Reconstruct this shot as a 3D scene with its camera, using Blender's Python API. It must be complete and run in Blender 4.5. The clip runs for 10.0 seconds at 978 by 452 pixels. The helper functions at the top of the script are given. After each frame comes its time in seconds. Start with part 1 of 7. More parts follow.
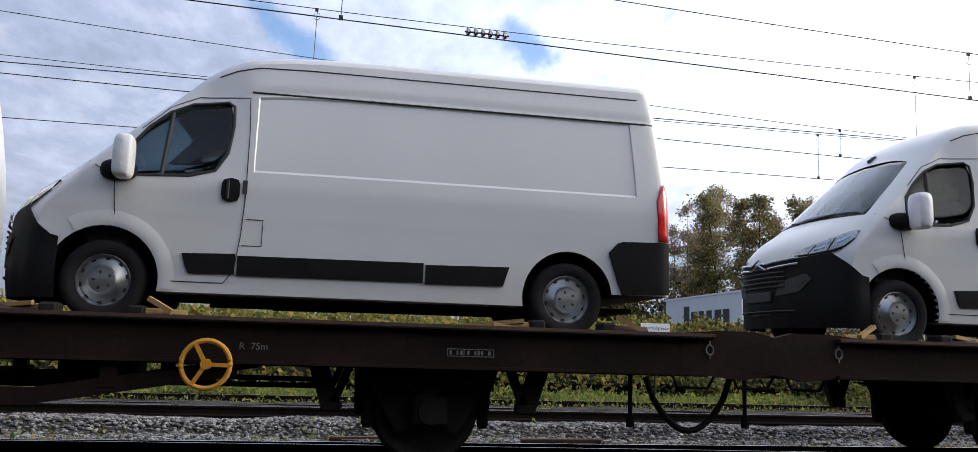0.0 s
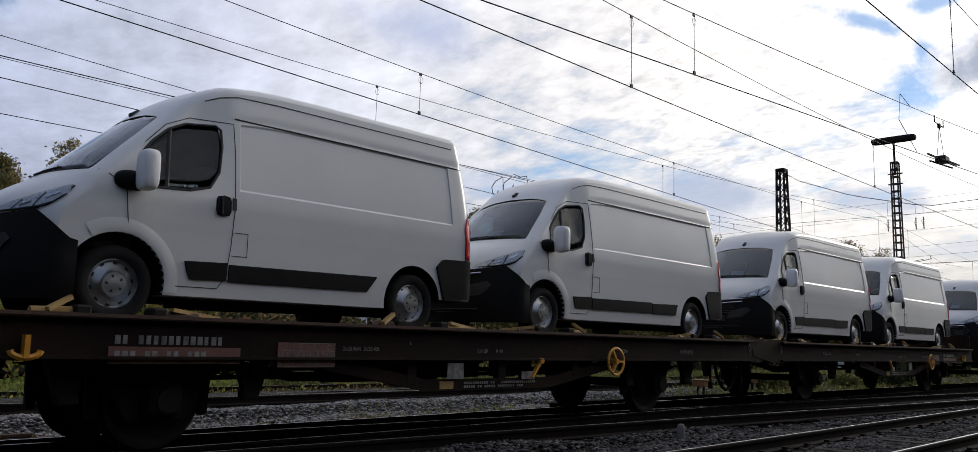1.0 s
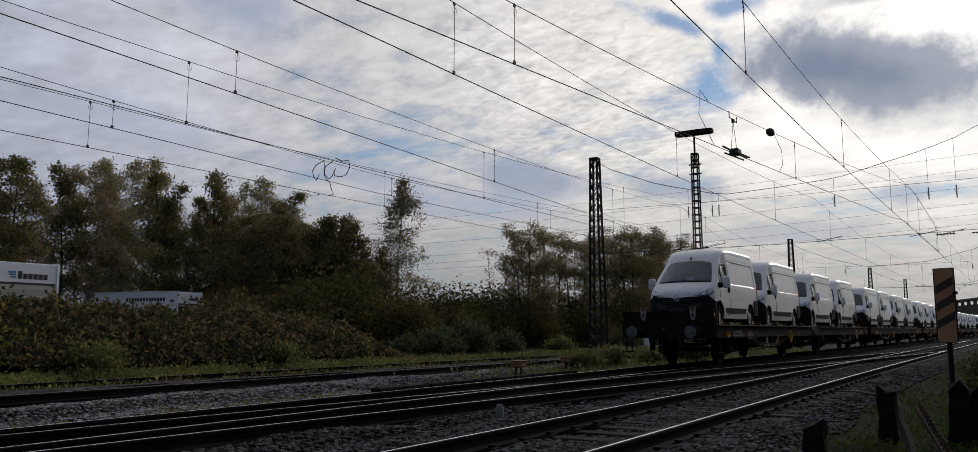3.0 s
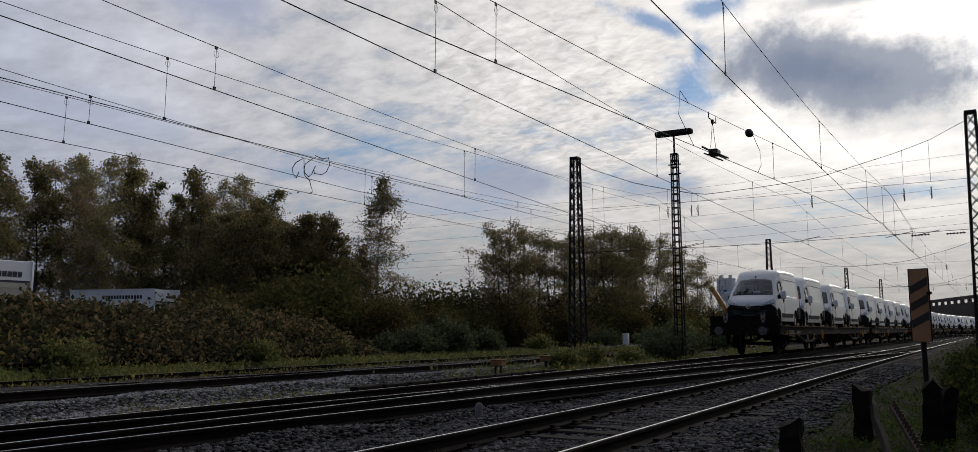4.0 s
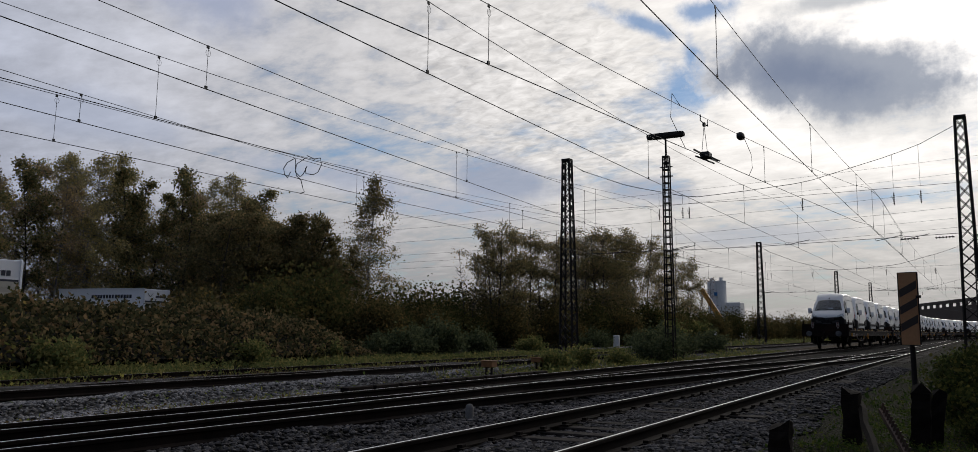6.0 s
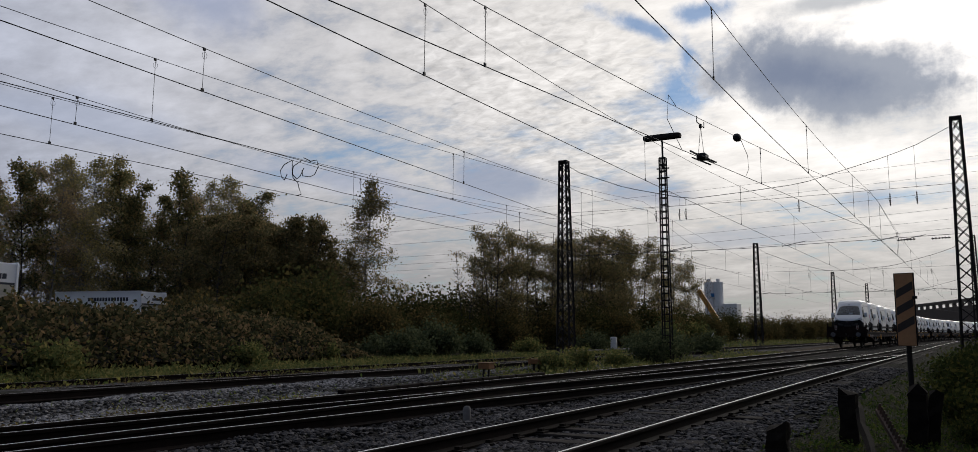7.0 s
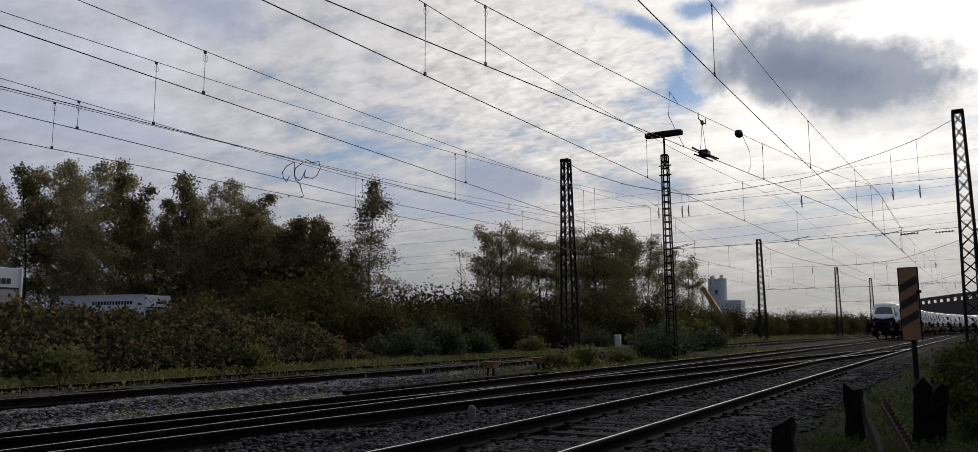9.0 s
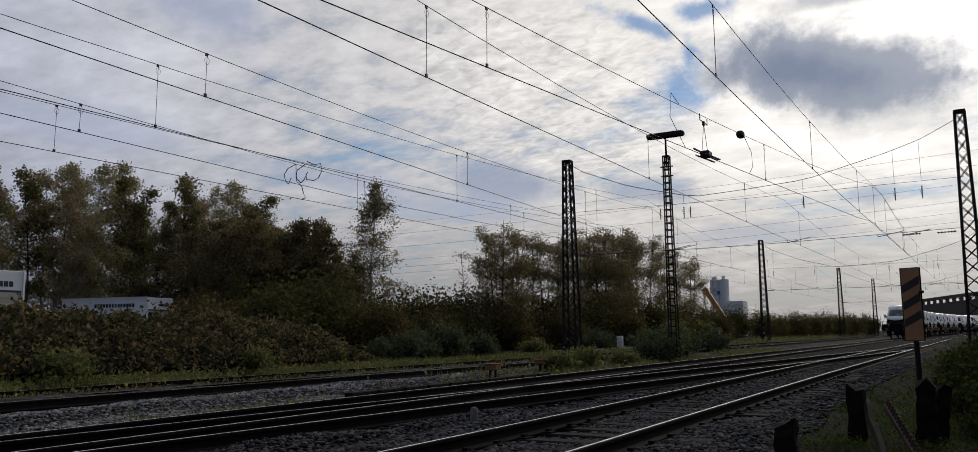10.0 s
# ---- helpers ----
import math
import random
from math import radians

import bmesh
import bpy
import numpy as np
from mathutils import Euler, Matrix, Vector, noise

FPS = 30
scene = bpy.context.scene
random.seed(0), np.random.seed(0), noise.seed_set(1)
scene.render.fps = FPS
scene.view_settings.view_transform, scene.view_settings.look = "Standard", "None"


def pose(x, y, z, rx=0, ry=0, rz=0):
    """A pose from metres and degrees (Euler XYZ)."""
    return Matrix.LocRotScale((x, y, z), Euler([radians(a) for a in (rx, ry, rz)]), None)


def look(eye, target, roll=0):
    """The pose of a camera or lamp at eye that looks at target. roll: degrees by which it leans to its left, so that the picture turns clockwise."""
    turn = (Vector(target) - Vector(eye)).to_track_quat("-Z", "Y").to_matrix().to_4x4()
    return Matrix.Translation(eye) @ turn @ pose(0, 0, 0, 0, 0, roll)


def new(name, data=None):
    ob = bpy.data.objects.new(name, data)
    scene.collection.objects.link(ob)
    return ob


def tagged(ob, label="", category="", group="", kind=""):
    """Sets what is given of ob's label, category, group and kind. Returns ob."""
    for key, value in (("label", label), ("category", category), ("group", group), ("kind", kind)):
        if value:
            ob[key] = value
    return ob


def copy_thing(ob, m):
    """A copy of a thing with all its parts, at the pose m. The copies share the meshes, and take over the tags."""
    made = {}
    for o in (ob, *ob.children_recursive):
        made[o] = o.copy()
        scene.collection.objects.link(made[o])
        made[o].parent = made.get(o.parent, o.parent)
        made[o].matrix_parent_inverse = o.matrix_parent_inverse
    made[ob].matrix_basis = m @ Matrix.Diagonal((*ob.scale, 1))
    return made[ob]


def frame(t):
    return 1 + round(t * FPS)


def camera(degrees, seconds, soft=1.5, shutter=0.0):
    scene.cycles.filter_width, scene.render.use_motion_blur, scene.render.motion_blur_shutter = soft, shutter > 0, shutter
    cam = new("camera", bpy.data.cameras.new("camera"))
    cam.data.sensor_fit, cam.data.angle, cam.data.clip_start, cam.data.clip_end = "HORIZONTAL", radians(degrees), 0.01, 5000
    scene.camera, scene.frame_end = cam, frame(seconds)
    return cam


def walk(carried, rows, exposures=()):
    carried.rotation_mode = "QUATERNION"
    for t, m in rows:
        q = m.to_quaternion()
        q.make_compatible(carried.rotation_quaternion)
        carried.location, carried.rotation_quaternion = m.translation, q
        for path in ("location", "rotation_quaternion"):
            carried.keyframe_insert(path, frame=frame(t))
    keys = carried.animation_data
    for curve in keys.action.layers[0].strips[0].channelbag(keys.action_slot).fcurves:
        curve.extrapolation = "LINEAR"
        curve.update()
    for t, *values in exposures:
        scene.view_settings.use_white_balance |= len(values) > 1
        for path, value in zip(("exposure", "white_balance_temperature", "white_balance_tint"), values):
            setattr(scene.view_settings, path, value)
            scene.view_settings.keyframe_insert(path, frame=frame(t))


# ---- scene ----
# World: y runs along the railway, the way the train leaves; x to the right of it; z = 0 on the rail heads.
EYE = (0.0, 0.0, 0.993)
TURNS = [  # seconds, yaw, pitch, roll
    (0, 78.68, 8.45, -1.70),
    (0.5, 58.13, 8.52, -1.27),
    (1, 43.31, 8.18, -1.09),
    (1.5, 37.60, 7.77, -0.62),
    (2, 33.56, 7.53, -0.00),
    (2.5, 32.14, 7.34, 0.23),
    (4, 29.99, 7.16, 0.16),
    (4.5, 29.70, 7.08, 0.02),
    (5, 29.59, 7.10, -0.01),
    (5.5, 29.47, 7.17, -0.12),
    (7, 29.19, 7.37, 0.04),
    (7.5, 29.19, 7.45, 0.16),
    (8, 29.21, 7.44, 0.36),
    (8.5, 29.33, 7.39, 0.55),
    (9, 29.46, 7.32, 0.71),
    (9.5, 29.56, 7.35, 0.82),
    (10, 29.60, 7.43, 0.86),
]
cam = camera(60.28, 10.0, soft=0.7)
walk(cam, [(t, pose(*EYE, 90 + p, r, y)) for t, y, p, r in TURNS],
     exposures=[(0.0, 1.55), (0.5, 1.17), (1.0, 0.6), (1.5, 0.25), (2.0, 0.06), (2.5, 0.0), (10.0, 0.0)])

# ---------------------------------------------------------------- light
world = bpy.data.worlds.new("world")
scene.world = world
world.use_nodes = True
SUN_AZ, SUN_EL = 5.0, 21.0          # degrees right of the railway, degrees up


def sky():
    """Nishita sky behind a sheet of broken cloud that is brighter towards the sun."""
    nt = world.node_tree
    nt.nodes.clear()
    N, L = nt.nodes.new, nt.links.new

    def put(sock, v):
        if isinstance(v, (int, float)):
            sock.default_value = v
        elif isinstance(v, tuple):
            sock.default_value = (*v, 1) if len(sock.default_value) == 4 else v
        else:
            L(v, sock)

    def m(op, a, b=0.0, clamp=False):
        n = N("ShaderNodeMath")
        n.operation, n.use_clamp = op, clamp
        put(n.inputs[0], a)
        put(n.inputs[1], b)
        return n.outputs[0]

    def dot(v, w):
        n = N("ShaderNodeVectorMath")
        n.operation = "DOT_PRODUCT"
        put(n.inputs[0], v)
        put(n.inputs[1], w)
        return n.outputs["Value"]

    def step(v, a, b, lo=0.0, hi=1.0):
        n = N("ShaderNodeMapRange")
        n.interpolation_type = "SMOOTHSTEP"
        for i, x in enumerate((v, a, b, lo, hi)):
            put(n.inputs[i], x)
        return n.outputs[0]

    def blend(f, a, b):
        n = N("ShaderNodeMix")
        n.data_type = "RGBA"
        put(n.inputs[0], f)
        put(n.inputs[6], a)
        put(n.inputs[7], b)
        return n.outputs[2]

    def grain(vec, scale, detail, rough=0.55, warp=0.0):
        n = N("ShaderNodeTexNoise")
        n.inputs["Scale"].default_value, n.inputs["Detail"].default_value = scale, detail
        n.inputs["Roughness"].default_value, n.inputs["Distortion"].default_value = rough, warp
        put(n.inputs["Vector"], vec)
        return n.outputs[0]

    d = N("ShaderNodeTexCoord").outputs["Generated"]
    sep = N("ShaderNodeSeparateXYZ")
    L(d, sep.inputs[0])
    x, y, z = sep.outputs
    far = m("ADD", m("MAXIMUM", z, 0.0), 0.17)
    comb = N("ShaderNodeCombineXYZ")
    put(comb.inputs[0], m("DIVIDE", x, far))
    put(comb.inputs[1], m("DIVIDE", y, far))
    turn = N("ShaderNodeMapping")
    turn.inputs["Rotation"].default_value = (0, 0, radians(35))
    turn.inputs["Scale"].default_value = (1.0, 1.45, 1.0)
    L(comb.outputs[0], turn.inputs["Vector"])
    flat = turn.outputs[0]
    wide = grain(comb.outputs[0], 0.75, 7, 0.58, 0.5)
    rows = grain(flat, 2.6, 8, 0.62, 0.35)
    fine = grain(flat, 9.0, 6, 0.62, 0.2)
    ripple = grain(flat, 24.0, 4, 0.55, 0.6)
    cover = m("ADD", m("ADD", m("MULTIPLY", wide, 0.5), m("MULTIPLY", rows, 0.35)), m("MULTIPLY", fine, 0.2))
    sheet = step(cover, 0.33, 0.52)
    wob = m("SUBTRACT", grain(d, 16.0, 9, 0.64), 0.5)
    wob2 = m("SUBTRACT", grain(d, 5.0, 5, 0.55), 0.5)

    def spot(c, half_w, half_h, tilt, shake, shake2):
        """1 on the rim of a tilted ellipse in the sky, its rim frayed by noise."""
        c = Vector(c).normalized()
        r = c.cross(Vector((0, 0, 1))).normalized()
        u = r.cross(c)
        tilt = radians(tilt)
        r, u = r * math.cos(tilt) + u * math.sin(tilt), u * math.cos(tilt) - r * math.sin(tilt)
        ahead = m("MAXIMUM", dot(d, tuple(c)), 0.05)
        a = m("DIVIDE", m("DIVIDE", dot(d, tuple(r)), ahead), half_w)
        b = m("DIVIDE", m("DIVIDE", dot(d, tuple(u)), ahead), half_h)
        q = m("SQRT", m("ADD", m("MULTIPLY", a, a), m("MULTIPLY", b, b)))
        return m("ADD", m("ADD", q, m("MULTIPLY", wob, shake)), m("MULTIPLY", wob2, shake2)), b

    # gaps of blue
    gap = None
    for c, w, h, tilt in (((-0.266, 0.923, 0.275), 0.030, 0.036, 25), ((-0.252, 0.915, 0.31), 0.012, 0.03, 15), ((-0.292, 0.893, 0.346), 0.050, 0.010, -24), ((-0.234, 0.904, 0.357), 0.030, 0.014, 8), ((-0.934, -0.06, 0.352), 0.075, 0.020, -35), ((-0.909, 0.22, 0.35), 0.05, 0.02, -35)):
        q, _ = spot(c, w, h, tilt, 3.2, 1.4)
        gap = q if gap is None else m("MINIMUM", gap, q)
    sheet = m("MAXIMUM", sheet, step(z, 0.16, 0.02, 0.0, 0.9))
    sheet = m("MAXIMUM", sheet, step(y, 0.5, 0.2, 0.0, 0.88))
    sheet = m("MULTIPLY", sheet, step(gap, 0.2, 1.4, 0.18, 1.0))
    # the sky is more open high up behind
    sheet = m("MULTIPLY", sheet, m("SUBTRACT", 1.0, m("MULTIPLY", m("MULTIPLY", step(y, 0.1, -0.5), step(z, 0.3, 0.6)), 0.6)))
    # brightness of the cloud
    sun_dir = (math.sin(radians(SUN_AZ)) * math.cos(radians(SUN_EL)), math.cos(radians(SUN_AZ)) * math.cos(radians(SUN_EL)), math.sin(radians(SUN_EL)))
    near = m("MULTIPLY", m("ADD", dot(d, sun_dir), 1.0), 0.5)
    glow = m("MULTIPLY", m("POWER", near, 40.0), 0.34)
    fall = m("ADD", m("MULTIPLY", m("POWER", near, 3.0), 1.30), 0.42)
    tone = m("ADD", m("MULTIPLY", step(rows, 0.28, 0.72), 0.13), m("MULTIPLY", step(wide, 0.28, 0.72), 0.16))
    tone = m("ADD", m("ADD", tone, m("MULTIPLY", step(fine, 0.28, 0.74), 0.10)), 0.30)
    beside, _ = spot((-0.40, 0.87, 0.28), 0.24, 0.11, -20, 1.0, 1.5)
    tone = m("ADD", tone, m("MULTIPLY", m("MULTIPLY", m("SUBTRACT", ripple, 0.5), 0.45), step(beside, 1.2, 0.5)))
    bright = m("ADD", m("MULTIPLY", tone, fall), glow)
    bright = m("MULTIPLY", bright, step(z, 0.0, 0.24, 0.50, 1.0))
    cool = blend(step(near, 0.58, 0.99), (0.815, 0.91, 1.19), (1.035, 0.995, 0.955))
    cloud = N("ShaderNodeVectorMath")
    cloud.operation = "SCALE"
    L(cool, cloud.inputs[0])
    L(bright, cloud.inputs["Scale"])
    col = cloud.outputs[0]
    # thicker, darker clouds in the sheet: where, half width and height, tilt, colour, weight, softness
    for c, w, h, tilt, paint, weight, soft in (
            ((-0.069, 0.969, 0.237), 0.15, 0.045, -8, (0.60, 0.60, 0.60), 0.60, 0.2),
            ((-0.116, 0.951, 0.279), 0.135, 0.050, -9, (0.32, 0.355, 0.43), 0.95, 0.62),
            ((-0.140, 0.948, 0.282), 0.090, 0.032, -12, (0.20, 0.24, 0.34), 0.9, 0.1),
            ((-0.092, 0.931, 0.353), 0.070, 0.012, 0, (0.36, 0.39, 0.44), 0.7, 0.3),
            ((-0.463, 0.869, 0.178), 0.085, 0.026, -8, (0.30, 0.35, 0.47), 0.85, 0.2),
            ((-0.520, 0.840, 0.150), 0.11, 0.020, -4, (0.38, 0.42, 0.53), 0.7, 0.2),
            ((-0.313, 0.936, 0.165), 0.060, 0.020, -5, (0.33, 0.37, 0.47), 0.75, 0.3),
            ((-0.20, 0.968, 0.110), 0.14, 0.012, 0, (0.42, 0.45, 0.52), 0.6, 0.2),
            ((-0.079, 0.986, 0.145), 0.035, 0.014, -4, (0.42, 0.45, 0.53), 0.75, 0.3),
            ((-0.701, 0.622, 0.360), 0.10, 0.040, -10, (0.30, 0.35, 0.50), 0.75, 0.1),
            ((-0.637, 0.749, 0.183), 0.14, 0.022, -6, (0.33, 0.38, 0.51), 0.65, 0.1),
            ((-0.800, 0.570, 0.230), 0.15, 0.030, -6, (0.36, 0.41, 0.54), 0.55, 0.1)):
        q, _ = spot(c, w, h, tilt, 1.5, 1.3)
        col = blend(m("MULTIPLY", step(q, 1.2, soft), weight), col, paint)
        if weight > 0.9:
            sheet = m("MAXIMUM", sheet, step(q, 1.2, 0.8))
    tex = N("ShaderNodeTexSky")
    tex.sky_type, tex.sun_disc = "NISHITA", False
    tex.sun_elevation, tex.sun_rotation = radians(SUN_EL), radians(SUN_AZ)
    tex.air_density, tex.dust_density, tex.ozone_density = 1.0, 0.0, 4.0
    blue = N("ShaderNodeVectorMath")
    blue.operation = "SCALE"
    L(tex.outputs[0], blue.inputs[0])
    blue.inputs["Scale"].default_value = 0.085
    out, bg = N("ShaderNodeOutputWorld"), N("ShaderNodeBackground")
    L(blend(sheet, blue.outputs[0], col), bg.inputs[0])
    L(bg.outputs[0], out.inputs[0])


sky()
sun = new("sun", bpy.data.lights.new("sun", "SUN"))
sun.data.energy, sun.data.angle, sun.data.color = 0.6, radians(14), (1.0, 0.94, 0.86)
_a, _e = radians(SUN_AZ), radians(SUN_EL)
sun.matrix_world = look((40 * math.sin(_a) * math.cos(_e), 40 * math.cos(_a) * math.cos(_e), 40 * math.sin(_e)), (0, 0, 0))

# ---------------------------------------------------------------- tools
def part(name, bm, material, parent=None, label=""):
    """Links a bmesh as one mesh object, under a thing or a part."""
    me = bpy.data.meshes.new(name)
    bm.to_mesh(me)
    bm.free()
    return piece(name, me, material, parent, label)


def piece(name, me, material=None, parent=None, label=""):
    """Links a mesh, shared or not, as an object."""
    if material and not me.materials:
        for m in (material if isinstance(material, (list, tuple)) else [material]):
            me.materials.append(m)
    ob = new(name, me)
    ob.parent = parent
    return tagged(ob, label, kind="stuff" if name == "lettering" else "")


def thing(name, label, category, group="", at=(0, 0, 0)):
    ob = new(name)
    ob.empty_display_size = 0.3
    ob.location = at
    return tagged(ob, label, category, group)


def smooth(ob, angle=None):
    me = ob.data
    me.shade_smooth()
    if angle:
        me.set_sharp_from_angle(angle=radians(angle))
    return ob


def box(bm, x0, x1, y0, y1, z0, z1, bevel=0.0):
    m = Matrix.Translation(((x0 + x1) / 2, (y0 + y1) / 2, (z0 + z1) / 2)) @ Matrix.Diagonal((x1 - x0, y1 - y0, z1 - z0, 1))
    vs = bmesh.ops.create_cube(bm, size=1, matrix=m)["verts"]
    if bevel:
        es = list({e for v in vs for e in v.link_edges})
        bmesh.ops.bevel(bm, geom=es, offset=bevel, segments=1, affect="EDGES")
    return bm


def bar(bm, p, q, w, h, up=(0, 0, 1)):
    """A square bar from p to q."""
    p, q = Vector(p), Vector(q)
    d = (q - p)
    n = d.length
    d.normalize()
    s = d.cross(Vector(up))
    if s.length < 1e-4:
        s = d.cross(Vector((1, 0, 0)))
    s.normalize()
    u = s.cross(d)
    m = Matrix((s, d, u)).transposed().to_4x4()
    m.translation = (p + q) / 2
    bmesh.ops.create_cube(bm, size=1, matrix=m @ Matrix.Diagonal((w, n, h, 1)))
    return bm


def rod(bm, p, q, r, seg=8, r2=None):
    """A round rod from p to q, tapered to r2."""
    p, q = Vector(p), Vector(q)
    d = q - p
    m = d.to_track_quat("Z", "Y").to_matrix().to_4x4()
    m.translation = (p + q) / 2
    bmesh.ops.create_cone(bm, cap_ends=True, segments=seg, radius1=r, radius2=r if r2 is None else r2, depth=d.length, matrix=m)
    return bm


def tube(bm, pts, r, seg=6, closed=False):
    """A bent round tube along points; r is one radius or one for each point."""
    pts = [Vector(p) for p in pts]
    n = len(pts)
    rings = []
    for i, p in enumerate(pts):
        a = pts[(i - 1) % n] if closed or i else p
        b = pts[(i + 1) % n] if closed or i < n - 1 else p
        d = (b - a).normalized()
        s = d.cross(Vector((0.03, 0.01, 1)))
        if s.length < 0.05:
            s = d.cross(Vector((1, 0, 0)))
        s.normalize()
        u = s.cross(d)
        rr = r[i] if isinstance(r, (list, tuple)) else r
        rings.append([bm.verts.new(p + (s * math.cos(k * 2 * math.pi / seg) + u * math.sin(k * 2 * math.pi / seg)) * rr) for k in range(seg)])
    for i in range(n if closed else n - 1):
        a, b = rings[i], rings[(i + 1) % n]
        for k in range(seg):
            bm.faces.new((a[k], a[(k + 1) % seg], b[(k + 1) % seg], b[k]))
    if not closed:
        bm.faces.new(rings[0][::-1])
        bm.faces.new(rings[-1])
    return bm


def lathe(bm, profile, seg, m=None):
    """Turns a profile of (radius, height along x) round the x axis."""
    rings = []
    for r, h in profile:
        rings.append([bm.verts.new((h, r * math.cos(k * 2 * math.pi / seg), r * math.sin(k * 2 * math.pi / seg))) for k in range(seg)])
    for a, b in zip(rings, rings[1:]):
        for k in range(seg):
            bm.faces.new((a[k], a[(k + 1) % seg], b[(k + 1) % seg], b[k]))
    if m is not None:
        bmesh.ops.transform(bm, matrix=m, verts=[v for ring in rings for v in ring])
    return bm


def mesh_of(bm, name):
    me = bpy.data.meshes.new(name)
    bm.to_mesh(me)
    bm.free()
    return me


# ---------------------------------------------------------------- materials
def surface(name, a, b, scale=3.0, rough=0.6, metal=0.0, bump=0.15, fine=40.0, spread=0.1, grain=0.25, dist=0.01, coat=0.0, noise_amount=1.0, spec=0.5):
    """Two colours mixed by coarse and fine noise, with relief; each object a little lighter or darker."""
    m = bpy.data.materials.new(name)
    m.use_nodes = True
    nt = m.node_tree
    N, L = nt.nodes.new, nt.links.new
    bsdf = nt.nodes["Principled BSDF"]
    co = N("ShaderNodeTexCoord")
    big, small = N("ShaderNodeTexNoise"), N("ShaderNodeTexNoise")
    big.inputs["Scale"].default_value, big.inputs["Detail"].default_value = scale, 5
    small.inputs["Scale"].default_value, small.inputs["Detail"].default_value = fine, 4
    L(co.outputs["Object"], big.inputs["Vector"])
    L(co.outputs["Object"], small.inputs["Vector"])
    ramp = N("ShaderNodeMapRange")
    ramp.inputs[1].default_value, ramp.inputs[2].default_value = 0.5 - 0.22 / noise_amount, 0.5 + 0.22 / noise_amount
    L(big.outputs[0], ramp.inputs[0])
    mix = N("ShaderNodeMix")
    mix.data_type = "RGBA"
    mix.inputs[6].default_value, mix.inputs[7].default_value = (*a, 1), (*b, 1)
    L(ramp.outputs[0], mix.inputs[0])
    info = N("ShaderNodeObjectInfo")
    k = N("ShaderNodeMath")
    k.operation = "MULTIPLY_ADD"
    k.inputs[1].default_value, k.inputs[2].default_value = spread * 2, 1 - spread
    L(info.outputs["Random"], k.inputs[0])
    g = N("ShaderNodeMath")
    g.operation = "MULTIPLY_ADD"
    g.inputs[1].default_value, g.inputs[2].default_value = grain * 2, 1 - grain
    L(small.outputs[0], g.inputs[0])
    kg = N("ShaderNodeMath")
    kg.operation = "MULTIPLY"
    L(k.outputs[0], kg.inputs[0])
    L(g.outputs[0], kg.inputs[1])
    tone = N("ShaderNodeMix")
    tone.data_type, tone.blend_type = "RGBA", "MULTIPLY"
    tone.inputs[0].default_value = 1
    L(mix.outputs[2], tone.inputs[6])
    comb = N("ShaderNodeCombineColor")
    for i in range(3):
        L(kg.outputs[0], comb.inputs[i])
    L(comb.outputs[0], tone.inputs[7])
    L(tone.outputs[2], bsdf.inputs["Base Color"])
    rr = N("ShaderNodeMapRange")
    rr.inputs[3].default_value, rr.inputs[4].default_value = max(0.03, rough - 0.12), min(1, rough + 0.12)
    L(big.outputs[0], rr.inputs[0])
    L(rr.outputs[0], bsdf.inputs["Roughness"])
    bsdf.inputs["Metallic"].default_value = metal
    bsdf.inputs["Coat Weight"].default_value = coat
    bsdf.inputs["Specular IOR Level"].default_value = spec
    if bump:
        bp = N("ShaderNodeBump")
        bp.inputs["Strength"].default_value, bp.inputs["Distance"].default_value = bump, dist
        L(small.outputs[0], bp.inputs["Height"])
        L(bp.outputs[0], bsdf.inputs["Normal"])
    return m


def leafy(name, a, b, c, through_light=0.35):
    """Leaves: three colours by random per leaf, light passing through."""
    m = bpy.data.materials.new(name)
    m.use_nodes = True
    nt = m.node_tree
    N, L = nt.nodes.new, nt.links.new
    nt.nodes.remove(nt.nodes["Principled BSDF"])
    geo = N("ShaderNodeNewGeometry")
    ramp = N("ShaderNodeValToRGB")
    ramp.color_ramp.elements[0].color, ramp.color_ramp.elements[1].color = (*a, 1), (*c, 1)
    ramp.color_ramp.elements[0].position, ramp.color_ramp.elements[1].position = 0.1, 0.95
    e = ramp.color_ramp.elements.new(0.6)
    e.color = (*b, 1)
    L(geo.outputs["Random Per Island"], ramp.inputs[0])
    d, t, s = N("ShaderNodeBsdfDiffuse"), N("ShaderNodeBsdfTranslucent"), N("ShaderNodeMixShader")
    L(ramp.outputs[0], d.inputs[0])
    L(ramp.outputs[0], t.inputs[0])
    s.inputs[0].default_value = through_light
    L(d.outputs[0], s.inputs[1])
    L(t.outputs[0], s.inputs[2])
    L(s.outputs[0], nt.nodes["Material Output"].inputs[0])
    return m


def glassy(name, tint, rough=0.02, ior=1.36):
    m = bpy.data.materials.new(name)
    m.use_nodes = True
    b = m.node_tree.nodes["Principled BSDF"]
    b.inputs["Base Color"].default_value = (*tint, 1)
    b.inputs["Roughness"].default_value = rough
    b.inputs["Transmission Weight"].default_value = 1.0
    b.inputs["IOR"].default_value = ior
    return m


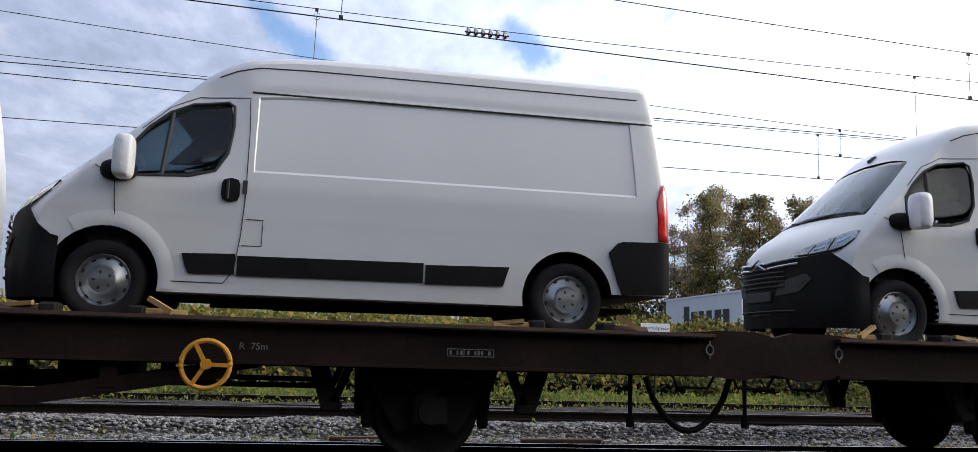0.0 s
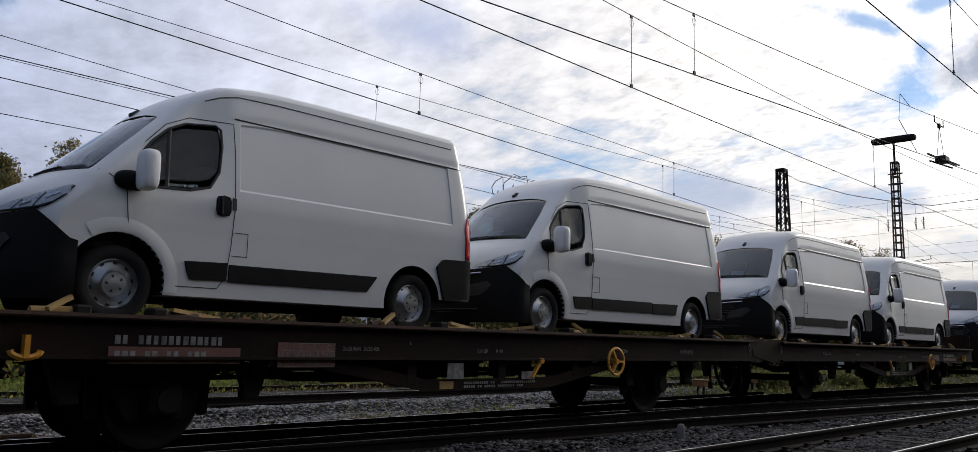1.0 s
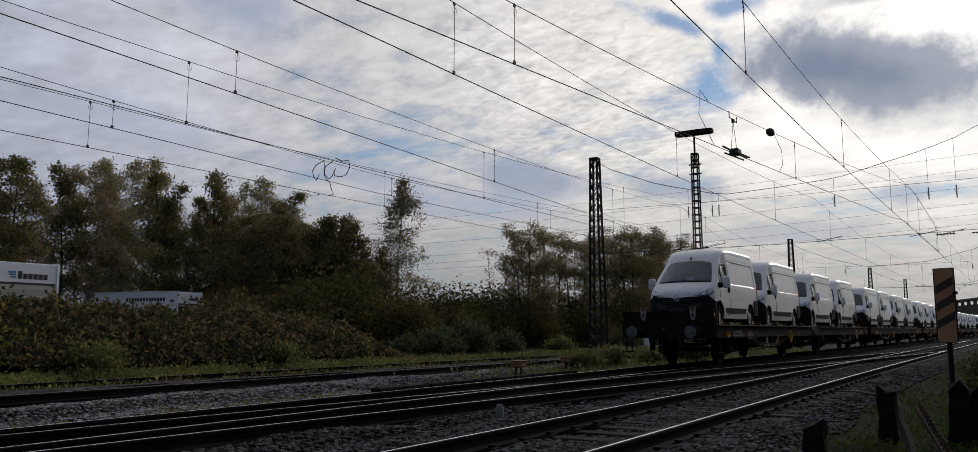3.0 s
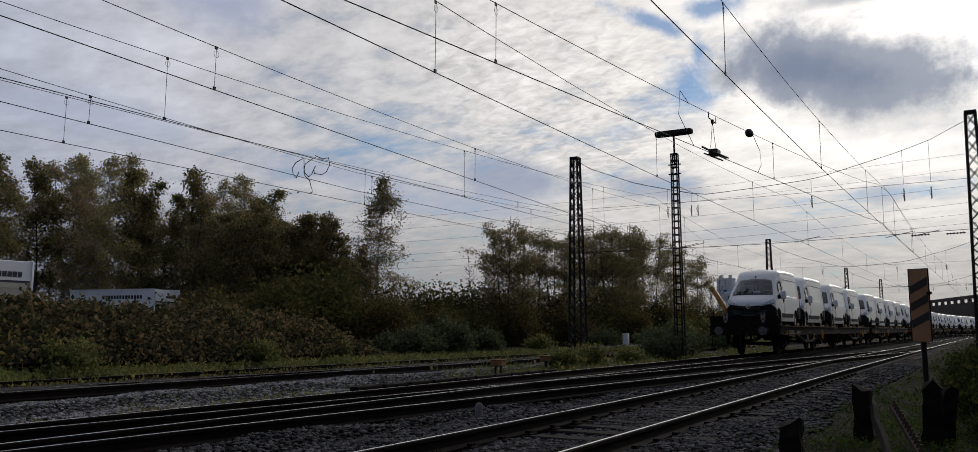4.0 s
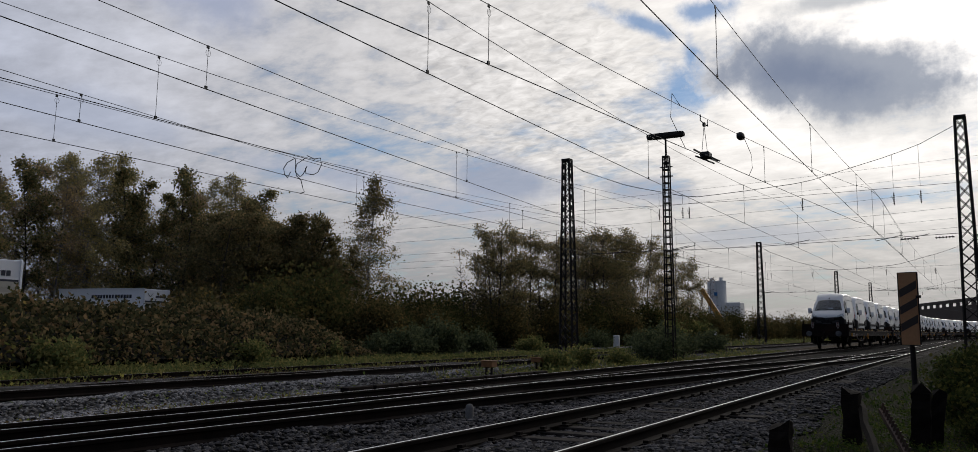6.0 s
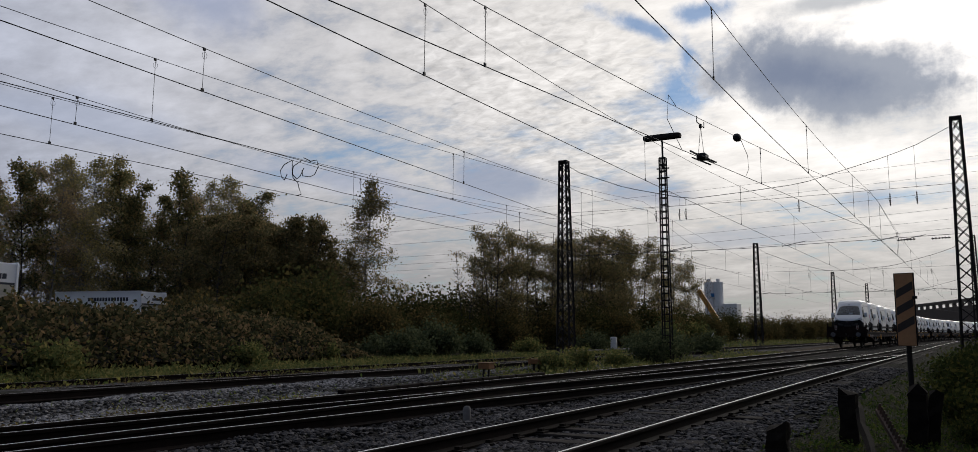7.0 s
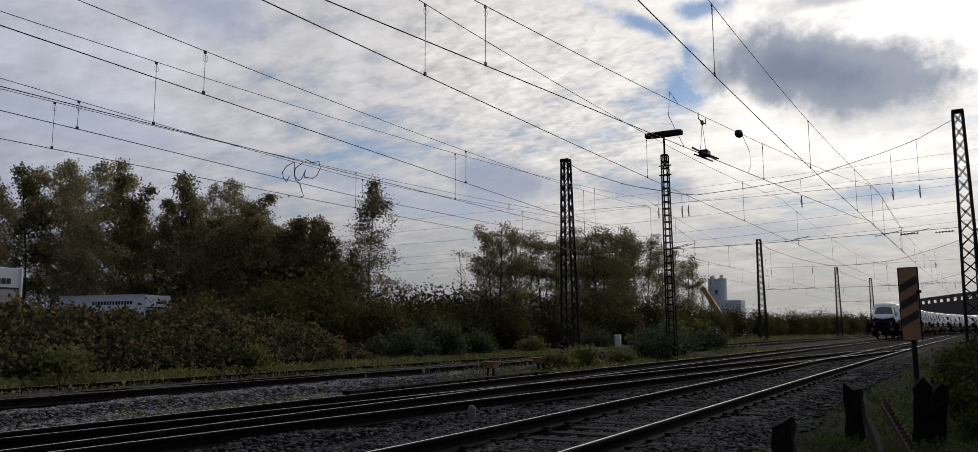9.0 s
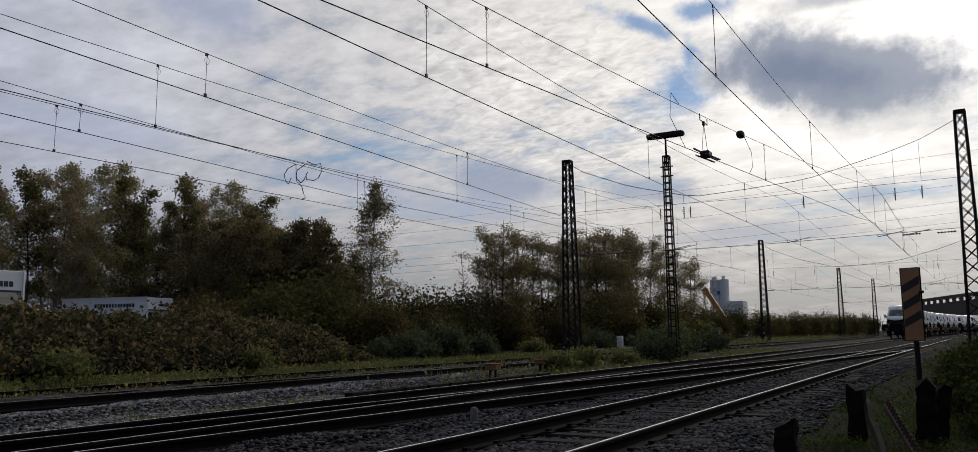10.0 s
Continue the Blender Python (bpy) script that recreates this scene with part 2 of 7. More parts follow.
WHITE = surface("white_paint", (0.64, 0.642, 0.635), (0.69, 0.69, 0.682), 0.9, 0.32, bump=0.0, grain=0.02, spread=0.02, coat=0.25)
WRAP = surface("white_film", (0.72, 0.73, 0.75), (0.8, 0.8, 0.8), 6, 0.5, bump=0.5, fine=14, dist=0.02, grain=0.04)
BLACK = surface("black_plastic", (0.0075, 0.0075, 0.008), (0.012, 0.012, 0.013), 4, 0.6, spec=0.11, bump=0.2, fine=300, dist=0.002, grain=0.1)
SEAM = surface("dark_seal", (0.02, 0.02, 0.022), (0.03, 0.03, 0.03), 8, 0.7, bump=0.0)
RUBBER = surface("tyre_rubber", (0.009, 0.009, 0.010), (0.018, 0.017, 0.017), 9, 0.85, spec=0.2, bump=0.3, fine=60, dist=0.004)
SILVER = surface("silver_rim", (0.34, 0.35, 0.36), (0.46, 0.47, 0.48), 12, 0.34, metal=0.9, bump=0.05, grain=0.1)
CHROME = surface("chrome", (0.7, 0.7, 0.72), (0.75, 0.75, 0.76), 20, 0.15, metal=1.0, bump=0.0, grain=0.02)
GLASS = glassy("window_glass", (0.26, 0.32, 0.33))
SCREENGLASS = glassy("windscreen_glass", (0.27, 0.35, 0.42), 0.02, 1.5)
LENS = glassy("lamp_glass", (0.85, 0.88, 0.9), 0.05)
REDLAMP = surface("red_lamp", (0.55, 0.015, 0.012), (0.65, 0.03, 0.02), 30, 0.2, bump=0.1, fine=90, dist=0.002, coat=0.5)
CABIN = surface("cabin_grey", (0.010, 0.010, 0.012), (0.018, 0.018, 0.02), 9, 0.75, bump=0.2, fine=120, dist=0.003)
PAPER = surface("paper", (0.75, 0.77, 0.8), (0.8, 0.8, 0.8), 5, 0.8, bump=0.0)
STEEL = surface("wagon_steel", (0.009, 0.0062, 0.0055), (0.027, 0.0145, 0.0115), 1.3, 0.8, spec=0.12, bump=0.35, fine=25, dist=0.006, grain=0.35)
RUSTY = surface("rusty_deck", (0.048, 0.027, 0.019), (0.105, 0.056, 0.036), 2.2, 0.8, bump=0.4, fine=30, dist=0.008, grain=0.4)
GREASE = surface("running_gear", (0.008, 0.007, 0.006), (0.020, 0.016, 0.013), 3, 0.8, spec=0.25, bump=0.4, fine=30, dist=0.006)
YELLOW = surface("yellow_paint", (0.52, 0.225, 0.014), (0.62, 0.29, 0.03), 8, 0.5, bump=0.2, fine=60, dist=0.003, grain=0.2)
TIMBER = surface("chock_timber", (0.26, 0.155, 0.05), (0.42, 0.27, 0.09), 6, 0.7, bump=0.4, fine=50, dist=0.004, grain=0.3)
MARK = surface("stencil_white", (0.07, 0.064, 0.06), (0.30, 0.29, 0.275), 9, 0.7, bump=0.0, grain=0.4)
PLATE = surface("brown_plate", (0.13, 0.055, 0.042), (0.19, 0.085, 0.06), 5, 0.65, bump=0.2, grain=0.3)
DARKRED = surface("faded_red", (0.075, 0.02, 0.018), (0.14, 0.035, 0.03), 9, 0.45, bump=0.0)
RAIL = surface("rail_side", (0.007, 0.0054, 0.0048), (0.017, 0.012, 0.010), 4, 0.85, spec=0.08, bump=0.3, fine=40, dist=0.004)
SHINE = surface("rail_head", (0.72, 0.71, 0.70), (0.82, 0.81, 0.80), 5, 0.36, metal=1.0, bump=0.05, grain=0.1)
DULLHEAD = surface("rail_head_dull", (0.38, 0.34, 0.31), (0.52, 0.47, 0.43), 5, 0.4, metal=0.7, bump=0.1, grain=0.2)
SLEEPER = surface("sleeper", (0.016, 0.013, 0.012), (0.040, 0.034, 0.030), 5, 0.9, spec=0.08, bump=0.6, fine=30, dist=0.01, spread=0.25, grain=0.35)
STONE = surface("ballast_stone", (0.042, 0.039, 0.038), (0.105, 0.097, 0.094), 1.2, 0.9, spec=0.08, bump=0.5, fine=45, dist=0.01, grain=0.3)
GREYSTONE = surface("grey_gravel", (0.115, 0.109, 0.105), (0.25, 0.238, 0.23), 1.2, 0.9, spec=0.1, bump=0.5, fine=45, dist=0.01, grain=0.3)
MASTSTEEL = surface("mast_steel", (0.011, 0.010, 0.0095), (0.024, 0.019, 0.016), 3, 0.75, spec=0.25, bump=0.2, grain=0.3)
WIRE = surface("wire", (0.012, 0.012, 0.012), (0.02, 0.019, 0.018), 5, 0.6, bump=0.0)
PORCELAIN = surface("insulator_brown", (0.035, 0.022, 0.018), (0.05, 0.03, 0.025), 9, 0.3, bump=0.0)
BARK = surface("bark", (0.035, 0.028, 0.022), (0.07, 0.058, 0.048), 5, 0.9, bump=0.7, fine=25, dist=0.02)
BIRCHBARK = surface("birch_bark", (0.05, 0.045, 0.04), (0.30, 0.29, 0.27), 3, 0.85, bump=0.4, fine=20, dist=0.01)
OLDWOOD = surface("old_timber", (0.009, 0.007, 0.006), (0.024, 0.019, 0.015), 6, 0.95, spec=0.06, bump=0.7, fine=35, dist=0.01, spread=0.2)

# ---------------------------------------------------------------- the railway's lines
def bend(y):
    """The tracks lean gently to the right beyond y = 20 and swing right beyond y = 140."""
    d = y - 22
    x = 0.018 * (math.sqrt(d * d + 80) + d) / 2
    if y > 140:
        x += (y - 140) ** 2 / 800
    return x


def line_train(y):
    return -8.52 + bend(y)


def line_near(y):
    return -3.86 + bend(y)


def line_cross(y):
    """The crossover, from the train's track to the near one."""
    if y < -11:
        return line_train(y)
    d = min(y, 13.5) + 11
    x = -8.52 + d * d / 440
    if y > 13.5:
        x += (y - 13.5) * 0.1105
    if y > 40:
        return min(max(x, -8), line_near(y))
    return x


def line_third(y):
    return -15.1 + bend(y)


def line_fourth(y):
    return -19.15 + bend(y)


def ground_z(x, y):
    b = bend(max(y, -50))
    xs = x - b
    z = -0.34
    for c, w, h in ((-3.86, 1.9, -0.17), (-8.52, 2.0, -0.17), (-15.1, 1.7, -0.17), (-19.15, 1.5, -0.2)):
        d = abs(xs - c)
        k = min(1, max(0, (w + 0.7 - d) / 0.7))
        z = max(z, -0.42 + (h + 0.42) * k * k * (3 - 2 * k))
    if -7.9 < xs < -4.6 and y < 45:
        z = max(z, -0.24)
    if -16.7 < xs < -14.45 and y < 60:
        z = max(z, -0.075 if xs < -14.9 else -0.12)
    if xs > -2.7:
        k = min(1, (xs + 2.7) / 1.5)
        z = z * (1 - k) + (-0.38 - 0.14 * min(1, max(0, xs + 1.9) / 2)) * k
    if xs < -20.5:
        z = -0.3 + 0.25 * min(1, (-20.5 - xs) / 8)
    return z + 0.05 * (noise.noise((x * 0.6, y * 0.6, 0)) + 0.5 * noise.noise((x * 2.1, y * 2.1, 3)))


def build_ground():
    xs = [-600, -300, -150, -90, -60, -48, -40, -34] + [-30 + 0.5 * i for i in range(17)] + [-21.5 + 0.22 * i for i in range(112)] + [3.5, 4.5, 6, 8, 12, 20, 40, 90, 200, 600]
    ys = [-300, -120, -60, -30, -20] + [-14 + 0.3 * i for i in range(190)] + [43.5 + 1.2 * i for i in range(60)] + [120 + 8 * i for i in range(20)] + [300, 380, 500, 800, 1500]
    bm = bmesh.new()
    grid = [[bm.verts.new((x, y, ground_z(x, y))) for x in xs] for y in ys]
    for a, b in zip(grid, grid[1:]):
        for i in range(len(xs) - 1):
            bm.faces.new((a[i], a[i + 1], b[i + 1], b[i]))
    m = bpy.data.materials.new("ground")
    m.use_nodes = True
    nt = m.node_tree
    N, L = nt.nodes.new, nt.links.new
    bsdf = nt.nodes["Principled BSDF"]
    co = N("ShaderNodeTexCoord")
    vor, n1, n2, n3 = N("ShaderNodeTexVoronoi"), N("ShaderNodeTexNoise"), N("ShaderNodeTexNoise"), N("ShaderNodeTexNoise")
    vor.inputs["Scale"].default_value = 17
    n1.inputs["Scale"].default_value, n1.inputs["Detail"].default_value = 0.35, 6
    n2.inputs["Scale"].default_value, n2.inputs["Detail"].default_value = 9, 5
    n3.inputs["Scale"].default_value, n3.inputs["Detail"].default_value = 1.4, 5
    for t in (vor, n1, n2, n3):
        L(co.outputs["Object"], t.inputs["Vector"])
    stone = N("ShaderNodeMix")
    stone.data_type = "RGBA"
    stone.inputs[6].default_value, stone.inputs[7].default_value = (0.008, 0.0075, 0.0075, 1), (0.032, 0.030, 0.030, 1)
    bw = N("ShaderNodeRGBToBW")
    L(vor.outputs["Color"], bw.inputs[0])
    L(bw.outputs[0], stone.inputs[0])
    fresh = N("ShaderNodeMix")
    fresh.data_type = "RGBA"
    fresh.inputs[6].default_value, fresh.inputs[7].default_value = (0.026, 0.024, 0.023, 1), (0.12, 0.114, 0.11, 1)
    L(bw.outputs[0], fresh.inputs[0])
    beds = N("ShaderNodeMix")
    beds.data_type = "RGBA"
    soil = N("ShaderNodeMix")
    soil.data_type = "RGBA"
    soil.inputs[6].default_value, soil.inputs[7].default_value = (0.017, 0.014, 0.010, 1), (0.029, 0.032, 0.014, 1)
    L(n2.outputs[0], soil.inputs[0])
    # soil and moss in patches, and everywhere away from the tracks
    sep = N("ShaderNodeSeparateXYZ")
    L(co.outputs["Object"], sep.inputs[0])
    newer = N("ShaderNodeMapRange")
    newer.inputs[1].default_value, newer.inputs[2].default_value = -9.4, -10.6
    L(sep.outputs[0], newer.inputs[0])
    L(newer.outputs[0], beds.inputs[0])
    L(stone.outputs[2], beds.inputs[6])
    L(fresh.outputs[2], beds.inputs[7])
    left = N("ShaderNodeMapRange")
    left.inputs[1].default_value, left.inputs[2].default_value = -17.0, -18.8
    L(sep.outputs[0], left.inputs[0])
    right = N("ShaderNodeMapRange")
    right.inputs[1].default_value, right.inputs[2].default_value = -2.5, -1.6
    L(sep.outputs[0], right.inputs[0])
    patch = N("ShaderNodeMapRange")
    patch.inputs[1].default_value, patch.inputs[2].default_value = 0.52, 0.62
    L(n3.outputs[0], patch.inputs[0])
    a = N("ShaderNodeMath")
    a.operation = "MAXIMUM"
    L(left.outputs[0], a.inputs[0])
    L(right.outputs[0], a.inputs[1])
    p2 = N("ShaderNodeMath")
    p2.operation = "MULTIPLY"
    p2.inputs[1].default_value = 0.75
    L(patch.outputs[0], p2.inputs[0])
    c = N("ShaderNodeMath")
    c.operation = "MAXIMUM"
    L(a.outputs[0], c.inputs[0])
    L(p2.outputs[0], c.inputs[1])
    mix = N("ShaderNodeMix")
    mix.data_type = "RGBA"
    L(c.outputs[0], mix.inputs[0])
    # a strip of bare brown soil and dead grass between the third track and the train's
    earth, strip_a, strip_b, strip, banded = N("ShaderNodeMix"), N("ShaderNodeMapRange"), N("ShaderNodeMapRange"), N("ShaderNodeMath"), N("ShaderNodeMix")
    earth.data_type = banded.data_type = "RGBA"
    earth.inputs[6].default_value, earth.inputs[7].default_value = (0.045, 0.034, 0.025, 1), (0.135, 0.105, 0.075, 1)
    L(n2.outputs[0], earth.inputs[0])
    strip_a.inputs[1].default_value, strip_a.inputs[2].default_value = -12.7, -12.0
    strip_b.inputs[1].default_value, strip_b.inputs[2].default_value = -9.9, -10.3
    L(sep.outputs[0], strip_a.inputs[0])
    L(sep.outputs[0], strip_b.inputs[0])
    strip.operation = "MULTIPLY"
    L(strip_a.outputs[0], strip.inputs[0])
    L(strip_b.outputs[0], strip.inputs[1])
    L(strip.outputs[0], banded.inputs[0])
    L(beds.outputs[2], banded.inputs[6])
    L(earth.outputs[2], banded.inputs[7])
    L(banded.outputs[2], mix.inputs[6])
    L(soil.outputs[2], mix.inputs[7])
    L(mix.outputs[2], bsdf.inputs["Base Color"])
    bsdf.inputs["Roughness"].default_value = 1.0
    bsdf.inputs["Specular IOR Level"].default_value = 0.05
    bp = N("ShaderNodeBump")
    bp.inputs["Strength"].default_value, bp.inputs["Distance"].default_value = 0.9, 0.05
    inv = N("ShaderNodeMath")
    inv.operation = "SUBTRACT"
    inv.inputs[0].default_value = 1
    L(vor.outputs["Distance"], inv.inputs[1])
    L(inv.outputs[0], bp.inputs["Height"])
    L(bp.outputs[0], bsdf.inputs["Normal"])
    return tagged(smooth(part("ground", bm, m)), "grey track ballast with patches of soil and moss", "ground", kind="structure")


build_ground()

RAIL_SECTION = [(-0.07, -0.16), (0.07, -0.16), (0.07, -0.148), (0.012, -0.125), (0.009, -0.05), (0.034, -0.036), (0.036, -0.008), (0.028, -0.001), (0.017, 0.0),
                (-0.011, 0.0), (-0.028, -0.001), (-0.036, -0.008), (-0.034, -0.036), (-0.009, -0.05), (-0.012, -0.125), (-0.07, -0.148)]


def rail(line, side, y0, y1, step, track, head, lift=0.0):
    bm = bmesh.new()
    rings, y = [], y0
    n = max(2, round((y1 - y0) / step) + 1)
    for i in range(n):
        y = y0 + (y1 - y0) * i / (n - 1)
        x = line(y) + side
        rings.append([bm.verts.new((x + a, y, b + lift)) for a, b in RAIL_SECTION])
    for a, b in zip(rings, rings[1:]):
        for k in range(len(a)):
            f = bm.faces.new((a[k], b[k], b[(k + 1) % len(a)], a[(k + 1) % len(a)]))
            f.material_index = 1 if k == 8 else 0
    bm.faces.new(rings[0])
    bm.faces.new(rings[-1][::-1])
    bmesh.ops.recalc_face_normals(bm, faces=bm.faces[:])
    return part("rail", bm, [RAIL, head], track)


def track(label):
    return tagged(new("railway_track"), label, "track", kind="structure")


TRACK_NEAR = track("railway track with shiny rails on dark sleepers in ballast")
TRACK_TRAIN = track("railway track under the train, dark rails with shiny heads")
TRACK_CROSS = track("crossover track curving between two railway tracks")
TRACK_THIRD = track("railway track on grey ballast beyond the train")
TRACK_FOURTH = track("overgrown rusty railway track beside the bushes")
G = 0.75
for s in (-G, G):
    rail(line_near, s, -14, 300, 2.0, TRACK_NEAR, SHINE)
    rail(line_train, s, -40, 420, 2.0, TRACK_TRAIN, SHINE)
    rail(line_cross, s, -9.5, 47.5, 1.0, TRACK_CROSS, SHINE, 0.002)
    rail(line_third, s, -40, 300, 2.0, TRACK_THIRD, DULLHEAD, 0.0 if s > 0 else -0.055)
    rail(line_fourth, s, -40, 200, 2.0, TRACK_FOURTH, DULLHEAD if s > 0 else RAIL, -0.05 if s > 0 else -0.15)

# ---------------------------------------------------------------- vans
from mathutils.bvhtree import BVHTree

# A van's own space: y runs from its nose to its tail with 0 at the front axle, x to its sides, z up from the deck.
TOP = [(-0.95, 0.66), (-0.947, 0.84), (-0.935, 0.93), (-0.90, 1.01), (-0.84, 1.085), (-0.74, 1.165), (-0.6, 1.255), (-0.48, 1.325), (-0.43, 1.36), (-0.2, 1.575), (0.0, 1.755),
       (0.2, 1.93), (0.4, 2.105), (0.5, 2.20), (0.62, 2.295), (0.8, 2.40), (1.0, 2.48), (1.25, 2.535), (1.6, 2.565), (2.2, 2.575)]
DROP = [(-0.95, 0.08), (-0.6, 0.12), (-0.45, 0.11), (0.0, 0.13), (0.4, 0.15), (0.8, 0.19), (1.15, 0.20)]
CORNER = [(-0.95, 0.24), (-0.5, 0.18), (-0.2, 0.13), (0.4, 0.14), (0.8, 0.28), (1.15, 0.40)]
BOW = [(-0.95, 0.30), (-0.6, 0.22), (-0.45, 0.17), (0.3, 0.18), (0.5, 0.16), (0.8, 0.07), (1.08, 0.0)]
ROWS = [0.0, 0.035, 0.09, 0.14, 0.19, 0.25, 0.275, 0.31, 0.345, 0.37, 0.42, 0.475, 0.505, 0.52, 0.53, 0.56, 0.62, 0.68, 0.75, 0.81, 0.845, 0.856, 0.866, 0.878, 0.89, 0.905, 0.93, 0.965, 1.0]


def curve(pts, x):
    if x <= pts[0][0]:
        return pts[0][1]
    for (a, p), (b, q) in zip(pts, pts[1:]):
        if x <= b:
            return p + (q - p) * (x - a) / (b - a)
    return pts[-1][1]


def wide(z):
    """Half the body's width at a height."""
    return curve([(0.15, 0.955), (0.25, 0.985), (0.5, 1.005), (0.9, 1.015), (0.98, 1.022), (1.2, 1.012), (1.5, 0.985), (1.9, 0.94), (2.2, 0.90), (2.4, 0.865), (2.6, 0.82)], z)


def body_mesh(length, inset=0.0, y_from=None, y_to=None, z_floor=0.27):
    """Slices of the body from nose to tail; towards the sides the front ones are swept back."""
    tail = length - 0.95
    ys = [-0.95, -0.945, -0.93, -0.9, -0.86, -0.8, -0.72, -0.62, -0.54, -0.48, -0.43, -0.36, -0.25, -0.14, -0.03, 0.08, 0.2, 0.3, 0.4, 0.46, 0.52, 0.6, 0.68, 0.78, 0.88, 1.0,
          1.08, 1.16, 1.17, 1.18, 1.4, 1.7, 2.2, 2.8, tail - 1.4, tail - 0.9, tail - 0.6, tail - 0.345, tail - 0.335, tail - 0.325, tail - 0.2, tail - 0.12, tail - 0.07, tail - 0.03, tail - 0.01, tail]
    if y_from is not None:
        ys = [y_from] + [y for y in ys if y_from < y < y_to] + [y_to]
    bm = bmesh.new()
    rings = []
    for y in ys:
        zt = curve(TOP, y) - inset
        back = (tail - y) if y_from is None else 1.0
        tuck = max(0.0, 1 - back / 0.12)
        zt -= 0.06 * tuck ** 2
        zb = z_floor + (0.12 * max(0, (-0.55 - y)) if y < -0.55 else 0)
        zs = max(zb + 0.15, zt - curve(DROP, y))
        slim = 0.075 * min(1, max(0, (1.1 - y) / 0.5))

        def half(z):
            return wide(z) * (1 - slim * min(1, max(0, (z - 1.25) / 0.8))) * (1 - 0.055 * tuck ** 2.2) - inset

        pts = [(0, zb)]
        for r in ROWS:
            mid = min(1.3, zb + 0.75 * (zs - zb))
            z = zb + (mid - zb) * r / 0.5 if r <= 0.5 else mid + (zs - mid) * (r - 0.5) / 0.5
            w = half(z)
            if y_from is None:
                if 1.165 < y < tail - 0.335 and 0.525 < r < 0.862:
                    w -= 0.012
                if y > 1.1 and 0.87 < r < 0.895:
                    w -= 0.007
                if 0.14 < r < 0.40 and y > 0.05:
                    w -= 0.013 * (r - 0.14) / 0.23
            pts.append((max(w, 0.02), z))
        w = pts[-1][0]
        cw = curve(CORNER, y)
        crown = 0.03 if y > -0.4 else 0.02
        for j in range(1, 8):
            a = j / 7 * math.pi / 2
            pts.append((w - cw + cw * math.cos(a) ** 0.8, zs + (zt - crown - zs) * math.sin(a) ** 0.8))
        for j in range(1, 5):
            x = (w - cw) * (1 - j / 5)
            pts.append((x, zt - crown * (x / (w - cw)) ** 2))
        pts.append((0, zt))
        sweep, rake = curve(BOW, y), 0.17 * max(0, 1 - back / 0.7)
        yy = lambda x, z: y + sweep * (x / 0.88) ** 2.4 - rake * max(0, (z - 1.2) / 1.3) ** 1.4
        ring = [bm.verts.new((x, yy(x, z), z)) for x, z in pts] + [bm.verts.new((-x, yy(x, z), z)) for x, z in pts[-2:0:-1]]
        rings.append(ring)
    n = len(rings[0])
    for a, b in zip(rings, rings[1:]):
        for i in range(n):
            bm.faces.new((a[i], a[(i + 1) % n], b[(i + 1) % n], b[i]))
    for ring, y in ((rings[0], ys[0]), (rings[-1], ys[-1])):
        # a cap that follows the sweep of its slice
        sweep, last = curve(BOW, y), None
        for i in range(2, n // 2):
            p, q = ring[n - i], ring[i]
            row = [p]
            for k in range(1, 8):
                x = p.co.x + (q.co.x - p.co.x) * k / 8
                row.append(bm.verts.new((x, q.co.y - sweep * ((q.co.x / 0.88) ** 2.4 - (abs(x) / 0.88) ** 2.4), q.co.z)))
            row.append(q)
            if last is None:
                bm.faces.new([ring[n - 1], ring[0], ring[1]] + row[::-1])
            else:
                for k in range(8):
                    bm.faces.new((last[k], last[k + 1], row[k + 1], row[k]))
            last = row
        bm.faces.new(last + [ring[n // 2]])
    bmesh.ops.recalc_face_normals(bm, faces=bm.faces[:])
    return bm


def cut(me, cutters):
    """The mesh with closed bodies taken out of it; what shows inside takes the cutter's material."""
    ob = new("whole", me)
    obs = [ob]
    for c in cutters:
        o = new("cutter", c)
        obs.append(o)
        md = ob.modifiers.new("cut", "BOOLEAN")
        md.operation, md.object, md.solver, md.material_mode = "DIFFERENCE", o, "EXACT", "TRANSFER"
    done = bpy.data.meshes.new_from_object(ob.evaluated_get(bpy.context.evaluated_depsgraph_get()))
    for o in obs:
        bpy.data.objects.remove(o)
    return done


def reach(outline, a):
    """Lowest and highest point of an outline at a."""
    hits = []
    for (p, q), (r, s) in zip(outline, outline[1:] + outline[:1]):
        if p != r and min(p, r) <= a <= max(p, r):
            hits.append(q + (s - q) * (a - p) / (r - p))
    return (min(hits), max(hits)) if hits else None


